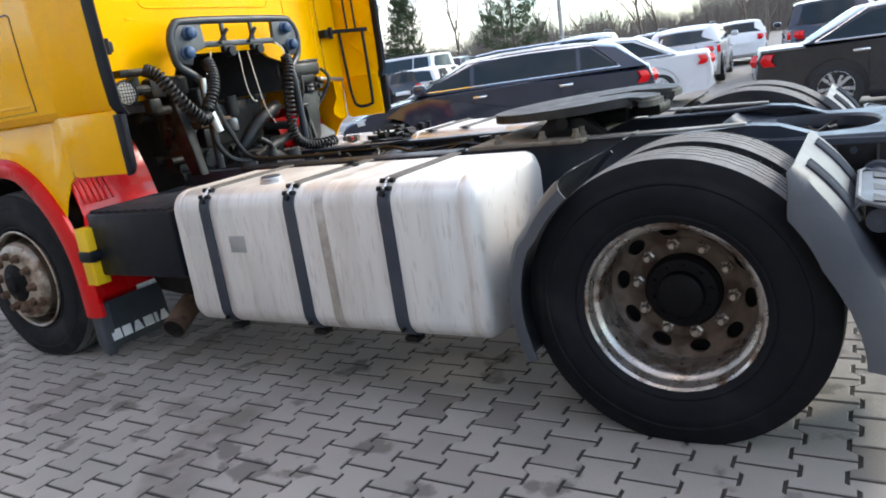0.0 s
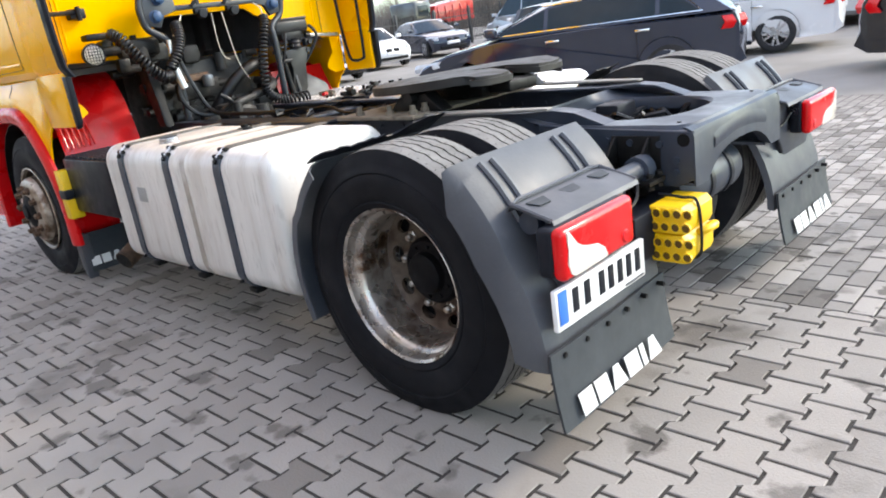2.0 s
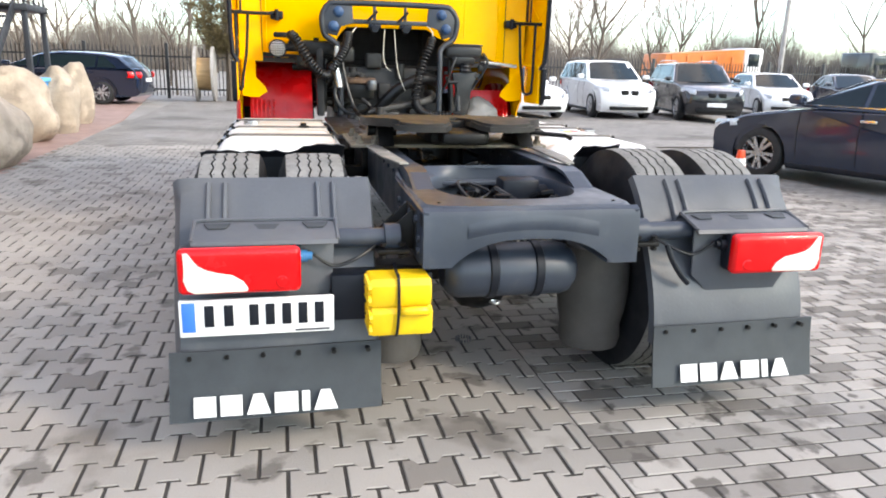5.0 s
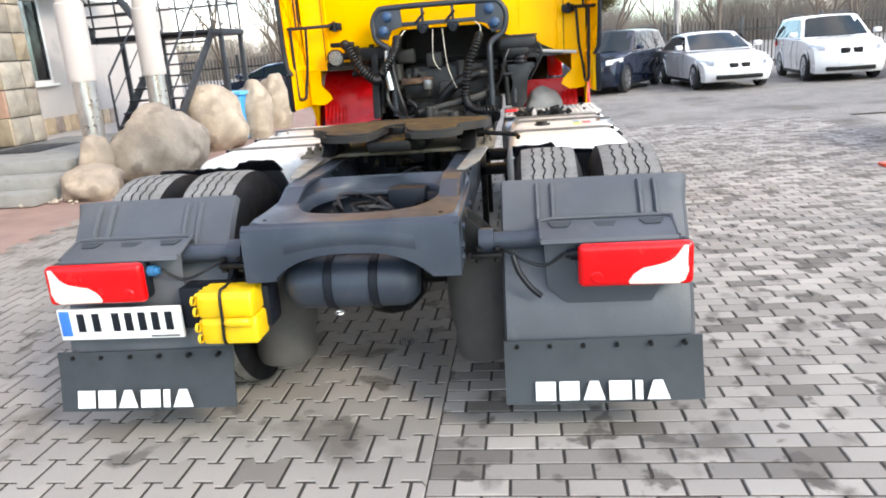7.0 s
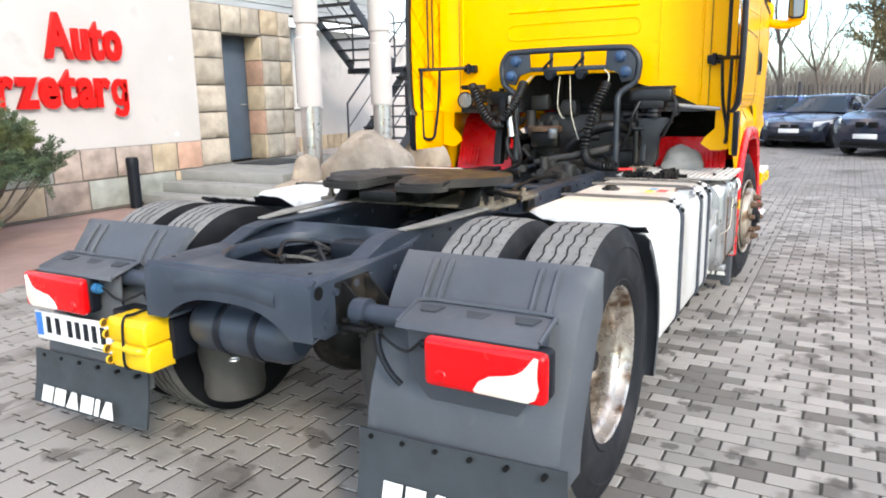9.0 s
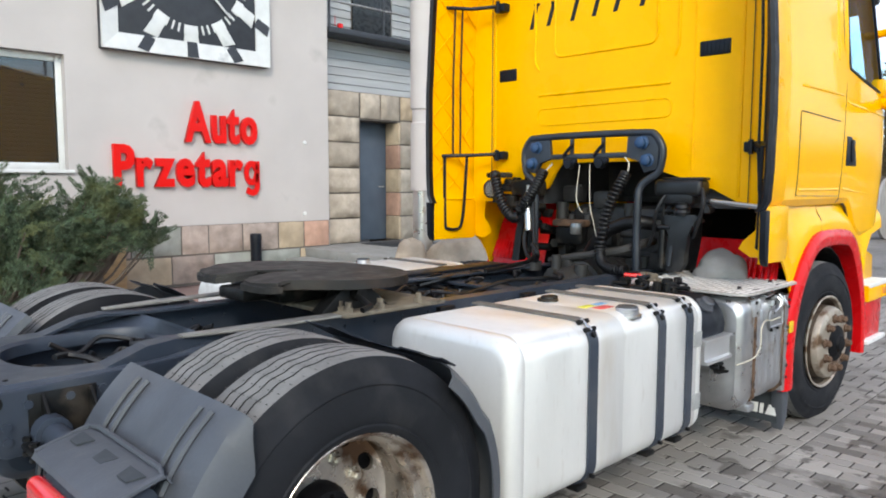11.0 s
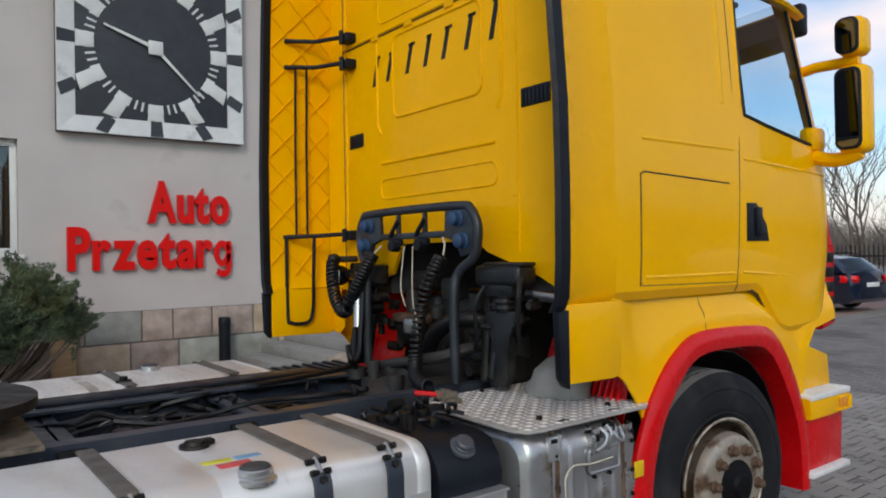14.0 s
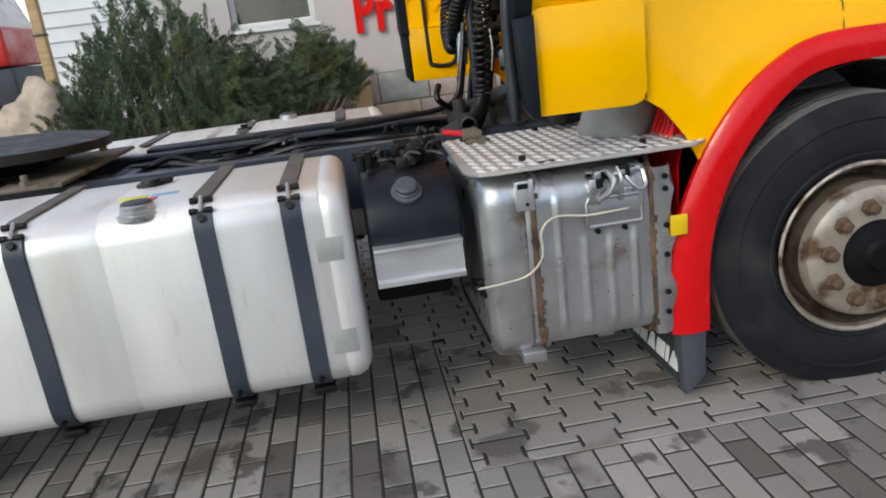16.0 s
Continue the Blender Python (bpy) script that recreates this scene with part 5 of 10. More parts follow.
# checker plate deck over the silencer
bm = B()
pts_ = [(-3.10, 0.50), (-2.36, 0.50), (-2.325, 0.53), (-2.30, 1.20), (-2.335, 1.262), (-2.39, 1.275), (-3.03, 1.265), (-3.085, 1.22)]
prism(bm, pts_, "z", 0.940, 0.952, 0.003)
deck = part("deck_plate", bm, CHECKER, truck, "worn aluminium checker plate deck")
bm = B()
random.seed(4)
for i in range(18):
    for j in range(20):
        x, y = -3.055 + 0.0415 * i, 0.528 + 0.0375 * j
        if x > -2.345 or y > 1.245:
            continue
        t = 45 if (i + j) % 2 else -45
        c, s = math.cos(radians(t)), math.sin(radians(t))
        a, b = 0.0225, 0.0118
        q = [(x + c * a, y + s * a), (x - s * b, y + c * b), (x - c * a, y - s * a), (x + s * b, y - c * b)]
        lo_, hi_ = [bm.verts.new((*p, 0.9521)) for p in q], bm.verts.new((x, y, 0.9580))
        for k in range(4):
            bm.faces.new((lo_[k], lo_[(k + 1) % 4], hi_))
part("raised_bar", bm, mat("bar_polish", (0.80, 0.78, 0.75), 0.42, metal=0.35, var=0.15, scale=8, bump=0.02), deck, "raised diamond bars")
bm = B()
for x_ in (-2.56, -2.86):
    prism(bm, [(x_ - 0.03, 1.23), (x_ + 0.03, 1.23), (x_ + 0.022, 1.21), (x_ - 0.022, 1.21)], "z", 0.9525, 0.9545, 0.0)
for x_, y_ in ((-2.40, 0.60), (-2.70, 0.56), (-3.0, 0.62), (-2.5, 1.15), (-2.9, 1.16)):
    rod(bm, (x_, y_, 0.95), (x_, y_, 0.968), 0.012, 8)
part("deck_slot", bm, BLACK, deck)
bm = B()
rod(bm, (-2.42, 0.62, 0.985), (-2.34, 0.52, 0.99), 0.012, 8)
part("red_coupling", bm, RED, deck)
bm = B()
lumps(bm, 35, 6, (-2.46, -2.40), (0.60, 0.67), (0.96, 0.99), 0.012, 0.028)
part("brass_coupling", bm, MUDPLATE, deck)


# ---- cab ----
def front_x(z):
    return float(np.interp(z, [1.3, 1.6, 2.1, 2.9, 3.05, 3.5, 3.9], [-4.93, -5.0, -4.98, -4.66, -4.62, -4.45, -4.1]))


def roof_z(x):
    return float(np.interp(x, [-4.75, -4.6, -4.45, -4.2, -3.9, -3.5, -3.2, -2.8], [3.17, 3.33, 3.56, 3.71, 3.80, 3.86, 3.87, 3.88]))


RING = [(1.195, 1.40), (1.222, 1.44), (1.232, 1.60), (1.236, 1.90), (1.232, 2.20), (1.222, 2.30), (1.205, 2.60), (1.181, 2.96), (1.171, 3.15),
        (1.163, 3.165), (1.148, 3.26), (1.115, 3.45), (1.04, 3.65), (0.90, 3.78), (0.60, 3.86), (0.0, 3.88)]
RING_REAR = RING[:9] + [(1.166, 3.165), (1.158, 3.26), (1.140, 3.45), (1.112, 3.68), (1.06, 3.83), (0.85, 3.92), (0.0, 3.95)]   # squarer at the back
ST = [0.0, 0.12, 0.25, 0.5, 0.75, 1.0, 1.04, 1.08, 1.14, 1.19, 1.25, 1.31, 1.37, 1.45, 1.55, 1.62, 1.72, 1.80, 1.86, 1.91, 1.95, 2.0]


def door_low(u):
    """Lower edge of the cab's side: the door hangs deeper than the sleeper behind it."""
    return float(np.interp(u, [1.14, 1.19, 1.25, 1.31, 1.37, 1.45, 1.62, 1.80, 1.91, 2.0], [1.40, 1.375, 1.30, 1.225, 1.175, 1.155, 1.165, 1.19, 1.24, 1.33]))


def sill(u):
    """Lower edge of the side window, falling towards the nose."""
    return float(np.interp(u, [0.75, 1.04, 1.72, 1.95], [2.20, 2.285, 2.18, 2.18]))


def ring_z(j, z, u):
    if j < 2 and u > 1.14:
        return door_low(u) + (0.0, 0.035)[j]
    return {4: sill(u), 5: sill(u) + 0.09}.get(j, z)


def cab_point(u, y, z, s):
    xf = front_x(z)
    x = -2.88 - 0.97 * u if u <= 1 else -3.85 + (xf + 3.85) * (u - 1)
    top = roof_z(x)
    if z > 3.05:
        z = 3.05 + (z - 3.05) / (3.88 - 3.05) * (top - 3.05)
    round_ = max(0.0, u - 1.72) / 0.28
    y = y * (1 - 0.14 * round_ ** 2.2)
    return Vector((x, s * y, z))


def cab_skin(bm):
    for s in (-1, 1):
        vs = []
        for u in ST:
            w = max(0.0, 1 - u / 1.1)
            w = w * w * (3 - 2 * w)
            vs.append([bm.verts.new(cab_point(u, y + (y2 - y) * w, ring_z(j, z + (z2 - z) * w, u), s)) for j, ((y, z), (y2, z2)) in enumerate(zip(RING, RING_REAR))])
        for i in range(len(ST) - 1):
            for j in range(len(RING) - 1):
                um, zm = (ST[i] + ST[i + 1]) / 2, (RING[j][1] + RING[j + 1][1]) / 2
                if 1.04 < um < 1.72 and 2.20 < zm < 2.90:
                    continue
                bm.faces.new((vs[i][j], vs[i + 1][j], vs[i + 1][j + 1], vs[i][j + 1]))
    # front: painted panel under a dark screen comes as its own part
    rows = []
    for z in (1.40, 1.6, 1.9, 2.10):
        w = np.interp(z, [1.3, 1.6, 2.1, 2.9], [1.02, 1.06, 1.06, 1.02])
        rows.append([(front_x(z) - 0.10 * (1 - (k / 6) ** 2), w * k / 6, z) for k in range(-6, 7)])
    grid(bm, rows)


bm = B()
cab_skin(bm)
cab = part("cab", bm, YELLOW_GLOSS, truck, "glossy yellow high-roof sleeper cab", 30)
bm = B()
rows = []
for z in (2.10, 2.5, 2.9, 3.05):
    w = np.interp(z, [2.1, 2.9, 3.1], [1.06, 1.02, 1.0])
    rows.append([(front_x(z) - 0.10 * (1 - (k / 6) ** 2), w * k / 6, z) for k in range(-6, 7)])
grid(bm, rows)
part("windscreen", bm, GLASS, cab)
bm = B()
# floor with the open engine tunnel, and the lining above it
box(bm, -4.86, -3.94, -1.10, 1.10, 1.38, 1.42, 0.0)
for s_ in (-1, 1):
    box(bm, -3.938, -2.92, min(s_ * 0.56, s_ * 1.10), max(s_ * 0.56, s_ * 1.10), 1.38, 1.42, 0.0)
    box(bm, -3.93, -2.92, min(s_ * 0.54, s_ * 0.558), max(s_ * 0.54, s_ * 0.558), 1.38, 1.72, 0.0)
    box(bm, -3.00, -2.93, min(s_ * 0.56, s_ * 1.13), max(s_ * 0.56, s_ * 1.13), 1.425, 1.718, 0.0)
box(bm, -3.93, -2.92, -0.56, 0.56, 1.722, 1.75, 0.0)
box(bm, -3.96, -3.932, -0.56, 0.56, 1.425, 1.74, 0.0)
box(bm, -3.00, -2.93, -1.13, 1.13, 1.752, 3.6, 0.0)
part("cab_floor", bm, CAB_DARK, cab)


def seat(bm, s):
    box(bm, -4.25, -3.75, s * 0.62 - 0.25, s * 0.62 + 0.25, 1.75, 1.92, 0.05)
    box(bm, -3.88, -3.72, s * 0.62 - 0.24, s * 0.62 + 0.24, 1.90, 2.55, 0.06)
    box(bm, -3.86, -3.74, s * 0.62 - 0.14, s * 0.62 + 0.14, 2.58, 2.80, 0.05)
    box(bm, -4.15, -3.80, s * 0.62 - 0.15, s * 0.62 + 0.15, 1.42, 1.76, 0.03)


sides("seat", seat, CAB_DARK, "dark cab seat", cab)
bm = B()
box(bm, -4.85, -4.55, -1.05, 1.05, 1.5, 2.12, 0.05)
part("dashboard", bm, CAB_DARK, cab)


def side_window(bm, s):
    us = (1.04, 1.25, 1.45, 1.62, 1.72)
    grid(bm, [[cab_point(u, y - 0.012, z, s) for y, z in ((1.232, sill(u)), (1.222, sill(u) + 0.09), (1.205, 2.60), (1.181, 2.96))] for u in us])


wins = sides("side_window", side_window, GLASS, "", cab)
for w_, s_ in zip(wins, (-1, 1)):
    w_.visible_shadow = False
    bm = B()
    loop = [cab_point(u, y + 0.001, z, s_) for u, y, z in ((1.045, 1.231, sill(1.04) + 0.01), (1.25, 1.231, sill(1.25) + 0.005), (1.45, 1.231, sill(1.45) + 0.005), (1.62, 1.231, sill(1.62) + 0.005), (1.715, 1.231, sill(1.715) + 0.01), (1.718, 1.205, 2.6),
                                                     (1.715, 1.182, 2.95), (1.45, 1.181, 2.955), (1.2, 1.181, 2.955), (1.045, 1.182, 2.95), (1.042, 1.205, 2.6))]
    tube(bm, loop, 0.011, 6, True)
    part("window_seal", bm, TRIM, w_)


# joints of the doors and lockers, handles
def seam(bm, pts, s, r=0.0024):
    line = []
    for (u0, y0, z0), (u1, y1, z1) in zip(pts, pts[1:]):
        for k in range(8):
            f = k / 8
            line.append((u0 + (u1 - u0) * f, z0 + (z1 - z0) * f))
    line.append((pts[-1][0], pts[-1][2]))
    zs, ys = [z for _, z in RING], [y for y, _ in RING]
    tube(bm, [cab_point(u, float(np.interp(z, zs, ys)), z, s) for u, z in line], r, 5)


def seams(bm, s):
    seam(bm, [(0.955, 0, 3.03), (0.965, 0, 2.33), (1.0, 0, 2.235), (0.97, 0, 1.45), (0.985, 0, 1.405)], s, 0.003)
    seam(bm, [(0.955, 0, 3.03), (1.75, 0, 3.02)], s)
    seam(bm, [(0.18, 0, 1.46), (0.18, 0, 1.95), (0.21, 0, 1.962), (0.89, 0, 1.94)], s, 0.0042)
    seam(bm, [(0.18, 0, 1.48), (0.20, 0, 1.462), (0.97, 0, 1.452)], s, 0.0022)
    seam(bm, [(0.0, 0, 3.17), (0.06, 0, 3.12), (0.20, 0, 3.085), (0.26, 0, 3.09)], s, 0.004)
    seam(bm, [(0.52, 0, 3.172), (1.86, 0, 3.172)], s, 0.0018)
    # shadow at the recess top and under the door edge, painted as dark tubes
    seam(bm, [(0.42, 0, 2.965), (0.45, 0, 2.98), (0.84, 0, 2.975)], s, 0.003)
    tube(bm, [cab_point(u, 1.190, door_low(u) + 0.002, s) for u in np.linspace(1.12, 1.42, 14)], 0.010, 6)


sides("panel_joint", seams, SEAM, "dark panel joints and painted shadow lines", cab)


def handle(bm, s):
    prism(bm, [(-3.900, 1.850), (-3.99, 1.850), (-4.085, 1.74), (-4.105, 1.655), (-3.900, 1.655)], "y", s * 1.228, s * 1.240, 0.004)
    box(bm, -4.03, -3.97, min(s * 1.238, s * 1.252), max(s * 1.238, s * 1.252), 1.68, 1.83, 0.01)


sides("door_handle", handle, TRIM, "black door handle recess", cab)


def pressings(bm, s):
    """Raised swage lines on the locker and door."""
    zs, ys = [z for _, z in RING], [y for y, _ in RING]
    for z, u0, u1 in ((2.11, 0.2, 0.94), (1.497, 0.22, 0.94), (1.50, 1.02, 1.55), (2.07, 1.03, 1.8)):
        pts = [cab_point(u0 + (u1 - u0) * k / 10, float(np.interp(z, zs, ys)) - 0.012, z - 0.04 * (k / 10) * (u0 > 1), s) for k in range(11)]
        tube(bm, pts, 0.016, 8)
    for u in (0.86, 1.03):
        pts = [cab_point(u, float(np.interp(z, zs, ys)) - 0.02, z, s) for z in np.linspace(2.33, 2.94, 9)]
        tube(bm, pts, 0.028, 8)


sides("swage_line", pressings, YELLOW_GLOSS, "", cab)
bm = B()
for s_ in (-1, 1):
    box(bm, -4.735, -4.655, min(s_ * 1.07, s_ * 1.165), max(s_ * 1.07, s_ * 1.165), 2.85, 3.04, 0.025)
tube(bm, [cab_point(1.9, 1.1, 3.4, 1), cab_point(1.9, 1.18, 3.4, 1)], 0.02, 8)
part("marker_lamp", bm, TRIM, cab)


def rain_visor(bm, s):
    """Curved moulding over the door window."""
    rows = []
    for k in range(13):
        f = k / 12
        x, z, w = -3.985 - 0.585 * f, 2.972 - 0.045 * f ** 3, math.sin(math.pi * min(1.0, 0.08 + f * 0.75)) ** 0.6
        rows.append([(x, s * 1.172, z + 0.022), (x, s * (1.185 + 0.030 * w), z + 0.018 * w), (x, s * (1.190 + 0.042 * w), z - 0.006), (x, s * (1.185 + 0.034 * w), z - 0.024 * w), (x, s * 1.172, z - 0.022)])
    grid(bm, rows, 0.004)


sides("rain_visor", rain_visor, YELLOW_GLOSS, "", cab)
bm = B()
rows = []
for k in range(-8, 9):
    y = 1.04 * k / 8
    rows.append([(-4.62 - 0.12 * (1 - (k / 8) ** 2), y, 3.0), (-4.80 - 0.16 * (1 - (k / 8) ** 2), y, 2.93), (-4.84 - 0.16 * (1 - (k / 8) ** 2), y, 2.83)])
grid(bm, rows, 0.012)
part("sun_visor", bm, YELLOW_GLOSS, cab)
# red grille side and slots at the nose
bm = B()
for s_ in (-1, 1):
    prism(bm, [(-4.93, 2.05), (-4.99, 2.05), (-5.03, 1.68), (-5.10, 1.62), (-5.09, 1.15), (-4.93, 1.12)], "y", s_ * 0.95, s_ * 1.115, 0.012)
part("grille_side", bm, RED, cab)
bm = B()
for s_ in (-1, 1):
    for i in range(5):
        box(bm, -5.075, -4.95, min(s_ * 1.10, s_ * 1.122), max(s_ * 1.10, s_ * 1.122), 1.165 + 0.09 * i, 1.225 + 0.09 * i, 0.006)
box(bm, -5.06, -5.0, -0.95, 0.95, 0.95, 1.75, 0.02)
part("grille_slot", bm, BLACK, cab)


# rear wall of the cab with pressed panels
def rear_wall(bm):
    top = [(1.03, 3.05), (1.03, 3.42), (0.98, 3.52), (0.86, 3.57), (0.4, 3.60), (-0.4, 3.60), (-0.86, 3.57), (-0.98, 3.52), (-1.03, 3.42), (-1.03, 3.05)]
    low = [(-1.03, 1.46), (-0.66, 1.44), (-0.46, 1.50), (-0.40, 1.62), (-0.34, 1.685), (0.34, 1.685), (0.42, 1.62), (0.56, 1.58), (0.80, 1.50), (1.03, 1.385)]
    prism(bm, [(y, z) for y, z in top + low], "x", -2.895, -2.872, 0.004)
    for s in (-1, 1):
        rows = [[(-2.884, s * (1.02 if z < 3.5 else 0.84), z), (-2.880, s * (1.06 if z < 3.5 else 0.98), z), (-2.865, s * 1.12, z), (-2.855, s * (1.20 if z < 3.2 else 1.165), z)] for z in (1.39, 2.0, 3.0, 3.45, 3.56, 3.72)]
        grid(bm, rows, 0.006)
    rows = [[(-2.88, y, z0), (-2.86, y, z0 + 0.16), (-2.80, y * 1.08, z0 + 0.30)] for y, z0 in ((-1.03, 3.40), (-0.95, 3.52), (-0.86, 3.56), (-0.4, 3.59), (0.4, 3.59), (0.86, 3.56), (0.95, 3.52), (1.03, 3.40))]
    grid(bm, rows, 0.006)


bm = B()
rear_wall(bm)
wall_ = part("rear_wall", bm, YELLOW, cab, "flat yellow rear wall with pressed panels", 30)


def bead(bm, loop, r=0.012, closed=True, x=-2.872):
    tube(bm, [(x, y, z) for y, z in loop], r, 8, closed)


def round_rect(y0, y1, z0, z1, r=0.06):
    return rounded(y0, y1, z0, z1, r, 5)


bm = B()
bead(bm, round_rect(-0.42, 0.40, 2.44, 2.93), 0.009)
bead(bm, round_rect(-0.36, 0.42, 3.14, 3.43), 0.009)
bead(bm, round_rect(-0.58, 0.62, 3.04, 3.52), 0.006)
bead(bm, [(-1.02, 2.985), (1.02, 2.985)], 0.012, False)
bead(bm, [(-0.56, 2.180), (0.50, 2.175)], 0.010, False)
bead(bm, round_rect(-0.57, 0.51, 1.96, 2.08, 0.05), 0.006)
bead(bm, [(-0.60, 2.93), (-0.60, 2.42), (-0.56, 2.36)], 0.010, False)
bead(bm, [(0.55, 2.93), (0.55, 2.40), (0.52, 2.34)], 0.010, False)
bead(bm, [(0.66, 2.95), (0.66, 1.62)], 0.006, False)
bead(bm, [(0.96, 3.45), (0.96, 1.45)], 0.010, False)
bead(bm, [(-0.99, 3.40), (-0.99, 1.50)], 0.008, False)
for y_ in (-0.25, 0.14, 0.50, -0.62):
    box(bm, -2.874, -2.862, y_ - 0.04, y_ + 0.04, 2.95, 3.0, 0.005)
for y_, z_ in ((-0.66, 1.9), (0.64, 1.9), (0.64, 1.72)):
    box(bm, -2.874, -2.868, y_ - 0.025, y_ + 0.025, z_ - 0.006, z_ + 0.006, 0.001)
part("pressed_bead", bm, YELLOW, wall_)
bm = B()
# painted shadow line below the wall's step, then the joints round its edge
tube(bm, [(-2.871, -1.02, 2.969), (-2.871, 1.02, 2.969)], 0.0045, 5)
tube(bm, [(-2.871, -1.022, 3.42), (-2.871, -1.022, 1.47)], 0.0035, 5)
tube(bm, [(-2.871, 1.022, 3.42), (-2.871, 1.022, 1.40)], 0.0035, 5)
tube(bm, [(-2.871, y, z) for y, z in ((-1.022, 3.42), (-0.975, 3.515), (-0.86, 3.562), (-0.4, 3.592), (0.4, 3.592), (0.86, 3.562), (0.975, 3.515), (1.022, 3.42))], 0.0035, 5)
part("panel_joint", bm, SEAM, wall_)
for y0_, y1_ in ((-0.945, -0.775), (0.69, 0.885)):
    bm = B()
    box(bm, -2.874, -2.866, y0_, y1_, 2.312, 2.402, 0.006)
    v_ = part("air_vent", bm, TRIM, wall_, "black slotted air vent")
    bm = B()
    for i in range(7):
        y = y0_ + 0.018 + (y1_ - y0_ - 0.036) * i / 6
        box(bm, -2.867, -2.862, y - 0.004, y + 0.004, 2.322, 2.392, 0.001)
    part("vent_slat", bm, TRIM, v_)
bm = B()
for y_ in (-0.82, 0.90):
    lathe(bm, [(0.0, 0.008), (0.022, 0.006), (0.026, 0.0)], 18, (-2.872, y_, 3.455), "x")
part("rubber_plug", bm, TRIM, wall_)
# dark lettering on the wall as plain slanted bars
for i, (y_, w_, h_) in enumerate(((-0.60, 0.055, 0.15), (-0.45, 0.05, 0.14), (-0.23, 0.06, 0.14), (-0.06, 0.05, 0.14), (0.12, 0.06, 0.14), (0.32, 0.06, 0.15), (0.53, 0.07, 0.17))):
    bm = B()
    z_ = 2.70 + 0.022 * i / 6
    prism(bm, [(y_ - w_, z_ - 0.03), (y_ - w_ + 0.034, z_ - 0.03), (y_ - w_ + 0.087, z_ + h_), (y_ - w_ + 0.053, z_ + h_)], "x", -2.8725, -2.8695, 0.0)
    prism(bm, [(y_ - w_ + 0.04, z_ + h_), (y_ + w_ * 0.7, z_ + h_), (y_ + w_ * 0.7, z_ + h_ - 0.018), (y_ - w_ + 0.04, z_ + h_ - 0.018)], "x", -2.8725, -2.8695, 0.0)
    part("lettering_bar", bm, TRIM, wall_)


# side air deflectors and roof deflector
DEFL = [(1.195, 1.40), (1.222, 1.44), (1.232, 1.60), (1.236, 1.90), (1.232, 2.20), (1.205, 2.60), (1.185, 2.90), (1.175, 3.05), (1.160, 3.22), (1.140, 3.45), (1.112, 3.68), (1.075, 3.84)]


def swung(s):
    """How far the deflector's rear edge reaches back and stands out."""
    return (0.19, 0.015) if s < 0 else (0.07, 0.060)


def deflector(bm, s):
    back, out = swung(s)
    rows = []
    for f in (0.0, 0.25, 0.5, 0.75, 1.0):
        rows.append([(-2.89 + (0.285 + back) * f, s * (y + out * f * f), z) for y, z in DEFL])
    grid(bm, rows, 0.012)


defl = sides("side_deflector", deflector, YELLOW, "yellow side air deflector with black rubber edge", cab)


def rubber_edge(bm, s):
    back, out = swung(s)
    rows = []
    for x, d in ((-2.61, 0.006), (-2.56, 0.004), (-2.545, -0.012), (-2.56, -0.03), (-2.61, -0.022)):
        rows.append([(x + back, s * (y + out + d), z) for y, z in [(1.19, 1.38)] + DEFL[1:]])
    grid(bm, rows, 0.004)


def lower_rubber(bm, s):
    back, out = swung(s)
    prism(bm, [(-2.61 + back, 1.390), (-2.55 + back, 1.385), (-2.56 + back, 1.13), (-2.585 + back, 1.095), (-2.61 + back, 1.085)], "y", s * (1.19 + out), s * (1.226 + out), 0.006)


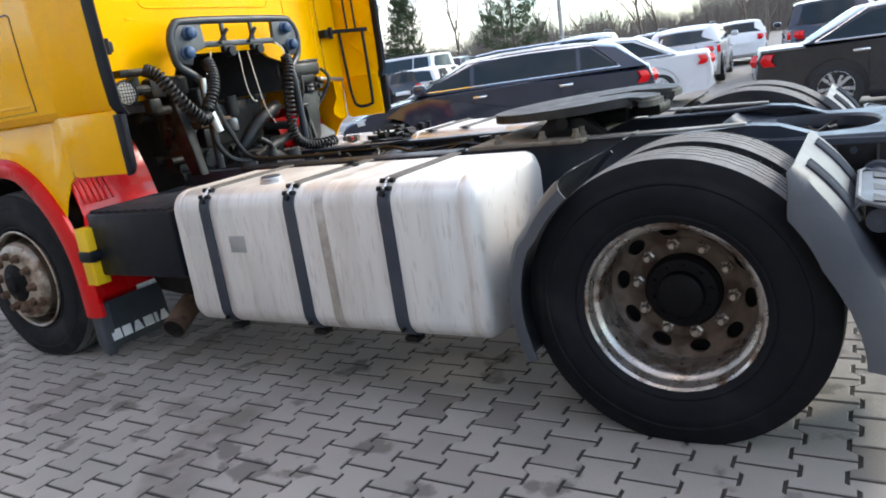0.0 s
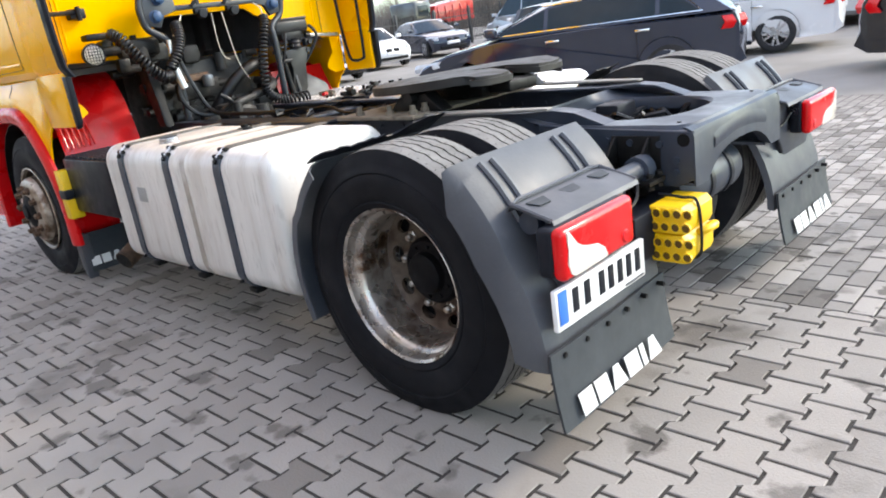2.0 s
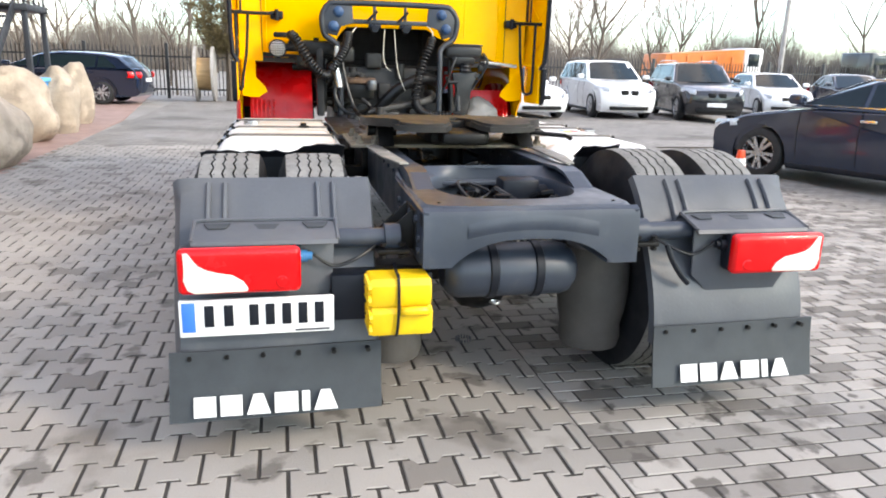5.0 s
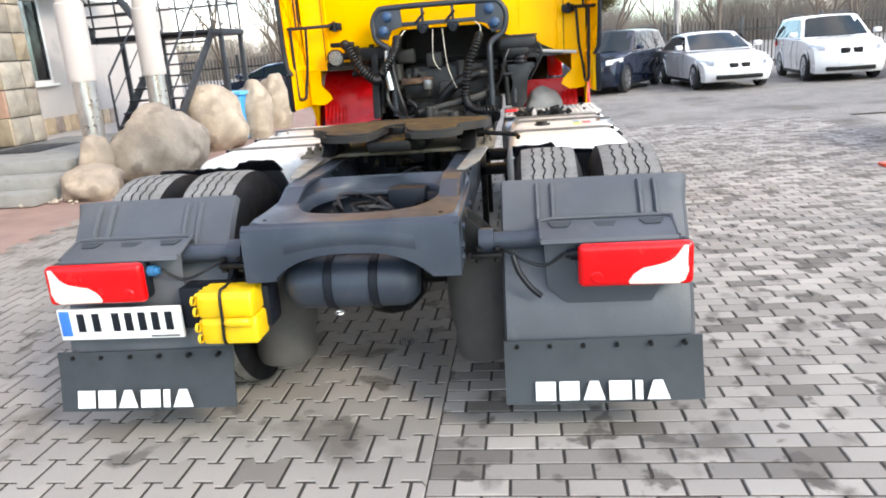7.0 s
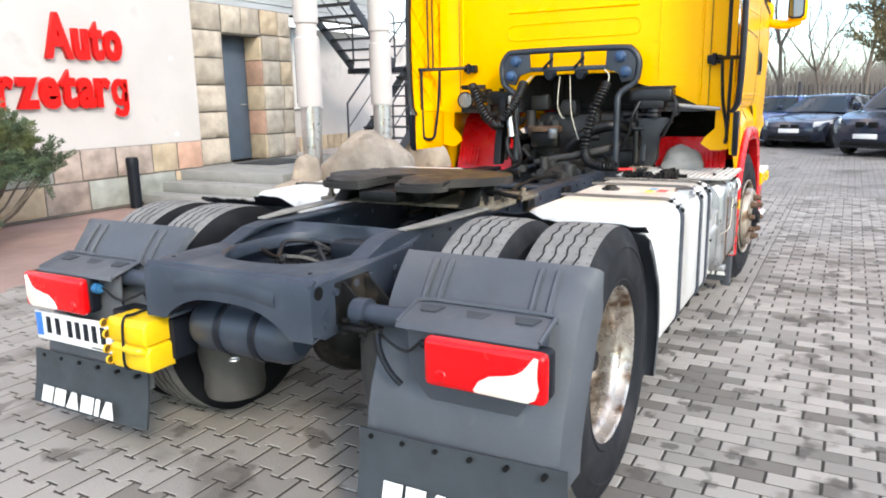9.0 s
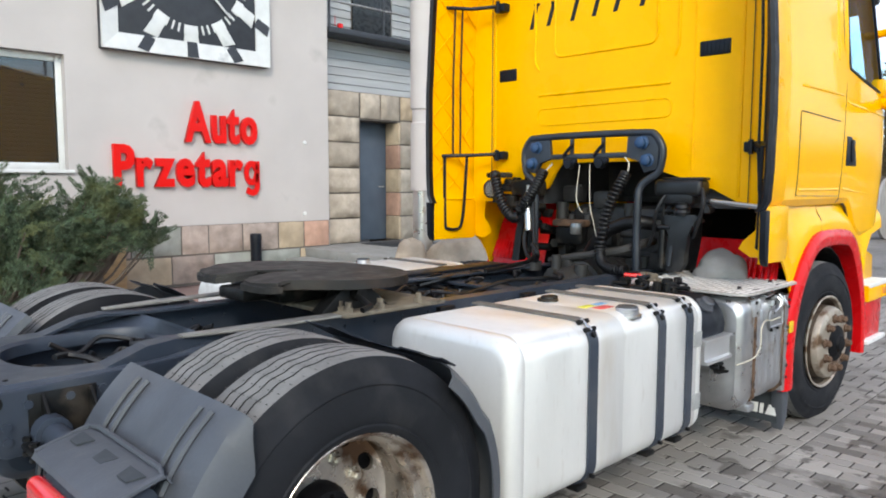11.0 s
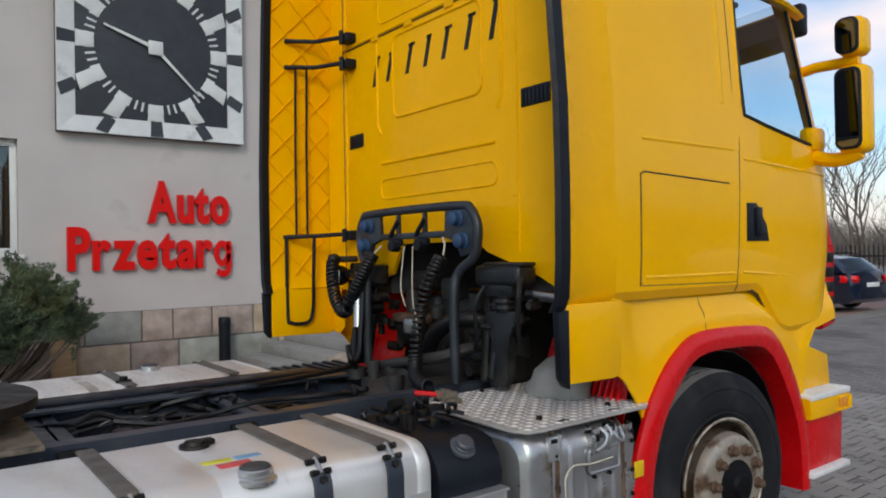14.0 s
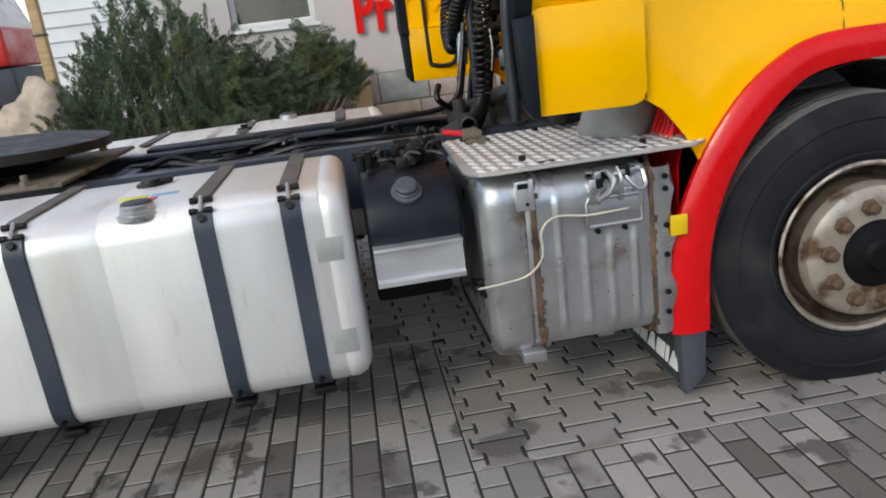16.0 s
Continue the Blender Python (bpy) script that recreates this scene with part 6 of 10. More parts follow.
for ob_, s_ in zip(defl, (-1, 1)):
    bm = B()
    rubber_edge(bm, s_)
    part("rubber_edge", bm, TRIM, ob_, "black rubber edge strip")
    bm = B()
    lower_rubber(bm, s_)
    part("rubber_edge", bm, TRIM, ob_)
    # lattice of stiffening beads inside
    bm = B()
    for k in range(-2, 12):
        for t in (1, -1):
            z0 = 1.55 + 0.235 * k
            pts = []
            for i in range(9):
                x = -2.86 + (0.245 + swung(s_)[0]) * i / 8
                z = z0 + t * (0.245 + swung(s_)[0]) * 1.05 * i / 8
                if 1.45 < z < 3.85:
                    y = np.interp(z, [1.4, 1.6, 1.9, 2.2, 2.6, 3.05, 3.5, 3.9], [1.20, 1.232, 1.236, 1.232, 1.205, 1.175, 1.14, 1.06]) - 0.015 + swung(s_)[1] * (i / 8) ** 2 - 0.004
                    pts.append((x, s_ * y, z))
            if len(pts) > 2:
                tube(bm, pts, 0.0045, 5)
    part("stiffening_bead", bm, YELLOW, ob_)
    # support rods and hinge arms
    bm = B()
    for z in (1.745, 2.86, 3.03):
        ya = 0.90 if s_ < 0 else 1.06
        tube(bm, [(-2.86, s_ * (ya - 0.03), z), (-2.80, s_ * (ya + 0.03), z + 0.012), (-2.70, s_ * (ya * 0.4 + 0.73), z + 0.006), (-2.63 + swung(s_)[0] * 0.6, s_ * (float(np.interp(z, [b for _, b in DEFL], [a for a, _ in DEFL])) - 0.02 + swung(s_)[1] * 0.7), z)], 0.014, 8)
        box(bm, -2.875, -2.80, s_ * ya - 0.05, s_ * ya + 0.05, z - 0.028, z + 0.034, 0.010)
        rod(bm, (-2.79, s_ * ya, z - 0.04), (-2.79, s_ * ya, z + 0.045), 0.016, 8)
    for x in (-2.66 + swung(s_)[0] * 0.4, -2.74 + swung(s_)[0] * 0.4):
        tube(bm, [(x, s_ * 1.15, 2.86), (x, s_ * 1.17, 2.3), (x, s_ * 1.17, 1.75)], 0.008, 6)
    g_ = swung(s_)[0] * 0.6
    tube(bm, smooth_path([(-2.64 + g_, s_ * 1.205, 1.74), (-2.64 + g_, s_ * 1.20, 1.25), (-2.66 + g_, s_ * 1.19, 1.18), (-2.78 + g_, s_ * 1.18, 1.18), (-2.81 + g_, s_ * 1.17, 1.28), (-2.80 + g_, s_ * 1.14, 1.45), (-2.80 + g_, s_ * 1.13, 1.58), (-2.80 + g_, s_ * 1.12, 1.74)], 5), 0.012, 8)
    part("support_rod", bm, TRIM, ob_, "black support rods")


def lower_skirt(bm, s):
    """Yellow skirt panel under the deflector, and its inner tongue."""
    back, out = swung(s)
    pts = [(-2.605 + back, 1.410), (-2.885, 1.410), (-2.885, 1.13), (-2.87, 1.10), (-2.84, 1.09), (-2.605 + back, 1.095)]
    prism(bm, pts, "y", s * (1.190 + out * 0.6), s * (1.218 + out * 0.6), 0.008)


sides("lower_skirt", lower_skirt, YELLOW_GLOSS, "", cab)


def tongue(bm, s):
    rows = [[(-2.87, s * 1.19, 1.42), (-2.87, s * 1.12, 1.42), (-2.87, s * 1.08, 1.40)], [(-2.87, s * 1.19, 1.26), (-2.87, s * 1.12, 1.26), (-2.86, s * 1.08, 1.26)],
            [(-2.87, s * 1.19, 1.20), (-2.865, s * 1.11, 1.195), (-2.85, s * 1.01, 1.19)], [(-2.87, s * 1.19, 1.155), (-2.86, s * 1.10, 1.15), (-2.84, s * 0.99, 1.145)],
            [(-2.87, s * 1.19, 1.11), (-2.85, s * 1.12, 1.10), (-2.84, s * 1.06, 1.10)]]
    grid(bm, rows, 0.006)


sides("skirt_bracket", tongue, YELLOW, "", cab)


def roof_deflector(bm):
    rows = []
    for k in range(-10, 11):
        f = k / 10
        y = 1.10 * f
        drop = 0.10 * abs(f) ** 5
        rows.append([(-3.25, y * 0.96, 3.855 - drop), (-2.95, y, 3.93 - drop), (-2.70, y * 1.0, 3.985 - drop), (-2.56, y * 1.0, 3.995 - drop), (-2.53, y, 3.98 - drop), (-2.56, y, 3.965 - drop)])
    grid(bm, rows, 0.012)


bm = B()
roof_deflector(bm)
roof_d = part("roof_deflector", bm, YELLOW_GLOSS, cab, "yellow roof air deflector")
bm = B()
for y_ in (-0.75, 0.75):
    tube(bm, [(-2.85, y_, 3.66), (-2.74, y_, 3.72), (-2.68, y_, 3.82), (-2.66, y_, 3.965)], 0.010, 8)
    box(bm, -2.69, -2.63, y_ - 0.05, y_ + 0.05, 3.93, 3.97, 0.01)
part("deflector_strut", bm, TRIM, roof_d)


# wheel arches
def arch_line():
    """Outer and inner line of the arch, from the rear foot over the top to the front."""
    out = [(-2.945, 0.30), (-2.958, 0.60), (-3.045, 0.855), (-3.185, 1.06), (-3.33, 1.175), (-3.46, 1.225), (-3.66, 1.235), (-3.95, 1.225), (-4.10, 1.195), (-4.22, 1.10), (-4.34, 0.92), (-4.42, 0.74), (-4.46, 0.55), (-4.47, 0.30)]
    inn = [(-3.075, 0.30), (-3.085, 0.60), (-3.155, 0.82), (-3.265, 0.98), (-3.38, 1.085), (-3.49, 1.125), (-3.66, 1.135), (-3.92, 1.125), (-4.04, 1.095), (-4.14, 1.01), (-4.25, 0.85), (-4.33, 0.69), (-4.37, 0.53), (-4.38, 0.30)]
    return out, inn


def arch(bm, s):
    out, inn = ([(p.x, p.z) for p in smooth_path([(x, 0, z) for x, z in line], 4)] for line in arch_line())
    rows = []
    for (ox, oz), (ix, iz) in zip(out, inn):
        rows.append([(ox, s * 1.215, oz), (ox, s * 1.236, oz), (ox + (ix - ox) * 0.2, s * 1.255, oz + (iz - oz) * 0.2), (ox + (ix - ox) * 0.6, s * 1.262, oz + (iz - oz) * 0.6), (ix, s * 1.250, iz), (ix, s * 1.225, iz), (ix, s * 0.90, iz)])
    grid(bm, rows, 0.006)


arches = sides("wheel_arch", arch, RED, "glossy red wheel arch trim", cab)


def arch_body(bm, s):
    """Yellow panel above the arch."""
    line = [(-2.89, 1.10), (-2.95, 1.06), (-3.02, 0.97), (-3.075, 0.86), (-3.20, 1.06), (-3.33, 1.175), (-3.46, 1.225), (-3.66, 1.235), (-3.95, 1.225), (-4.10, 1.195),
            (-4.22, 1.10), (-4.34, 0.92), (-4.42, 0.78), (-4.47, 0.76), (-4.50, 1.02), (-4.62, 1.16), (-4.86, 1.20)]
    rows = []
    for x, z in line:
        t = min(1.0, max(0.0, (-2.93 - x) / 0.12))     # drawn in under the cab's edge, flush at its rear end
        rows.append([(x, s * (1.214 + 0.004 * t), z), (x, s * (1.213 + 0.002 * t), z + (1.40 - z) * 0.30), (x, s * (1.212 - 0.006 * t), z + (1.40 - z) * 0.48), (x, s * (1.211 - 0.030 * t), z + (1.40 - z) * 0.72),
                     (x, s * (1.206 - 0.042 * t), 1.425)])
    grid(bm, rows, 0.012)


ab = sides("arch_panel", arch_body, YELLOW_GLOSS, "", cab)
for ob_, s_ in zip(ab, (-1, 1)):
    bm = B()
    tube(bm, [(-2.895, s_ * 1.214, 1.40), (-2.895, s_ * 1.214, 1.10)], 0.0026, 5)
    tube(bm, [(-3.555, s_ * 1.166, 1.40), (-3.552, s_ * 1.184, 1.35), (-3.55, s_ * 1.208, 1.31), (-3.55, s_ * 1.218, 1.235)], 0.0026, 5)
    part("panel_joint", bm, SEAM, ob_)


def inner_fender(bm, s):
    """Red wheel housing seen from behind, ribbed."""
    rows = []
    for x, z in ((-2.98, 0.40), (-2.99, 0.62), (-3.03, 0.86), (-3.07, 1.02), (-3.13, 1.18), (-3.22, 1.32), (-3.36, 1.40))[:5 if s > 0 else 7]:
        rows.append([(x, s * y, z) for y in (1.21 if z < 0.8 else 1.14, 1.05, 0.90, 0.72, 0.62)])
    grid(bm, rows, 0.006)
    for i in range(6):
        y = 1.12 - 0.035 * i
        tube(bm, [(-3.0, s * y, 0.93), (-3.03, s * y, 1.0), (-3.065, s * y, 1.07)], 0.008, 6)


sides("inner_fender", inner_fender, RED, "red ribbed inner wheel housing", cab)


def liner(bm, s):
    rows = []
    for i in range(13):
        a = radians(-10 + 200 * i / 12)
        x, z = XF + 0.60 * math.cos(a), 0.53 + 0.60 * math.sin(a)
        rows.append([(x, s * y, z) for y in (1.20, 0.85, 0.60)])
    grid(bm, rows, 0.005)


sides("arch_liner", liner, BLACK, "", cab)


def front_flap(bm, s):
    rows = []
    for i in range(5):
        f = i / 4
        rows.append([(-3.02 + 0.03 * f, s * y, 0.36 - 0.27 * f) for y in (0.78, 0.9, 1.0, 1.1, 1.2)])
    grid(bm, rows, 0.010)


ff = sides("front_mud_flap", front_flap, FLAP, "black rubber flap behind the front wheel with white marks")
for ob_, s_ in zip(ff, (-1, 1)):
    bm = B()
    word_blocks(bm, (-2.978, 0.80 if s_ > 0 else -1.19, 0.135), (0, 1, 0), (-0.15, 0, 0.99), 0.40, 0.060)
    part("white_mark", bm, LETTER, ob_)
bm = B()
for s_ in (-1, 1):
    prism(bm, [(-2.975, 0.36), (-3.075, 0.36), (-3.07, 0.12), (-3.0, 0.05), (-2.985, 0.10)], "y", s_ * 1.16, s_ * 1.232, 0.012)
part("arch_foot", bm, PLASTIC, truck, "grey rubber foot of the arch")


def yellow_tag(bm, s):
    box(bm, (-2.995 if s > 0 else -2.955), (-2.937 if s > 0 else -2.865), 1.262 if s > 0 else -1.265, 1.272 if s > 0 else -1.18, 0.660 if s > 0 else 0.50, 0.728 if s > 0 else 0.82, 0.004)


tags = sides("yellow_tag", yellow_tag, CHOCK, "yellow plastic catch")
bm = B()
box(bm, -2.968, -2.852, -1.272, -1.17, 0.63, 0.695, 0.012)
box(bm, -2.97, -2.93, 1.15, 1.21, 0.60, 0.86, 0.006)
part("tag_clip", bm, TRIM, truck)


# steps ahead of the wheel
def steps(bm, s):
    y0, y1 = sorted((s * 0.95, s * 1.165))
    prism(bm, [(-4.30, 1.125), (-4.62, 1.06), (-4.88, 0.985), (-4.90, 0.80), (-4.42, 0.80), (-4.40, 0.95)], "y", y0, y1, 0.012)
    prism(bm, [(-4.425, 0.79), (-4.90, 0.785), (-4.89, 0.67), (-4.45, 0.67)], "y", min(s * 0.95, s * 1.275), max(s * 0.95, s * 1.275), 0.012)


sides("step_box", steps, YELLOW_GLOSS, "", cab)


def steps_red(bm, s):
    y0, y1 = sorted((s * 0.95, s * 1.240))
    prism(bm, [(-4.455, 0.665), (-4.885, 0.665), (-4.86, 0.34), (-4.46, 0.34)], "y", y0, y1, 0.012)


sides("step_panel", steps_red, RED, "", cab)


def step_plates(bm, s):
    for z, x0, x1 in ((0.797, -4.895, -4.43), (0.375, -4.875, -4.43)):
        y0, y1 = sorted((s * 1.10, s * 1.285))
        box(bm, x0, x1, y0, y1, z - 0.022, z + 0.012, 0.01)
        for i in range(8):
            for j in range(3):
                cx, cy = x0 + 0.05 + 0.052 * i, s * (1.185 + 0.036 * j)
                lathe(bm, [(0.012, 0.0), (0.010, 0.004), (0.005, 0.004), (0.004, -0.002)], 8, (cx, cy, z + 0.012), "z")


sides("step_plate", step_plates, LETTER, "white perforated step", cab)
bm = B()
for s_ in (-1, 1):
    box(bm, -4.86, -4.76, min(s_ * 1.25, s_ * 1.285), max(s_ * 1.25, s_ * 1.285), 0.70, 0.75, 0.01)
part("side_marker", bm, LENS_AMBER, cab)


def marker_bezel(bm, s):
    box(bm, -4.90, -4.86, min(s * 1.22, s * 1.292), max(s * 1.22, s * 1.292), 0.685, 0.765, 0.01)
    for z in (0.752, 0.682):
        box(bm, -4.88, -4.74, min(s * 1.22, s * 1.290), max(s * 1.22, s * 1.290), z, z + 0.016, 0.006)


sides("marker_bezel", marker_bezel, YELLOW_GLOSS, "", cab)


# mirrors
def mirror(bm, s):
    for y0, y1, z0, z1 in ((1.375, 1.535, 2.12, 2.60), (1.385, 1.525, 2.645, 2.86)):
        a, b = sorted((s * y0, s * y1))
        box(bm, -4.70, -4.56, a, b, z0, z1, 0.045, 4)
    tube(bm, [(-4.66, s * 1.10, 2.62), (-4.62, s * 1.25, 2.63), (-4.63, s * 1.48, 2.625)], 0.030, 10)
    tube(bm, smooth_path([(-4.66, s * 1.12, 2.20), (-4.64, s * 1.25, 2.12), (-4.63, s * 1.38, 2.10), (-4.63, s * 1.48, 2.13)], 4), 0.040, 10)
    box(bm, -4.72, -4.58, min(s * 1.16, s * 1.26), max(s * 1.16, s * 1.26), 2.16, 2.30, 0.03)


mirs = sides("mirror", mirror, YELLOW_GLOSS, "yellow door mirror housing", cab)
for ob_, s_ in zip(mirs, (-1, 1)):
    bm = B()
    for y0, y1, z0, z1 in ((1.380, 1.515, 2.14, 2.58), (1.388, 1.508, 2.655, 2.85)):
        a, b = sorted((s_ * y0, s_ * y1))
        prism(bm, rounded(a, b, z0, z1, 0.04), "x", -4.562, -4.548, 0.004)
    part("mirror_rim", bm, TRIM, ob_)
    bm = B()
    for y0, y1, z0, z1 in ((1.392, 1.502, 2.155, 2.565), (1.400, 1.496, 2.668, 2.838)):
        a, b = sorted((s_ * y0, s_ * y1))
        prism(bm, rounded(a, b, z0, z1, 0.035), "x", -4.550, -4.5455, 0.0)
    part("mirror_glass", bm, MIRROR, ob_)


# ---- hose frame behind the cab ----
CAP_BLUE = mat("dull_blue", (0.018, 0.055, 0.13), 0.5, var=0.2, scale=9, bump=0.03)
bm = B()
tube(bm, smooth_path([(-2.66, -0.41, 0.98), (-2.66, -0.41, 1.40), (-2.68, -0.42, 1.52), (-2.70, -0.52, 1.60), (-2.70, -0.545, 1.68), (-2.70, -0.545, 1.76), (-2.70, -0.50, 1.835), (-2.70, -0.42, 1.855), (-2.70, 0.0, 1.86), (-2.70, 0.42, 1.855), (-2.70, 0.50, 1.835),
                      (-2.70, 0.55, 1.76), (-2.70, 0.55, 1.68), (-2.70, 0.52, 1.60), (-2.68, 0.42, 1.52), (-2.66, 0.41, 1.40), (-2.66, 0.41, 0.98)], 6), 0.024, 12)
FRAME_TUBE = mat("hose_frame_paint", (0.018, 0.023, 0.032), 0.42, var=0.25, scale=6, fine=60, bump=0.04, dirt=(0.045, 0.045, 0.046), dirt_at=0.55, edge=0.25)
hose_frame = part("hose_frame", bm, FRAME_TUBE, truck, "grey tubular frame holding the air lines")
bm = B()
for s_ in (-1, 1):
    prism(bm, [(s_ * 0.31, 1.835), (s_ * 0.50, 1.835), (s_ * 0.535, 1.76), (s_ * 0.52, 1.62), (s_ * 0.43, 1.60), (s_ * 0.40, 1.68), (s_ * 0.30, 1.70)], "x", -2.715, -2.685, 0.006)
box(bm, -2.712, -2.688, -0.36, 0.36, 1.70, 1.735, 0.008)
for y_ in (-0.13, 0.12):
    box(bm, -2.712, -2.688, y_ - 0.012, y_ + 0.012, 1.72, 1.85, 0.005)
part("cross_bar", bm, FRAME_TUBE, hose_frame)
for y_, z_ in ((-0.42, 1.785), (-0.46, 1.675), (0.42, 1.79), (0.46, 1.68)):
    bm = B()
    lathe(bm, [(0.0, 0.055), (0.026, 0.052), (0.034, 0.045), (0.034, 0.015), (0.042, 0.010), (0.042, 0.0)], 20, (-2.688, y_, z_), "x")
    part("coupling_cap", bm, CAP_BLUE, hose_frame, "dull blue coupling cap")
bm = B()
for y_ in (-0.13, 0.12):
    lathe(bm, [(0.0, 0.05), (0.03, 0.048), (0.035, 0.0)], 14, (-2.69, y_, 1.665), "x")
    box(bm, -2.70, -2.66, y_ - 0.05, y_ + 0.05, 1.665, 1.70, 0.008)
    rod(bm, (-2.68, y_ - 0.06, 1.72), (-2.68, y_ + 0.02, 1.80), 0.012, 8)
part("socket", bm, TRIM, hose_frame)


def hose(pts, r, turns, wire=0.011):
    b_ = B()
    tube(b_, coil(pts, r, turns, 12), wire, 6)
    return part("coiled_hose", b_, HOSE, hose_frame, "black coiled air hose", 60)


hose([(-2.66, -0.80, 1.60), (-2.62, -0.755, 1.56), (-2.59, -0.70, 1.46), (-2.57, -0.63, 1.36), (-2.57, -0.55, 1.29), (-2.58, -0.50, 1.30)], 0.031, 22, 0.0095)
hose([(-2.66, -0.345, 1.62), (-2.62, -0.36, 1.54), (-2.59, -0.41, 1.44), (-2.58, -0.49, 1.34)], 0.031, 17, 0.0095)
hose([(-2.64, 0.335, 1.60), (-2.61, 0.31, 1.53), (-2.59, 0.25, 1.40), (-2.58, 0.215, 1.25), (-2.57, 0.195, 1.10), (-2.54, 0.24, 1.02), (-2.50, 0.34, 0.995), (-2.45, 0.47, 1.0)], 0.030, 36, 0.0085)
bm = B()
tube(bm, smooth_path([(-2.68, -0.05, 1.66), (-2.66, -0.06, 1.45), (-2.66, -0.03, 1.36), (-2.65, 0.0, 1.34)], 6), 0.0035, 6)
tube(bm, smooth_path([(-2.68, 0.03, 1.66), (-2.66, 0.05, 1.40), (-2.66, 0.08, 1.28), (-2.64, 0.12, 1.18)], 6), 0.0035, 6)
tube(bm, smooth_path([(-2.68, -0.28, 1.67), (-2.64, -0.34, 1.60), (-2.62, -0.40, 1.54)], 5), 0.005, 6)
tube(bm, smooth_path([(-2.68, 0.30, 1.70), (-2.66, 0.34, 1.66), (-2.65, 0.34, 1.61)], 5), 0.005, 6)
part("pale_wire", bm, WIRE, hose_frame)
bm = B()
rod(bm, (-2.62, -0.45, 1.36), (-2.60, -0.42, 1.20), 0.028, 12)
rod(bm, (-2.62, -0.44, 1.52), (-2.62, -0.45, 1.36), 0.018, 12)
part("steel_sleeve", bm, STEEL, hose_frame)
bm = B()
tube(bm, smooth_path([(-2.62, -0.42, 1.30), (-2.60, -0.46, 1.15), (-2.56, -0.40, 1.03), (-2.50, -0.28, 1.0), (-2.42, -0.20, 1.06), (-2.44, -0.26, 1.12)], 6), 0.016, 8)
tube(bm, smooth_path([(-2.62, -0.40, 1.40), (-2.58, -0.36, 1.2), (-2.50, -0.30, 1.02), (-2.2, -0.25, 0.99), (-1.9, -0.2, 0.985)], 6), 0.014, 8)
part("air_line", bm, HOSE, hose_frame)

# work lamp on the rear wall
bm = B()
lathe(bm, [(0.0, 0.0), (0.05, 0.005), (0.062, 0.03), (0.068, 0.065), (0.072, 0.07), (0.072, 0.08), (0.062, 0.082)], 26, (-2.80, -0.90, 1.49), "x")
lamp_ = part("work_lamp", bm, TRIM, truck, "round black work lamp with wire guard")
bm = B()
lathe(bm, [(0.062, 0.0), (0.045, 0.010), (0.0, 0.014)], 24, (-2.725, -0.90, 1.49), "x")
part("lamp_glass", bm, LENS_CLEAR, lamp_)
bm = B()
for i in range(-3, 4):
    h = math.sqrt(max(0.0, 0.062 ** 2 - (0.018 * i) ** 2))
    rod(bm, (-2.708, -0.90 + 0.018 * i, 1.49 - h), (-2.708, -0.90 + 0.018 * i, 1.49 + h), 0.0022, 5)
    rod(bm, (-2.706, -0.90 - h, 1.49 + 0.018 * i), (-2.706, -0.90 + h, 1.49 + 0.018 * i), 0.0022, 5)
part("wire_guard", bm, TRIM, lamp_)
bm = B()
box(bm, -2.80, -2.70, -0.93, -0.74, 1.575, 1.615, 0.012)
box(bm, -2.84, -2.74, -0.72, -0.44, 1.44, 1.56, 0.03)
rod(bm, (-2.78, -0.84, 1.50), (-2.78, -0.70, 1.50), 0.03, 10)
lumps(bm, 41, 12, (-2.86, -2.76), (-0.80, -0.42), (1.30, 1.58), 0.02, 0.05)
part("lamp_bracket_black", bm, BLACK, truck)

# dark plastic cab stays
bm = B()
box(bm, -2.86, -2.73, 0.475, 0.795, 1.455, 1.56, 0.03, 3)
box(bm, -2.845, -2.745, 0.53, 0.80, 1.553, 1.572, 0.008)
box(bm, -2.86, -2.74, 0.53, 0.74, 1.40, 1.50, 0.03, 2)
lathe(bm, [(0.0, 0.0), (0.045, 0.0), (0.052, 0.02), (0.044, 0.035), (0.052, 0.05), (0.044, 0.065), (0.050, 0.08), (0.0, 0.085)], 16, (-2.77, 0.66, 1.335), "z")
prism(bm, [(0.54, 1.335), (0.76, 1.345), (0.75, 1.27), (0.70, 1.22), (0.70, 1.04), (0.66, 0.98), (0.57, 0.98), (0.55, 1.05), (0.60, 1.20), (0.55, 1.26)], "x", -2.80, -2.745, 0.012)
prism(bm, [(-2.84, 1.30), (-2.78, 1.32), (-2.72, 1.02), (-2.82, 0.98)], "y", 0.585, 0.615, 0.008)
tube(bm, smooth_path([(-2.74, 0.80, 1.50), (-2.70, 0.83, 1.42), (-2.74, 0.78, 1.30), (-2.80, 0.72, 1.20)], 5), 0.012, 8)
tube(bm, smooth_path([(-2.73, 0.56, 1.46), (-2.70, 0.52, 1.36), (-2.74, 0.48, 1.22), (-2.78, 0.42, 1.12)], 5), 0.010, 8)
lumps(bm, 42, 14, (-2.85, -2.74), (0.50, 0.82), (1.22, 1.46), 0.012, 0.032)
part("cab_stay", bm, STAY, truck, "black cab suspension stay")
bm = B()
prism(bm, [(-2.84, 1.50), (-2.74, 1.50), (-2.70, 1.30), (-2.66, 1.15), (-2.62, 0.97), (-2.72, 0.97), (-2.78, 1.15), (-2.82, 1.30)], "y", -0.60, -0.54, 0.012)
lumps(bm, 43, 9, (-2.92, -2.75), (-0.66, -0.45), (1.0, 1.40), 0.02, 0.05)
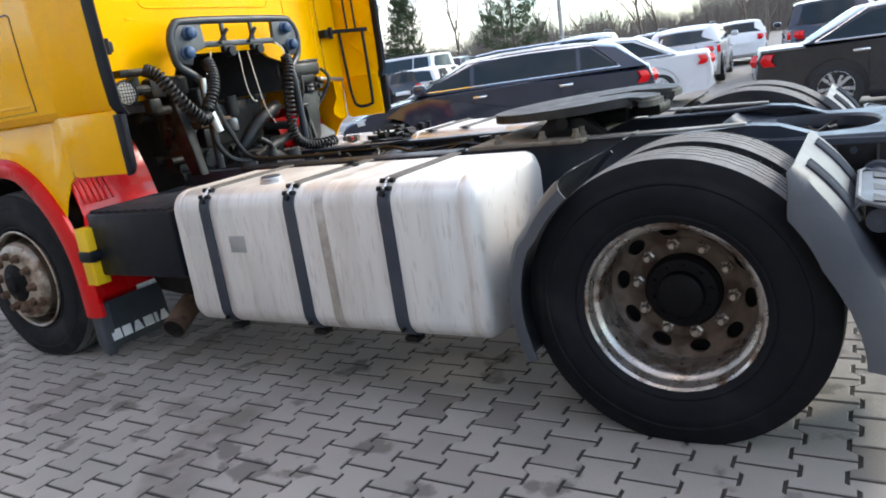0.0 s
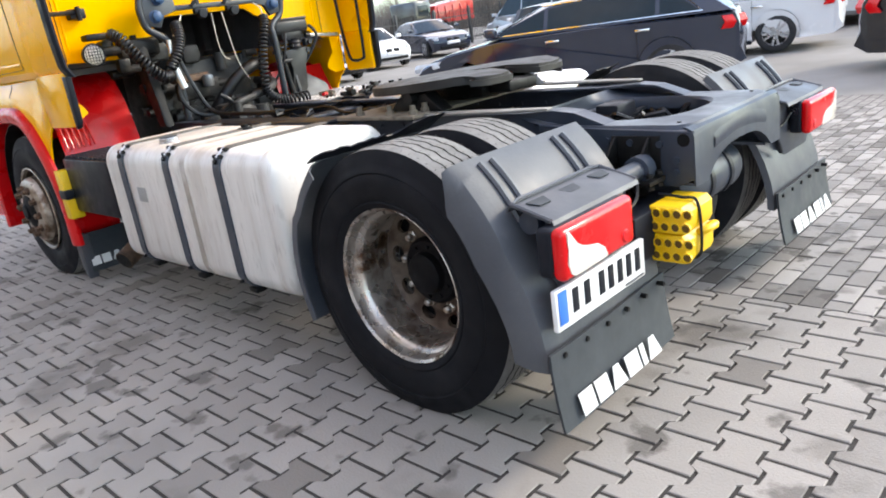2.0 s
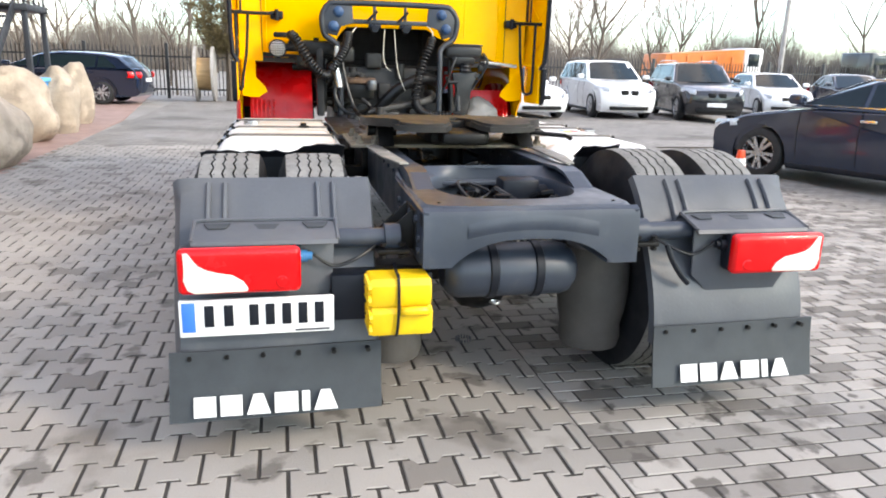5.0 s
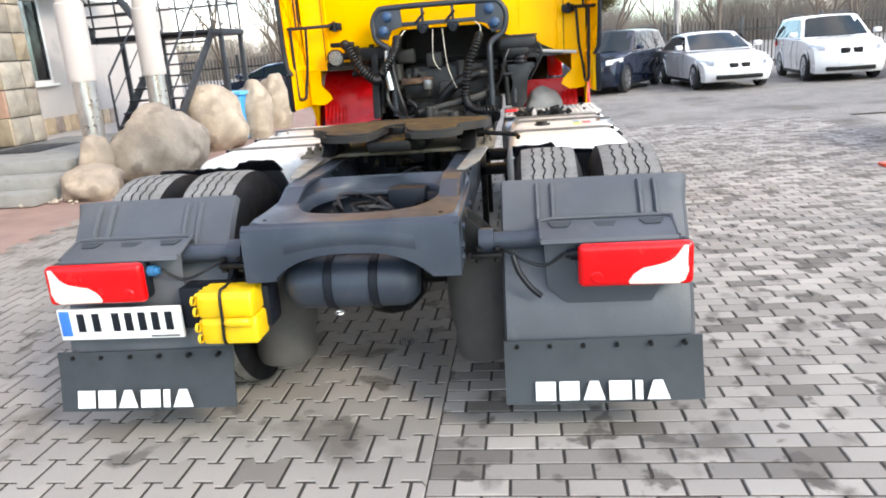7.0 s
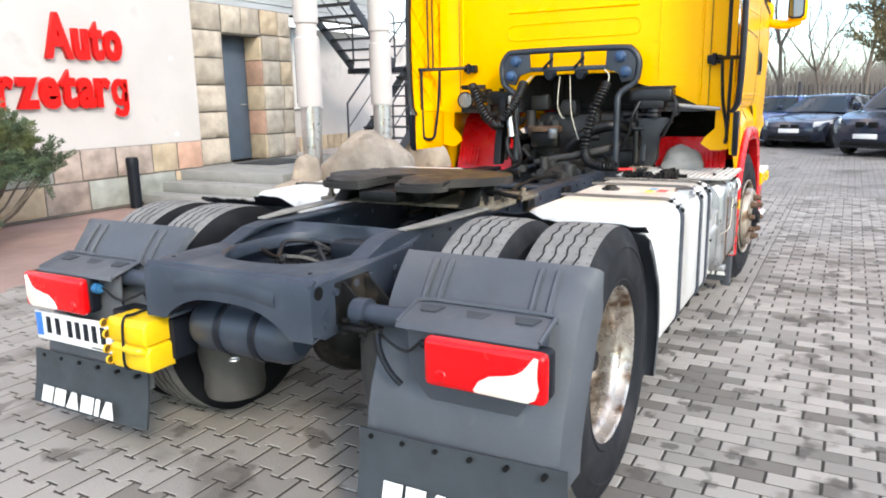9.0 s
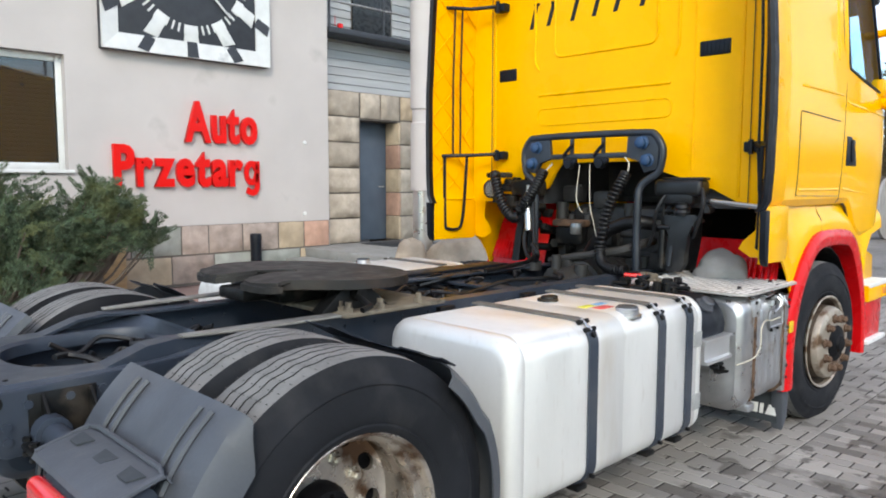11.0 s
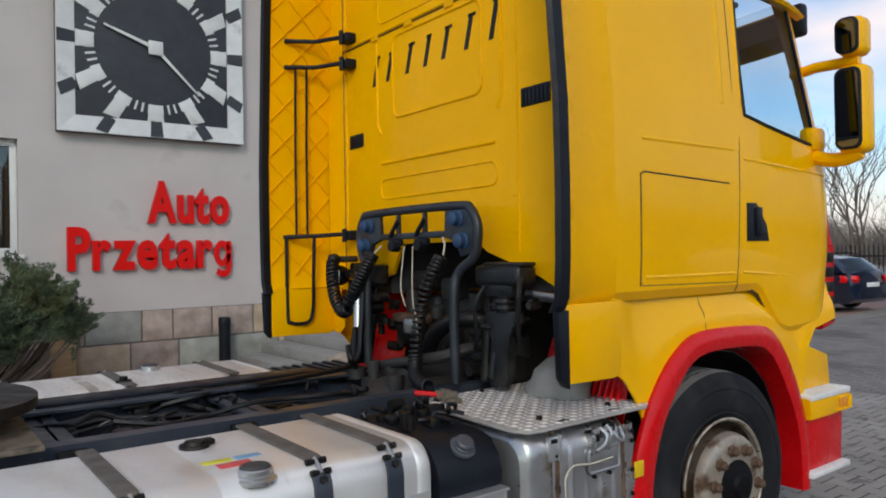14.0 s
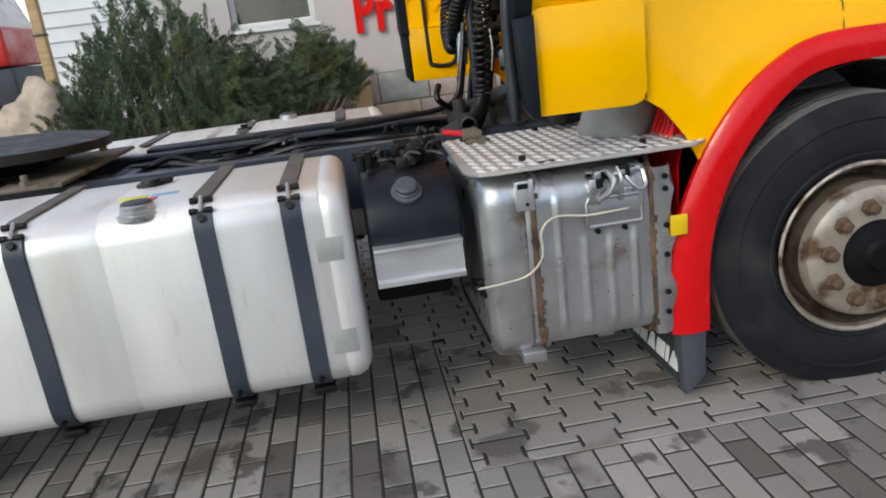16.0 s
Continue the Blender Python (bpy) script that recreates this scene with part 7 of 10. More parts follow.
part("cab_stay", bm, BLACK, truck, "black cab suspension stay")
for s_ in (-1, 1):
    # dampers of the cab
    bm = B()
    rod(bm, (-2.80, s_ * 0.52, 1.44), (-2.77, s_ * 0.53, 1.22), 0.013, 10)
    rod(bm, (-2.775, s_ * 0.53, 1.26), (-2.74, s_ * 0.54, 1.00), 0.024, 12)
    part("cab_damper", bm, BLACK, truck, "black telescopic cab damper")
bm = B()
rod(bm, (-2.80, 0.80, 1.43), (-2.80, 1.12, 1.40), 0.014, 10)
part("stay_rod", bm, STEEL, truck)
bm = B()
bmesh.ops.create_icosphere(bm, subdivisions=4, radius=1.0)
for v in bm.verts:
    d_ = 1 + 0.18 * noise.noise(v.co * 1.6) + 0.05 * noise.noise(v.co * 5)
    v.co = Vector((-2.93 + 0.15 * v.co.x * d_, 0.84 + 0.15 * v.co.y * d_, max(0.955, 0.97 + 0.15 * v.co.z * d_ * (1 - 0.35 * v.co.x))))
part("heat_cover", bm, mat("dusty_cover", (0.24, 0.23, 0.215), 0.8, var=0.2, bump=0.1), truck, "dusty grey cover")
bm = B()
box(bm, -2.35, -0.95, -0.56, -0.40, 0.965, 0.985, 0.005)
part("cable_tray", bm, TRIM, truck)
bm = B()
box(bm, -1.95, -1.85, -0.40, -0.38, 0.86, 0.95, 0.003)
part("yellow_bracket", bm, CHOCK, truck)

# ---- ground and building ----
PLASTER = mat("wall_plaster", (0.50, 0.46, 0.44), 0.85, var=0.06, scale=1.2, fine=120, bump=0.12, dirt=(0.40, 0.37, 0.35), dirt_at=0.62, dirt_scale=1.2)
STONE_A = mat("plinth_stone", (0.32, 0.255, 0.22), 0.8, var=0.3, scale=5, fine=30, bump=0.5, island=0.25, dirt=(0.27, 0.22, 0.19), dirt_at=0.55)
STONE_P = mat("porch_stone", (0.40, 0.34, 0.275), 0.85, var=0.25, scale=4, fine=26, bump=0.7, island=0.2, dirt=(0.30, 0.25, 0.20), dirt_at=0.54, edge=0.2)
STONE_B = mat("grey_stone", (0.30, 0.31, 0.28), 0.8, var=0.2, scale=5, fine=30, bump=0.5, island=0.2)
STONE_C = mat("pink_stone", (0.40, 0.24, 0.175), 0.8, var=0.2, scale=5, fine=30, bump=0.5, island=0.2)
STONE_D = mat("tan_stone", (0.46, 0.36, 0.25), 0.8, var=0.2, scale=5, fine=30, bump=0.5, island=0.2)
MORTAR = mat("mortar", (0.115, 0.10, 0.088), 0.9, var=0.2, scale=8, fine=60, bump=0.2)
CONCRETE = mat("step_concrete", (0.27, 0.27, 0.26), 0.85, var=0.15, scale=3, fine=70, bump=0.15, dirt=(0.20, 0.20, 0.19), dirt_at=0.58)
ASPHALT = mat("ground_far", (0.24, 0.225, 0.205), 0.9, var=0.2, scale=0.5, fine=30, bump=0.15, dirt=(0.17, 0.155, 0.14), dirt_at=0.56, dirt_scale=0.35)
REDPAVE = mat("red_paving", (0.30, 0.20, 0.17), 0.9, var=0.15, scale=2, fine=40, bump=0.15)
SIGN_RED = mat("sign_red", (0.68, 0.006, 0.004), 0.4, var=0.06, scale=4, fine=40, bump=0.01, coat=0.05, spec=0.2)
CLOCK_DARK = mat("clock_face", (0.028, 0.032, 0.040), 0.6, var=0.15, scale=3, fine=60, bump=0.03)
CLOCK_WHITE = mat("clock_white", (0.66, 0.66, 0.64), 0.4, metal=0.2, var=0.12, scale=3, fine=50, bump=0.05, dirt=(0.45, 0.45, 0.44), dirt_at=0.60)
DOOR_BLUE = mat("steel_door", (0.075, 0.10, 0.135), 0.45, var=0.1, scale=3, fine=60, bump=0.03)
PVC = mat("white_pvc", (0.72, 0.72, 0.70), 0.4, var=0.05, scale=4, fine=60, bump=0.01)
SIDING = mat("grey_siding", (0.36, 0.37, 0.38), 0.6, var=0.12, scale=3, fine=60, bump=0.05, stretch=(0.3, 1, 4))
STAIR = mat("stair_paint", (0.025, 0.028, 0.036), 0.45, var=0.15, scale=5, fine=60, bump=0.03)
GALV = mat("galvanised", (0.55, 0.54, 0.52), 0.35, metal=0.85, var=0.15, scale=5, fine=40, bump=0.04)
ROCK = mat("boulder", (0.40, 0.325, 0.25), 0.85, var=0.3, scale=2.6, fine=22, bump=0.9, dirt=(0.28, 0.225, 0.175), dirt_at=0.52, dirt_scale=3.4)
GRAVEL = mat("gravel", (0.42, 0.36, 0.30), 0.9, var=0.3, scale=8, fine=40, bump=0.5, island=0.4)
WOOD = mat("pale_wood", (0.42, 0.28, 0.14), 0.7, var=0.2, scale=3, fine=40, bump=0.15, stretch=(1, 1, 6))
OLDWOOD = mat("grey_wood", (0.36, 0.34, 0.32), 0.8, var=0.2, scale=3, fine=40, bump=0.2, stretch=(4, 1, 1))
WIN_GLASS = glass("window_glass", (0.75, 0.78, 0.80), 0.55, 0.02, 2.2)
BLIND = mat("brown_blind", (0.09, 0.045, 0.030), 0.6, var=0.1, scale=4, fine=40, bump=0.02)

bm = B()
bmesh.ops.create_grid(bm, x_segments=40, y_segments=40, size=400)
for v in bm.verts:
    v.co.z = -0.030
solid("ground", bm, ASPHALT, "grey-brown worn yard ground reaching the horizon", "ground", "structure")

# far paving: block courses too small to tell apart from here
def course_mat():
    m = mat("far_paving", (0.262, 0.242, 0.220), 0.85, var=0.18, scale=0.45, fine=40, bump=0.1, dirt=(0.15, 0.135, 0.118), dirt_at=0.56, dirt_scale=0.8, placed=True)
    n, l = m.node_tree.nodes, m.node_tree.links
    p_ = n["Principled BSDF"]
    old = p_.inputs["Base Color"].links[0].from_socket
    br, mp_, mx = n.new("ShaderNodeTexBrick"), n.new("ShaderNodeMapping"), n.new("ShaderNodeMixRGB")
    mp_.inputs["Rotation"].default_value = (0, 0, radians(90))
    l.new(n.new("ShaderNodeNewGeometry").outputs["Position"], mp_.inputs["Vector"])
    l.new(mp_.outputs["Vector"], br.inputs["Vector"])
    br.inputs["Scale"].default_value, br.inputs["Brick Width"].default_value, br.inputs["Row Height"].default_value = 1.0, 0.2, 0.1
    br.inputs["Mortar Size"].default_value = 0.006
    br.inputs["Color1"].default_value, br.inputs["Color2"].default_value, br.inputs["Mortar"].default_value = (1, 1, 1, 1), (0.72, 0.72, 0.72, 1), (0.22, 0.21, 0.2, 1)
    mx.blend_type = "MULTIPLY"
    mx.inputs[0].default_value = 1.0
    l.new(old, mx.inputs[1])
    l.new(br.outputs["Color"], mx.inputs[2])
    l.new(mx.outputs["Color"], p_.inputs["Base Color"])
    return m


bm = B()
for x0_, x1_, y0_, y1_ in ((-21.5, -9.0, -4.1, 10.5), (-9.0, 3.8, 5.2, 5.9), (3.8, 9.5, -4.1, 5.9)):
    box(bm, x0_, x1_, y0_, y1_, -0.025, -0.004)
solid("pavement_far", bm, course_mat(), "grey block paving running on across the yard", "paving", "structure")

WY = -7.50


def wall_with_opening(bm, x0, x1, z0, z1, y0, y1, ox0, ox1, oz0, oz1):
    for a, b, c, d in ((x0, ox0, z0, z1), (ox1, x1, z0, z1), (ox0, ox1, z0, oz0), (ox0, ox1, oz1, z1)):
        box(bm, a, b, y0, y1, c, d)


bm = B()
wall_with_opening(bm, -5.90, 0.42, 0.0, 7.2, WY - 0.35, WY, -1.74, -0.56, 1.70, 3.20)
solid("wall_front", bm, PLASTER, "pale grey-pink plastered building wall", "wall", "structure")
bm = B()
box(bm, 0.02, 0.42, -16.0, WY - 0.35, 0.0, 7.2)
solid("wall_side", bm, PLASTER, "plastered side wall of the building", "wall", "structure")
bm = B()
box(bm, -16.0, 0.02, -16.4, -16.0, 0.0, 7.2)
solid("wall_back", bm, PLASTER, "plastered rear wall of the building", "wall", "structure")

# roof overhang
bm = B()
prism(bm, [(-6.3, 7.05), (-6.3, 7.35), (-16.4, 9.0), (-16.4, 8.7)], "x", -16.5, 1.0)
box(bm, -16.5, 1.0, -6.34, -6.22, 6.98, 7.40, 0.01)
roof = solid("roof", bm, mat("dark_soffit", (0.045, 0.048, 0.052), 0.6, var=0.15, scale=2, fine=40, bump=0.05), "dark overhanging roof with board soffit", "roof", "structure")
bm = B()
tube(bm, [(-16.4, -6.15, 7.38), (1.0, -6.15, 7.38)], 0.07, 10)
part("gutter", bm, STAIR, roof)
bm = B()
for x_ in np.arange(-15.5, 0.9, 1.2):
    prism(bm, [(-6.4, 6.98), (-6.4, 7.08), (WY, 7.25), (WY, 7.12)], "x", x_ - 0.05, x_ + 0.05, 0.005)
part("rafter", bm, STAIR, roof)

# window
win = thing("window_1", "white framed window with brown blind in the plastered wall", "window", (0, 0, 0), kind="structure")
bm = B()
for a in ((-1.74, -1.66, 1.70, 3.20), (-0.64, -0.56, 1.70, 3.20), (-1.66, -0.64, 1.70, 1.79), (-1.66, -0.64, 3.11, 3.20)):
    box(bm, a[0], a[1], WY - 0.20, WY - 0.13, a[2], a[3], 0.006)
part("window_frame", bm, PVC, win)
bm = B()
box(bm, -1.66, -0.64, WY - 0.175, WY - 0.165, 1.79, 3.11)
pane_ = part("pane", bm, WIN_GLASS, win)
pane_.visible_shadow = False
bm = B()
box(bm, -1.80, -0.50, WY - 0.13, WY + 0.05, 1.655, 1.70, 0.006)
part("window_sill", bm, PVC, win)
for i in range(22):
    bm = B()
    box(bm, -1.64, -0.66, WY - 0.24, WY - 0.225, 1.82 + 0.058 * i, 1.868 + 0.058 * i, 0.003)
    part("blind_slat", bm, BLIND, win)
# dark panel added behind the blind; no room is built
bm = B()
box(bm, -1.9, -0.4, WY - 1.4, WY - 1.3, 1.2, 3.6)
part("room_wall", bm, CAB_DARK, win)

# clock
CX, CZ, CH = -3.44, 4.60, 1.265
clock = thing("wall_clock", "large square black and white clock on the building wall", "clock", (CX, WY, CZ))
bm = B()
box(bm, -CH, CH, 0.0, 0.10, -CH, CH, 0.006)
part("backing", bm, CLOCK_DARK, clock)
FW = 0.225
for k in range(4):
    bm = B()
    low = [(-CH, -CH), (CH, -CH), (CH - FW, -CH + FW), (-CH + FW, -CH + FW)]
    a = [bm.verts.new((x, 0.10, z)) for x, z in low]
    b = [bm.verts.new((x, 0.155 if i < 2 else 0.125, z)) for i, (x, z) in enumerate(low)]
    bm.faces.new(a), bm.faces.new(b)
    for i in range(4):
        bm.faces.new((a[i], a[(i + 1) % 4], b[(i + 1) % 4], b[i]))
    f_ = part("frame", bm, CLOCK_WHITE, clock, "bevelled whitish metal frame strip")
    f_.matrix_basis = pose(0, 0, 0, 0, 90 * k, 0)


def ray_square(a, half):
    c, s = math.cos(a), math.sin(a)
    m = max(abs(c), abs(s))
    return half / m


for k in range(12):
    a = radians(30 * k)
    c, s = math.cos(a), math.sin(a)
    inner, edge, outer = 0.80, ray_square(a, CH - FW - 0.005), ray_square(a, CH - 0.004)
    w0, w1 = 0.085, 0.115
    t = Vector((-s, c))
    bm = B()
    lim = CH - FW - 0.004
    q = []
    for r, w in ((inner, w0), (edge, w1)):
        for sg in (1, -1):
            p = Vector((c, s)) * r + t * w * sg
            q.append((max(-lim, min(lim, p.x)), max(-lim, min(lim, p.y))))
    prism(bm, [q[0], q[2], q[3], q[1]], "y", 0.098, 0.112, 0.002)
    part("hour_bar", bm, CLOCK_WHITE, clock)
    bm = B()
    q = []
    for r, w in ((edge + 0.002, 0.075), (outer, 0.088)):
        for sg in (1, -1):
            p = Vector((c, s)) * r + t * w * sg
            q.append(p)
    rows = []
    d = 0
    for p, yy in ((q[0], 0.129), (q[2], 0.159), (q[3], 0.159), (q[1], 0.129)):
        rows.append(bm.verts.new((max(-CH, min(CH, p.x)), yy, max(-CH, min(CH, p.y)))))
    bm.faces.new(rows)
    bmesh.ops.solidify(bm, geom=list(bm.faces), thickness=0.004)
    part("dark_band", bm, CLOCK_DARK, clock)
for k in range(60):
    if k % 5 == 0:
        continue
    a = radians(6 * k)
    c, s = math.cos(a), math.sin(a)
    bm = B()
    t = Vector((-s, c)) * 0.014
    q = [Vector((c, s)) * 0.80 + t, Vector((c, s)) * 0.93 + t, Vector((c, s)) * 0.93 - t, Vector((c, s)) * 0.80 - t]
    prism(bm, [(p.x, p.y) for p in q], "y", 0.098, 0.108)
    part("minute_tick", bm, CLOCK_WHITE, clock)


def hand(ang, length, w):
    a = radians(ang)
    d, t = Vector((math.cos(a), math.sin(a))), Vector((-math.sin(a), math.cos(a)))
    b_ = B()
    prism(b_, [tuple(d * r + t * ww) for r, ww in ((-0.1, w), (length, w * 0.5), (length, -w * 0.5), (-0.1, -w))], "y", 0.135, 0.150, 0.003)
    part("clock_hand", b_, CLOCK_WHITE, clock)


hand(19, 0.72, 0.030)     # towards the upper corner
hand(180 + 45, 0.86, 0.026)
bm = B()
box(bm, -0.10, 0.10, 0.13, 0.165, -0.10, 0.10, 0.012)
part("hand_boss", bm, CLOCK_WHITE, clock)


# lettering on the wall
def letter(ch, size, depth, fat):
    cu = bpy.data.curves.new("letter", "FONT")
    cu.body, cu.size, cu.extrude, cu.offset = ch, size, depth, fat
    cu.resolution_u = 3
    ob = bpy.data.objects.new("letter", cu)
    scene.collection.objects.link(ob)
    bpy.context.view_layer.update()
    me = bpy.data.meshes.new_from_object(ob.evaluated_get(bpy.context.evaluated_depsgraph_get()))
    bpy.data.objects.remove(ob)
    return me


sign = thing("wall_sign", "red raised letters on the pale wall", "sign", (0, WY, 0))


def ribbon(pts, width, depth):
    """A flat stroke along points in the plane x y."""
    b_ = B()
    left, right = [], []
    for i, p_ in enumerate(pts):
        a_, c_ = Vector(pts[max(0, i - 1)]), Vector(pts[min(len(pts) - 1, i + 1)])
        d = (c_ - a_).normalized()
        nrm = Vector((-d.y, d.x)) * width / 2
        left.append(Vector(p_) + nrm)
        right.append(Vector(p_) - nrm)
    rows = []
    for l_, r_ in zip(left, right):
        rows.append([(l_.x, l_.y, 0), (l_.x, l_.y, depth), (r_.x, r_.y, depth), (r_.x, r_.y, 0), (l_.x, l_.y, 0)])
    grid(b_, rows)
    for row in (rows[0], rows[-1]):
        b_.faces.new([b_.verts.new(Vector(q)) for q in row[:4]])
    return b_


def letter_g(size, depth):
    bowl = [(0.215 + 0.155 * math.cos(radians(20 + 340 * i / 24)), 0.235 + 0.185 * math.sin(radians(20 + 340 * i / 24))) for i in range(25)]
    stem = [(0.39, 0.47), (0.39, 0.2), (0.39, 0.0), (0.375, -0.08), (0.33, -0.135), (0.25, -0.155), (0.16, -0.145), (0.075, -0.10)]
    b_ = B()
    for pts in (bowl, stem):
        r_ = ribbon([(x * size, y * size) for x, y in pts], 0.125 * size, depth)
        m_ = bpy.data.meshes.new("letter")
        r_.to_mesh(m_)
        r_.free()
        b_.from_mesh(m_)
        bpy.data.meshes.remove(m_)
    bmesh.ops.remove_doubles(b_, verts=b_.verts, dist=1e-5)
    bmesh.ops.recalc_face_normals(b_, faces=b_.faces)
    m_ = bpy.data.meshes.new("letter")
    b_.to_mesh(m_)
    b_.free()
    return m_


def word(text, x_left, x_right, z_base, cap):
    """Letters from x_left on towards -x."""
    size = cap / 0.70
    meshes = [letter_g(size, 0.035) if c == "g" else letter(c, size, 0.035, 0.028) for c in text]
    spans = [(min(v.co.x for v in m.vertices), max(v.co.x for v in m.vertices)) for m in meshes]
    gap = 0.028
    total = sum(b - a for a, b in spans) + gap * (len(text) - 1)
    k = abs(x_right - x_left) / total
    x = 0.0
    for m, (a, b) in zip(meshes, spans):
        for v in m.vertices:
            vx, vy, vz = v.co
            v.co = (x_left - (x + vx - a) * k, 0.045 + vz, z_base + vy)
        m.flip_normals()
        m.materials.clear()
        m.materials.append(SIGN_RED)
        ob = new("letter", m)
        ob.parent = sign
        x += b - a + gap


word("Auto", -3.32, -4.50, 2.155, 0.56)
word("Przetarg", -2.29, -4.52, 1.50, 0.55)

# wall fixings
bm = B()
for x_, z_ in ((-5.42, 2.20), (-5.40, 1.02), (-2.0, 1.2)):
    lathe(bm, [(0.0, 0.02), (0.03, 0.015), (0.035, 0.0)], 12, (x_, WY, z_))
solid("wall_fixing", bm, PVC, "small white fixing on the wall", "fixing")


def stone_row(parent, x0, x1, z0, z1, y, out, seed, widths, depth=0.06, mats=None):
    """Rough-faced blocks along -x from x0 to x1."""
    random.seed(seed)
    x = x0
    while x > x1 + 0.05:
        w = min(random.uniform(*widths), x - x1)
        if x - w - x1 < 0.15:
            w = x - x1
        b_ = B()
        g = 0.011
        xa, xb, za, zb = x - g, x - w + g, z0 + g, z1 - g
        rows, nx, nz = [], 10, 7
        sx, sz, ph = random.uniform(-0.35, 0.35), random.uniform(-0.4, 0.4), random.uniform(0, 50)
        for j in range(nz + 1):
            row = []
            for i in range(nx + 1):
                fx, fz = i / nx, j / nz
                edge = min(fx * w / 0.4, (1 - fx) * w / 0.4, fz, 1 - fz)
                hump = 0.55 + sx * (fx - 0.5) + sz * (fz - 0.5) + 0.55 * noise.noise(Vector((fx * 3.0, fz * 2.4, ph)))
                d = out * 1.5 * min(1.0, edge * 5) * max(0.15, hump)
                wob = 0.006 * noise.noise(Vector((fx * 5, fz * 5, ph + 9)))
                row.append((xa + (xb - xa) * fx + wob, y + d, za + (zb - za) * fz + wob))
            rows.append(row)
        grid(b_, rows)
        border = rows[0] + [rows[j][nx] for j in range(1, nz + 1)] + rows[nz][nx - 1::-1] + [rows[j][0] for j in range(nz - 1, 0, -1)]
        grid(b_, [border + border[:1], [(p[0], y - depth, p[2]) for p in border + border[:1]]])
        part("stone", b_, random.choice(mats or (STONE_A, STONE_A, STONE_B, STONE_C, STONE_D)), parent, angle=50)
        x -= w


plinth_bm = B()
box(plinth_bm, -5.86, 0.45, WY, WY + 0.045, 0.0, 0.895)
plinth = solid("plinth", plinth_bm, MORTAR, "two courses of rough grey and pink stone along the wall foot", "plinth", "structure")
stone_row(plinth, 0.45, -5.86, 0.46, 0.90, WY + 0.05, 0.030, 21, (0.42, 0.75))
stone_row(plinth, 0.45, -5.86, 0.03, 0.455, WY + 0.05, 0.030, 22, (0.45, 0.85))

# stone porch with the door
PY = -7.66
porch_bm = B()
box(porch_bm, -6.72, -5.98, -8.6, PY - 0.02, 0.0, 3.16)
box(porch_bm, -8.50, -7.66, -8.6, PY - 0.02, 0.0, 3.16)
box(porch_bm, -7.66, -6.72, -8.6, PY - 0.02, 2.67, 3.16)
porch = solid("porch", porch_bm, MORTAR, "stone-clad porch with rough blocks round the entrance", "porch", "structure")
for i, z_ in enumerate(np.arange(0.45, 3.0, 0.452)):
    stone_row(porch, -5.95, -6.70, z_, min(3.16, z_ + 0.447), PY, 0.055, 40 + i, (0.7, 0.8), mats=(STONE_P, STONE_D, STONE_P))
    stone_row(porch, -7.68, -8.50, z_, min(3.16, z_ + 0.447), PY, 0.055, 60 + i, (0.42, 0.55), mats=(STONE_P, STONE_P, STONE_D))
stone_row(porch, -6.72, -7.66, 2.69, 3.16, PY, 0.05, 80, (0.47, 0.48), mats=(STONE_P, STONE_P))
for i, z_ in enumerate(np.arange(0.45, 2.6, 0.45)):
    bm = B()
    box(bm, -7.69, -7.63, -8.05, PY - 0.01, z_ + 0.006, min(2.67, z_ + 0.444), 0.014)
    part("reveal_stone", bm, (STONE_D, STONE_C, STONE_D, STONE_C, STONE_D)[i % 5], porch)
door = thing("door_1", "closed blue-grey steel door in the stone porch", "door", (0, 0, 0), kind="structure")
bm = B()
box(bm, -7.64, -6.70, -8.12, -8.06, 0.45, 2.67, 0.004)
part("door_leaf", bm, DOOR_BLUE, door)
bm = B()
box(bm, -7.58, -7.44, -8.055, -8.03, 1.45, 1.47, 0.006)
part("door_handle", bm, GALV, door)

# first floor: boarded recess, balcony
bm = B()
box(bm, -12.0, -5.90, -8.2, -7.95, 3.16, 7.2)
solid("wall_upper", bm, MORTAR, "backing wall of the boarded upper floor", "wall", "structure")
boards = thing("siding", "grey horizontal weatherboards on the upper floor", "siding", (0, 0, 0), kind="structure")
for i in range(27):
    z_ = 3.17 + 0.145 * i
    for a, b in (((-12.0, -5.91),) if not 4.1 < z_ < 6.2 else ((-6.72, -5.91), (-12.0, -7.7))):
        bm = B()
        prism(bm, [(-7.95, z_), (-7.915, z_), (-7.935, z_ + 0.14), (-7.95, z_ + 0.14)], "x", a, b)
        part("board", bm, SIDING, boards)
bm = B()
box(bm, -7.66, -6.76, -7.945, -7.90, 4.2, 6.2, 0.01)
solid("balcony_door", bm, mat("dark_door", (0.02, 0.024, 0.03), 0.3, var=0.1), "dark glazed balcony door", "door", "structure")
balcony = thing("balcony", "dark steel balcony with thin rails", "balcony", (0, 0, 0), kind="structure")
bm = B()
box(bm, -12.0, -5.92, -7.95, -7.45, 4.08, 4.18, 0.01)
part("slab", bm, STAIR, balcony)
for z_ in (4.62, 5.15):
    bm = B()
    rod(bm, (-12.0, -7.50, z_), (-5.95, -7.50, z_), 0.02 if z_ < 5 else 0.035, 8)
    rod(bm, (-5.95, -7.50, z_), (-5.95, -7.95, z_), 0.02 if z_ < 5 else 0.035, 8)
    part("rail", bm, GALV, balcony)
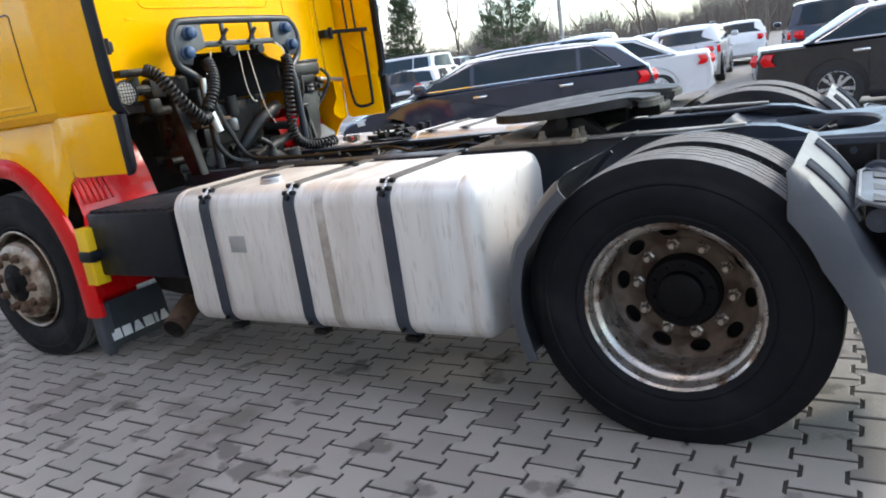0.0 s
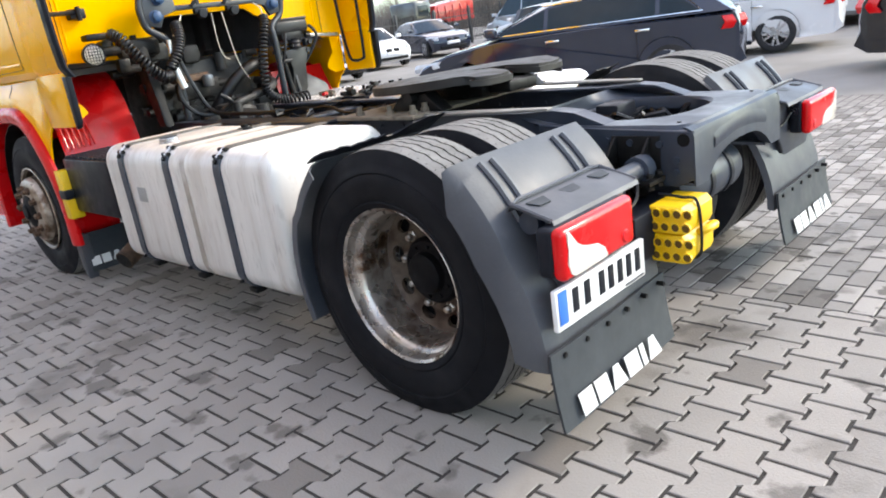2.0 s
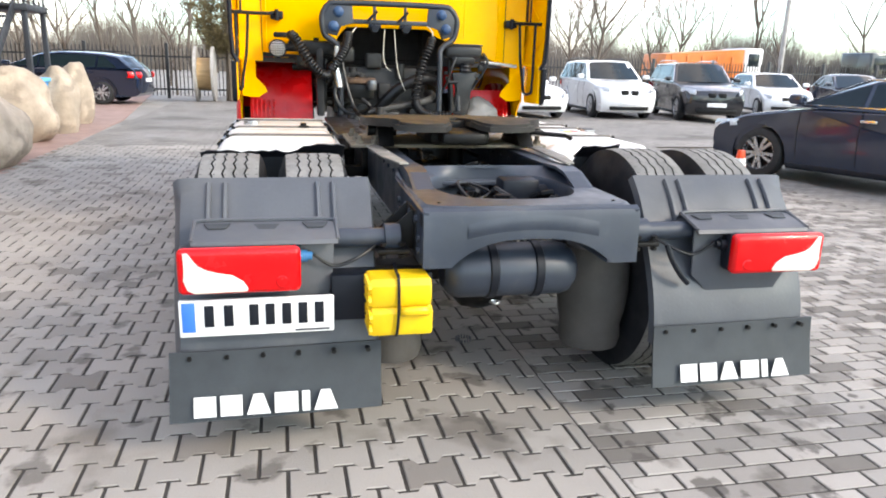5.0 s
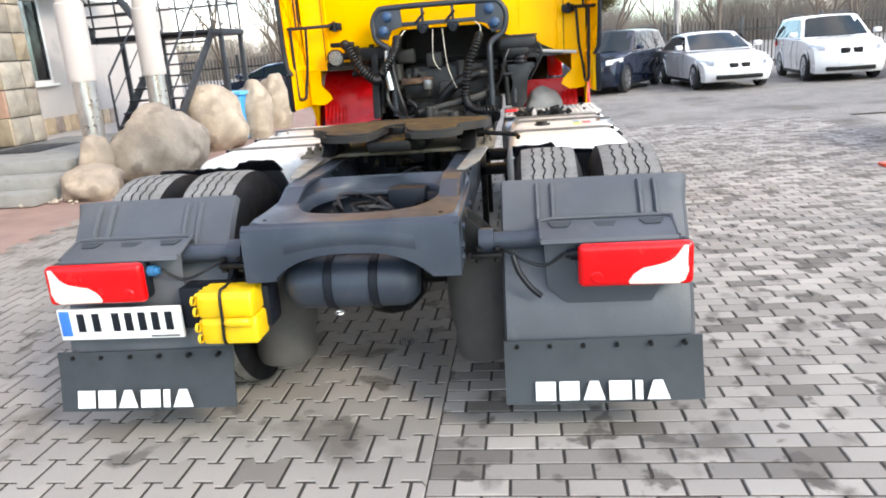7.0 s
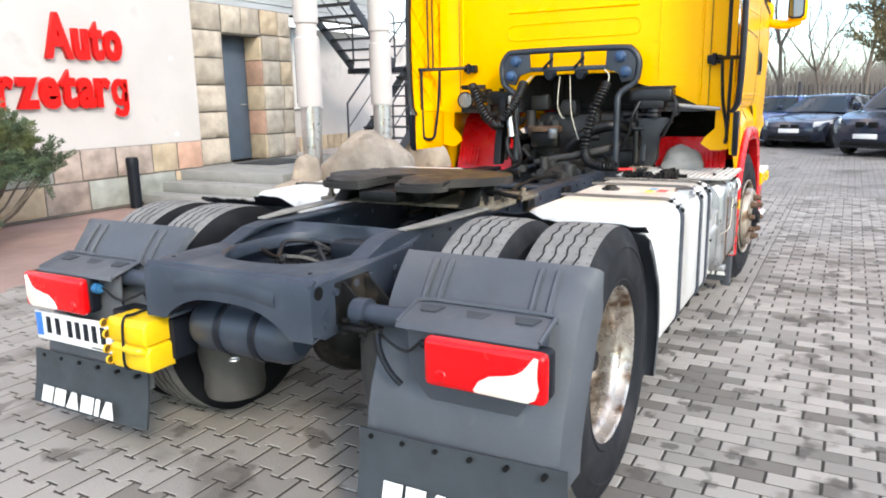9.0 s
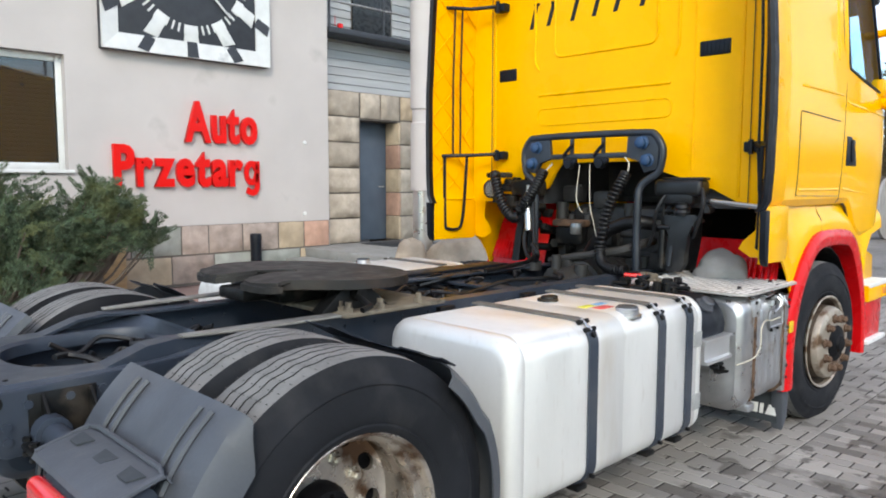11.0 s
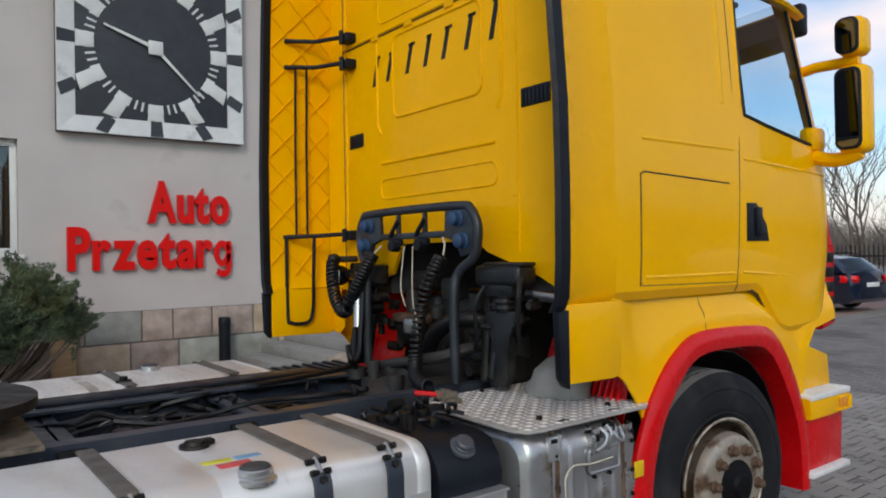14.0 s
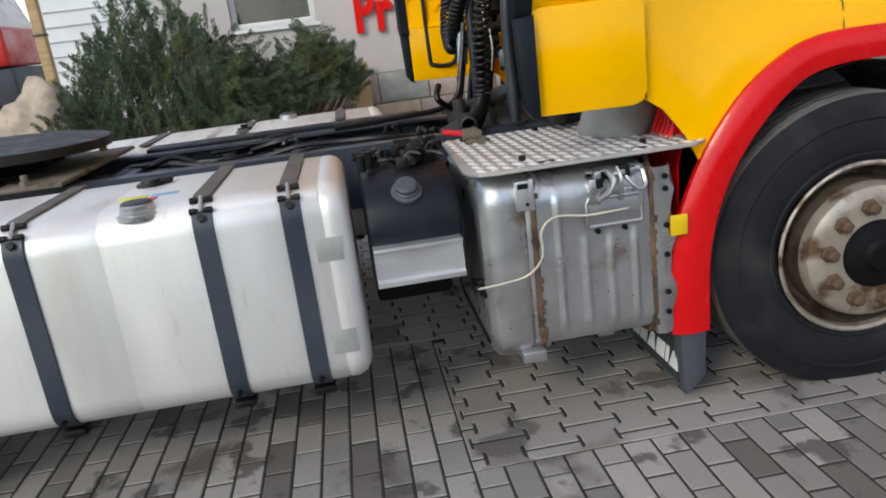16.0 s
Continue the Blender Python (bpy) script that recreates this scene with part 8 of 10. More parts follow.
for x_ in np.arange(-11.9, -5.9, 1.19):
    bm = B()
    rod(bm, (x_, -7.50, 4.18), (x_, -7.50, 5.15), 0.022, 8)
    part("post", bm, STAIR, balcony)
bm = B()
box(bm, -6.28, -6.18, -7.60, -7.54, 4.18, 4.28, 0.02)
rod(bm, (-6.12, -7.57, 4.22), (-6.12, -7.57, 4.40), 0.006, 6)
solid("red_watering_can", bm, RED, "small red can on the balcony edge", "can")

# entrance steps, rising along the wall
for i, (x_, z_) in enumerate(((-4.60, 0.15), (-4.98, 0.30), (-5.36, 0.45))):
    bm = B()
    box(bm, -8.9, x_, -7.44 if i < 2 else -7.64, -5.30, 0.0 if i == 0 else z_ - 0.15, z_, 0.012)
    solid("entrance_step", bm, CONCRETE, "worn grey concrete entrance step", "step", "structure", "entrance steps")
bm = B()
box(bm, -7.6, -6.5, -7.4, -6.5, 0.452, 0.464, 0.004)
solid("door_mat", bm, FLAP, "dark door mat on the top step", "mat")

# bin by the wall
bm = B()
lathe(bm, [(0.0, 0.0), (0.085, 0.0), (0.085, 0.62), (0.09, 0.625), (0.09, 0.70), (0.08, 0.74), (0.0, 0.75)], 20, (-4.34, -7.27, 0.0), "z")
solid("ash_bin", bm, TRIM, "slim black cylindrical ash bin by the wall", "bin")

# set-back wall with the narrow window, columns and the steel stairs
bm = B()
wall_with_opening(bm, -16.0, -8.48, 0.0, 3.05, -8.9, -8.6, -10.40, -9.62, 1.38, 3.0)
solid("wall_recess", bm, PLASTER, "pale plastered wall behind the porch", "wall", "structure")
nw = thing("window_2", "narrow white window beside the porch", "window", (0, 0, 0), kind="structure")
bm = B()
for a in ((-10.40, -10.33, 1.38, 3.0), (-9.69, -9.62, 1.38, 3.0), (-10.33, -9.69, 1.38, 1.45), (-10.33, -9.69, 2.93, 3.0)):
    box(bm, a[0], a[1], -8.66, -8.585, a[2], a[3], 0.005)
part("window_frame", bm, PVC, nw)
bm = B()
box(bm, -10.33, -9.69, -8.64, -8.63, 1.45, 2.93)
part("pane", bm, WIN_GLASS, nw)
bm = B()
box(bm, -10.5, -9.52, -8.64, -8.52, 1.33, 1.38, 0.006)
part("window_sill", bm, PVC, nw)
wall_base = thing("plinth_recess", "row of tan stone slabs at the foot of the wall", "plinth", (0, 0, 0), kind="structure")
stone_row(wall_base, -8.9, -12.5, 0.40, 0.74, -8.58, 0.02, 61, (0.2, 0.32), 0.03, (STONE_D, STONE_D, STONE_A))
for x_, y_ in ((-6.04, -5.26), (-7.83, -5.15)):
    col = thing("column", "round pale column with a steel sleeve at its foot", "column", (x_, y_, 0), group="porch columns")
    bm = B()
    lathe(bm, [(0.185, 1.42), (0.185, 2.42), (0.16, 2.44), (0.16, 2.62), (0.185, 2.64), (0.185, 4.2)], 24, (0, 0, 0), "z")
    part("shaft", bm, PLASTER, col)
    bm = B()
    lathe(bm, [(0.0, 0.0), (0.15, 0.0), (0.15, 1.43), (0.185, 1.43)], 24, (0, 0, 0), "z")
    part("sleeve", bm, GALV, col, "shiny steel sleeve")


def flight(x0, x1, y0, y1, z0, z1, n, st):
    """Open steel flight from (x0, z0) to (x1, z1) between y0 and y1."""
    for i in range(n):
        f = (i + 0.5) / n
        x, z = x0 + (x1 - x0) * f, z0 + (z1 - z0) * (i + 1) / n
        b_ = B()
        box(b_, x - 0.13, x + 0.13, y0, y1, z - 0.03, z, 0.004)
        part("tread", b_, STAIR, st)
    for y in (y0, y1):
        b_ = B()
        d = 0.12
        prism(b_, [(x0, z0 - d), (x0, z0 + d), (x1, z1 + d), (x1, z1 - d)], "y", y - 0.008, y + 0.008, 0.003)
        part("stringer", b_, STAIR, st)
        b_ = B()
        tube(b_, [(x0, y, z0 + 0.1), (x0, y, z0 + 1.0), (x1, y, z1 + 1.0), (x1, y, z1 + 0.1)], 0.02, 6)
        tube(b_, [(x0, y, z0 + 0.55), (x1, y, z1 + 0.55)], 0.012, 6)
        part("handrail", b_, STAIR, st)


stairs = thing("steel_stairs", "dark painted open steel stairs beside the building", "stairs", (0, 0, 0))
flight(-8.10, -10.25, -6.08, -5.10, 0.45, 2.14, 9, stairs)
bm = B()
box(bm, -11.35, -10.22, -7.60, -4.90, 2.05, 2.16, 0.01)
part("landing", bm, STAIR, stairs)
for x_, y_ in ((-10.30, -4.97), (-11.28, -4.97), (-11.28, -7.5), (-10.30, -6.15)):
    bm = B()
    box(bm, x_ - 0.04, x_ + 0.04, y_ - 0.04, y_ + 0.04, 0.0, 2.10, 0.005)
    part("post", bm, STAIR, stairs)
flight(-10.25, -8.75, -7.45, -6.40, 2.14, 3.30, 6, stairs)
# guard rail round the landing
for a_, b_ in (((-10.28, -4.95), (-11.30, -4.95)), ((-11.30, -4.95), (-11.30, -7.55))):
    for z_ in (2.65, 3.15):
        bm = B()
        tube(bm, [(a_[0], a_[1], z_), (b_[0], b_[1], z_)], 0.02, 6)
        part("guard_rail", bm, STAIR, stairs)
    for f_ in (0.0, 0.5, 1.0):
        x_, y_ = a_[0] + (b_[0] - a_[0]) * f_, a_[1] + (b_[1] - a_[1]) * f_
        bm = B()
        tube(bm, [(x_, y_, 2.1), (x_, y_, 3.17)], 0.02, 6)
        part("baluster", bm, STAIR, stairs)
    bm = B()
    tube(bm, [(a_[0], a_[1], 2.16), (b_[0], b_[1], 3.13)], 0.012, 6)
    part("brace", bm, STAIR, stairs)


# boulders
def boulder(name, at, size, seed, turn=0):
    b_ = B()
    bmesh.ops.create_icosphere(b_, subdivisions=4, radius=1.0)
    for v in b_.verts:
        p = v.co.copy()
        d = 1 + 0.28 * noise.noise(p * 1.1 + Vector((seed * 3.1, 0, 0))) + 0.10 * noise.noise(p * 2.7 + Vector((seed, 4, 0))) + 0.09 * abs(noise.noise(p * 2.1 + Vector((0, seed, 7)))) - 0.05 * abs(noise.noise(p * 4.6 + Vector((3, seed, 0)))) + 0.025 * noise.noise(p * 9)
        v.co = Vector((p.x * d * size[0], p.y * d * size[1], max(-0.12, p.z * d * size[2] + size[2] * 0.62)))
    ob = solid(name, b_, ROCK, "big tan fieldstone boulder on the paving edge", "boulder", "", "boulders", 60)
    ob.matrix_world = pose(*at, 0, 0, turn)
    return ob


boulder("boulder", (-6.60, -4.65, 0.0), (0.78, 0.58, 0.62), 1, -8)
boulder("boulder", (-5.16, -4.85, 0.0), (0.44, 0.36, 0.24), 2, 20)
boulder("boulder", (-5.55, -5.0, 0.0), (0.24, 0.20, 0.46), 3, 0)
boulder("boulder", (-9.55, -5.10, 0.0), (0.70, 0.62, 0.70), 4, 12)
boulder("boulder", (-11.2, -4.85, 0.0), (0.40, 0.36, 0.68), 5, 40)
boulder("boulder", (1.62, -5.95, 0.0), (0.50, 0.42, 0.86), 9, 25)
boulder("boulder", (-13.0, -5.05, 0.0), (0.38, 0.36, 0.74), 6, 0)
# covered blue tub behind the stones
tub = thing("blue_tub", "bright blue plastic tub with a pale lid end behind the boulders", "tub", (-11.0, -5.35, 0.0))
bm = B()
box(bm, -0.35, 0.35, -0.55, 0.45, 0.0, 0.90, 0.06, 3)
part("tub_body", bm, mat("sky_blue_plastic", (0.03, 0.30, 0.62), 0.4, var=0.1, scale=4, bump=0.03), tub)
bm = B()
box(bm, -0.38, 0.38, -0.58, 0.48, 0.88, 0.96, 0.03, 3)
part("tub_rim", bm, mat("pale_blue_plastic", (0.10, 0.42, 0.72), 0.4, var=0.1, scale=4, bump=0.03), tub)
bm = B()
random.seed(8)
for _ in range(420):
    x, y = random.uniform(-7.4, -4.6), random.uniform(-6.1, -4.75)
    r = random.uniform(0.015, 0.04)
    m_ = bmesh.ops.create_icosphere(bm, subdivisions=1, radius=r)["verts"]
    for v in m_:
        v.co = Vector((x + v.co.x * random.uniform(0.8, 1.4), y + v.co.y, v.co.z * 0.7 + r * 0.4))
solid("gravel", bm, GRAVEL, "loose tan pebbles round the boulders", "gravel", "stuff")

# red paving strip by the building
bm = B()
prism(bm, [(3.0, -4.15), (-1.0, -4.0), (-14.0, -4.3), (-30.0, -6.0), (-30.0, -9.0), (-14.0, -9.0), (3.0, -7.45)], "z", -0.04, -0.012)
solid("pavement_red", bm, REDPAVE, "dull red paved strip in front of the building", "pavement", "structure")

bm = B()
box(bm, 0.9, 6.45, -24.0, -20.0, 0.0, 6.0)
hall = solid("hall", bm, mat("white_cladding", (0.70, 0.71, 0.72), 0.5, var=0.06, scale=1, fine=20, bump=0.05), "white clad hall behind the building", "building", "structure")
for i in range(14):
    bm = B()
    box(bm, 0.9, 6.45, -20.0, -19.97, 0.25 + 0.42 * i, 0.29 + 0.42 * i, 0.004)
    part("cladding_joint", bm, SIDING, hall)
# plain marks high on the hall's side, where its lettering stands
for i in range(3):
    bm = B()
    box(bm, 1.3 + 0.55 * i, 1.62 + 0.55 * i, -19.985, -19.955, 2.2, 2.65, 0.004)
    part("sign_bar", bm, PLASTIC, hall)
# tan board leaning by the bush
bm = B()
box(bm, -2.36, -2.06, -7.36, -7.30, 0.0, 1.08, 0.008)
solid("wood_board", bm, WOOD, "tan wooden board standing against the stone plinth", "board")

# timber post behind the bush
post = thing("timber_post", "pale squared timber post with a dark steel strap", "post", (2.50, -9.0, 0))
bm = B()
box(bm, -0.075, 0.075, -0.075, 0.075, 0.0, 3.4, 0.010)
part("shaft", bm, WOOD, post)
bm = B()
box(bm, -0.085, 0.085, -0.085, 0.085, 2.02, 2.06, 0.004)
part("strap", bm, STAIR, post)

# red lorry parked behind the post
lorry = thing("lorry", "red lorry with a glazed cab parked behind the bush", "lorry", (5.3, -13.6, 0))
bm = B()
box(bm, -0.80, 1.9, -1.05, 1.05, 1.72, 2.50, 0.08, 3)
lorry_body = part("body", bm, mat("lorry_red", (0.50, 0.014, 0.010), 0.3, var=0.08, scale=2, fine=40, bump=0.02, coat=0.5), lorry)
bm = B()
box(bm, -0.78, 1.88, -0.95, 0.95, 0.62, 1.70, 0.05)
part("chassis", bm, STAIR, lorry)
bm = B()
prism(bm, [(-0.70, 2.50), (1.85, 2.50), (1.75, 3.20), (-0.45, 3.20)], "y", -0.98, 0.98, 0.05)
part("cab_top", bm, WHITE, lorry)
bm = B()
prism(bm, [(-0.48, 2.62), (0.55, 2.62), (0.55, 3.08), (-0.34, 3.08)], "y", 0.975, 1.0, 0.004)
part("side_window", bm, mat("lorry_glass", (0.03, 0.04, 0.045), 0.04, var=0.1, bump=0.0, rvar=0.01, spec=1.0), lorry)
for x_ in (-0.25, 1.3):
    for y_ in (-0.9, 0.9):
        bm = B()
        lathe(bm, [(0.0, -0.10), (0.26, -0.10), (0.30, -0.12), (0.46, -0.12), (0.50, -0.08), (0.50, 0.08), (0.46, 0.12), (0.30, 0.12), (0.26, 0.10), (0.0, 0.10)], 28, (x_, y_, 0.50))
        part("wheel", bm, RUBBER, lorry)

# ---- parked cars ----
CAR_GLASS = mat("car_glass", (0.012, 0.020, 0.024), 0.02, var=0.1, bump=0.0, rvar=0.005, coat=0.0, spec=0.32)
CAR_RUBBER = mat("car_tyre", (0.018, 0.018, 0.019), 0.8, var=0.2, scale=6, fine=80, bump=0.05)
ALLOY = mat("alloy", (0.50, 0.50, 0.51), 0.3, metal=0.85, var=0.1, scale=8, bump=0.02)
CHROME = mat("chrome", (0.75, 0.76, 0.77), 0.12, metal=1.0, var=0.03, bump=0.0)
HEADLAMP = mat("headlamp", (0.55, 0.57, 0.60), 0.1, var=0.15, scale=14, fine=80, bump=0.05, coat=0.8)
PAINTS = {
    "navy": mat("paint_navy", (0.010, 0.016, 0.034), 0.14, var=0.06, scale=2, bump=0.0, coat=0.5, rvar=0.03),
    "graphite": mat("paint_graphite", (0.020, 0.027, 0.046), 0.14, var=0.06, scale=2, bump=0.0, coat=0.6, rvar=0.03),
    "white": mat("paint_white", (0.72, 0.72, 0.72), 0.25, var=0.03, scale=2, bump=0.0, coat=0.6, rvar=0.03),
    "black": mat("paint_black", (0.008, 0.009, 0.012), 0.2, var=0.06, scale=2, bump=0.0, coat=0.8, rvar=0.03),
    "blue": mat("paint_blue", (0.015, 0.055, 0.20), 0.22, var=0.05, scale=2, bump=0.0, coat=0.8, rvar=0.03),
    "silver": mat("paint_silver", (0.45, 0.46, 0.47), 0.3, metal=0.5, var=0.04, scale=2, bump=0.0, coat=0.6, rvar=0.03),
    "red": mat("paint_red", (0.45, 0.02, 0.015), 0.25, var=0.05, scale=2, bump=0.0, coat=0.6, rvar=0.03),
}


def car_wheel_mesh(r, spokes=10):
    b_ = B()
    lathe(b_, [(r * 0.66, -0.02), (r * 0.68, 0.0), (r * 0.80, 0.008), (r * 0.95, -0.012), (r, -0.04), (r, -0.18), (r * 0.9, -0.20)], 36)
    tyre = finish(b_, "tyre", CAR_RUBBER)
    b_ = B()
    lathe(b_, [(r * 0.68, -0.16), (r * 0.63, -0.05), (r * 0.66, -0.004), (r * 0.68, -0.006)], 36)
    lathe(b_, [(0.0, -0.012), (r * 0.13, -0.014), (r * 0.16, -0.03)], 16)
    for k in range(spokes):
        a = 2 * math.pi * k / spokes + (0.09 if k % 2 else -0.09)
        c, s = math.cos(a), math.sin(a)
        d, t = Vector((c, 0, s)), Vector((-s, 0, c))
        q = [d * r * 0.12 + t * 0.018, d * r * 0.65 + t * 0.022, d * r * 0.65 - t * 0.022, d * r * 0.12 - t * 0.018]
        low, high = [b_.verts.new(p + Vector((0, -0.045, 0))) for p in q], [b_.verts.new(p + Vector((0, -0.014, 0))) for p in q]
        b_.faces.new(high)
        for i in range(4):
            b_.faces.new((low[i], low[(i + 1) % 4], high[(i + 1) % 4], high[i]))
    rim = finish(b_, "rim", ALLOY)
    b_ = B()
    lathe(b_, [(r * 0.66, -0.10), (0.0, -0.09)], 24)
    disc = finish(b_, "brake", BLACK)
    return tyre, rim, disc


CAR_WHEELS = {r: car_wheel_mesh(r) for r in (0.315, 0.335, 0.36)}

# side outlines as shares of length (nose at 1) and heights in metres
SHAPES = {
    "wagon": dict(L=4.95, W=1.88, H=1.48, wb=2.95, fo=0.93, r=0.335, belt=1.00, hood=0.92, nose=0.72, tail=1.0, green=[(0.025, 0.0), (0.105, 0.84), (0.20, 1.00), (0.33, 1.08), (0.45, 1.07), (0.56, 0.95), (0.76, 0.0)]),
    "sedan": dict(L=4.90, W=1.86, H=1.46, wb=2.95, fo=0.85, r=0.335, belt=0.95, hood=0.88, nose=0.70, tail=0.97, green=[(0.13, 0.06), (0.27, 0.93), (0.40, 1.05), (0.52, 1.0), (0.71, 0.0)]),
    "suv": dict(L=4.60, W=1.82, H=1.68, wb=2.66, fo=0.90, r=0.36, belt=1.06, hood=1.03, nose=0.86, tail=1.08, green=[(0.02, 0.0), (0.07, 0.95), (0.30, 1.03), (0.56, 1.0), (0.72, 0.0)]),
    "hatch": dict(L=3.85, W=1.70, H=1.44, wb=2.50, fo=0.68, r=0.315, belt=0.93, hood=0.90, nose=0.70, tail=1.0, green=[(0.03, 0.0), (0.09, 0.92), (0.28, 1.04), (0.55, 1.0), (0.72, 0.0)]),
    "van": dict(L=4.90, W=1.90, H=1.95, wb=3.0, fo=0.90, r=0.335, belt=1.10, hood=1.05, nose=0.85, tail=1.12, green=[(0.01, 0.0), (0.03, 0.97), (0.30, 1.02), (0.70, 1.0), (0.86, 0.0)]),
}


def car(kind, paint, label, at, turn, group="", detail=True, trim="dark"):
    """A parked car; nose along its own +x, near side -y and +y alike."""
    k = SHAPES[kind]
    L, W, H, r, belt = k["L"], k["W"], k["H"], k["r"], k["belt"]
    x0 = -L / 2
    xf = L / 2 - k["fo"]
    xr = xf - k["wb"]
    root = thing("car", label, "car", at, turn, group)
    pm = PAINTS[paint]

    def half(x, z):
        e = min(1.0, abs(x) / (L / 2))
        plan = 1 - 0.13 * e ** 5 - 0.03 * e ** 2
        v = np.interp(z, [0.15, 0.35, 0.62, 0.75, belt], [0.90, 0.965, 1.0, 0.995, 0.95])
        return W / 2 * plan * v

    # lower body
    g0, g1 = k["green"][0][0], k["green"][-1][0]
    top = [(x0 + 0.01, 0.50), (x0 + 0.0, 0.66), (x0 + 0.03, k["tail"] - 0.12), (x0 + 0.10, k["tail"]), (x0 + L * max(g0, 0.08), k["tail"] + (0.0 if kind == "sedan" else -0.02)),
           (x0 + L * 0.40, belt + 0.02), (x0 + L * g1 * 0.9, belt - 0.005), (x0 + L * g1, k["hood"] + 0.03), (x0 + L * 0.86, k["hood"] - 0.045), (L / 2 - 0.16, k["nose"]), (L / 2 - 0.03, k["nose"] - 0.13), (L / 2, 0.46), (L / 2 - 0.03, 0.30), (L / 2 - 0.12, 0.20)]
    ra = r + 0.055

    def cut(cx):
        return [(cx + ra * math.cos(radians(a)), max(0.2, r + ra * math.sin(radians(a)))) for a in range(-20, 201, 20)]
    low = cut(xf) + [(xf - ra - 0.03, 0.19), (xr + ra + 0.03, 0.19)] + cut(xr) + [(x0 + 0.20, 0.22), (x0 + 0.04, 0.32)]
    pts = top + low
    bm = B()
    cols = []
    for f in (-1.0, -0.965, -0.86, -0.45, 0.0, 0.45, 0.86, 0.965, 1.0):
        col = []
        for i, (x, z) in enumerate(pts):
            zz, xx = z, x
            if i < len(top):
                crown = (abs(f) ** 2.4)
                if z > 0.6:
                    zz = z - 0.035 * crown - (0.025 if abs(f) == 1.0 else 0.0)
                if x > L / 2 - 0.4:
                    xx = x - 0.16 * abs(f) ** 3 * (x - (L / 2 - 0.4)) / 0.4
                if x < x0 + 0.3:
                    xx = x + 0.12 * abs(f) ** 3 * ((x0 + 0.3) - x) / 0.3
            w = half(xx, zz) * (1.0 if abs(f) < 1 else 1.0)
            col.append(bm.verts.new((xx, f * w, zz)))
        cols.append(col)
    n = len(pts)
    for a, b in zip(cols, cols[1:]):
        for i in range(n):
            bm.faces.new((a[i], a[(i + 1) % n], b[(i + 1) % n], b[i]))
    caps = [bm.faces.new(cols[0]), bm.faces.new(cols[-1])]
    bmesh.ops.triangulate(bm, faces=caps)
    body = part("body", bm, pm, root, "", 28)

    # cabin: painted frame and roof, dark panes a little proud
    hi = H - belt - 0.05
    gp = [(x0 + L * a, belt - 0.02 + hi * b) for a, b in k["green"]]

    def gy(z):
        return W / 2 * np.interp(z, [belt - 0.02, H], [0.93, 0.70])
    bm = B()
    cols = []
    for f in (-1.0, -0.93, -0.6, 0.0, 0.6, 0.93, 1.0):
        col = []
        for i, (x, z) in enumerate(gp):
            edge = i in (0, len(gp) - 1)
            zz = z - (0.035 * abs(f) ** 2 + (0.02 if abs(f) == 1.0 else 0)) * (0 if edge else 1)
            e = 0.10 * abs(f) ** 2 * (1 if x > 0 else -1) * (1 if i in (0, 1, len(gp) - 1, len(gp) - 2) else 0)
            col.append(bm.verts.new((x - e, f * gy(zz), zz)))
        cols.append(col)
    for a, b in zip(cols, cols[1:]):
        for i in range(len(gp)):
            bm.faces.new((a[i], a[(i + 1) % len(gp)], b[(i + 1) % len(gp)], b[i]))
    bm.faces.new(cols[0]), bm.faces.new(cols[-1])
    part("cabin", bm, pm, body, "", 28)

    def along(p, q, f):
        return (p[0] + (q[0] - p[0]) * f, p[1] + (q[1] - p[1]) * f)
    # side panes
    zb, zt = belt + 0.015, belt + hi * 0.82
    rear, rtop, ftop, front = gp[0], gp[1], gp[-2], gp[-1]

    def edge_x(p, q, z):
        f = (z - p[1]) / (q[1] - p[1])
        return p[0] + (q[0] - p[0]) * f
    back = 0.42 if kind == "wagon" else 0.20      # thick rear pillar
    xa_b, xa_t = edge_x(rear, rtop, zb) + back, edge_x(rear, rtop, zt) + back
    xd_b, xd_t = edge_x(front, ftop, zb) - 0.16, edge_x(front, ftop, zt) - 0.10
    mid = xr + k["wb"] * 0.56
    cuts = [xr + 0.10, mid] if kind in ("wagon", "suv", "van") else [mid]
    for s in (-1, 1):
        lims = [(xa_b, xa_t)] + [(c, c - 0.02) for c in cuts] + [(xd_b, xd_t)]
        for (b0, t0), (b1, t1) in zip(lims, lims[1:]):
            bm = B()
            tops = [(t1 - 0.03 + (t0 - t1 + 0.06) * i / 4) for i in range(5)]
            q = [(b0 + 0.03, zb), (b1 - 0.03, zb)] + [(x, min(float(np.interp(x, [p[0] for p in gp[1:-1]], [p[1] for p in gp[1:-1]])) - 0.095, zt + 0.03)) for x in tops]
            vs = [bm.verts.new((x, s * (gy(z - 0.01) + 0.006), z)) for x, z in q]
            bm.faces.new(vs)
            bmesh.ops.solidify(bm, geom=list(bm.faces), thickness=0.008)
            part("side_window", bm, CAR_GLASS, body)
        if trim == "chrome":
            bm = B()
            loop = [(xa_b, zb), (xd_b, zb), (xd_t, zt), ((xa_t + xd_t) / 2, zt + 0.02), (xa_t, zt)]
            tube(bm, [(x, s * (gy(z) + 0.010), z) for x, z in loop], 0.012, 6, True)
            part("window_trim", bm, CHROME, body)
        # mirror, handles, sill
        bm = B()
        box(bm, xd_b - 0.12, xd_b + 0.06, s * (W / 2 + 0.09) - 0.09, s * (W / 2 + 0.09) + 0.09, belt + 0.02, belt + 0.15, 0.04, 2)
        part("door_mirror", bm, pm, body)
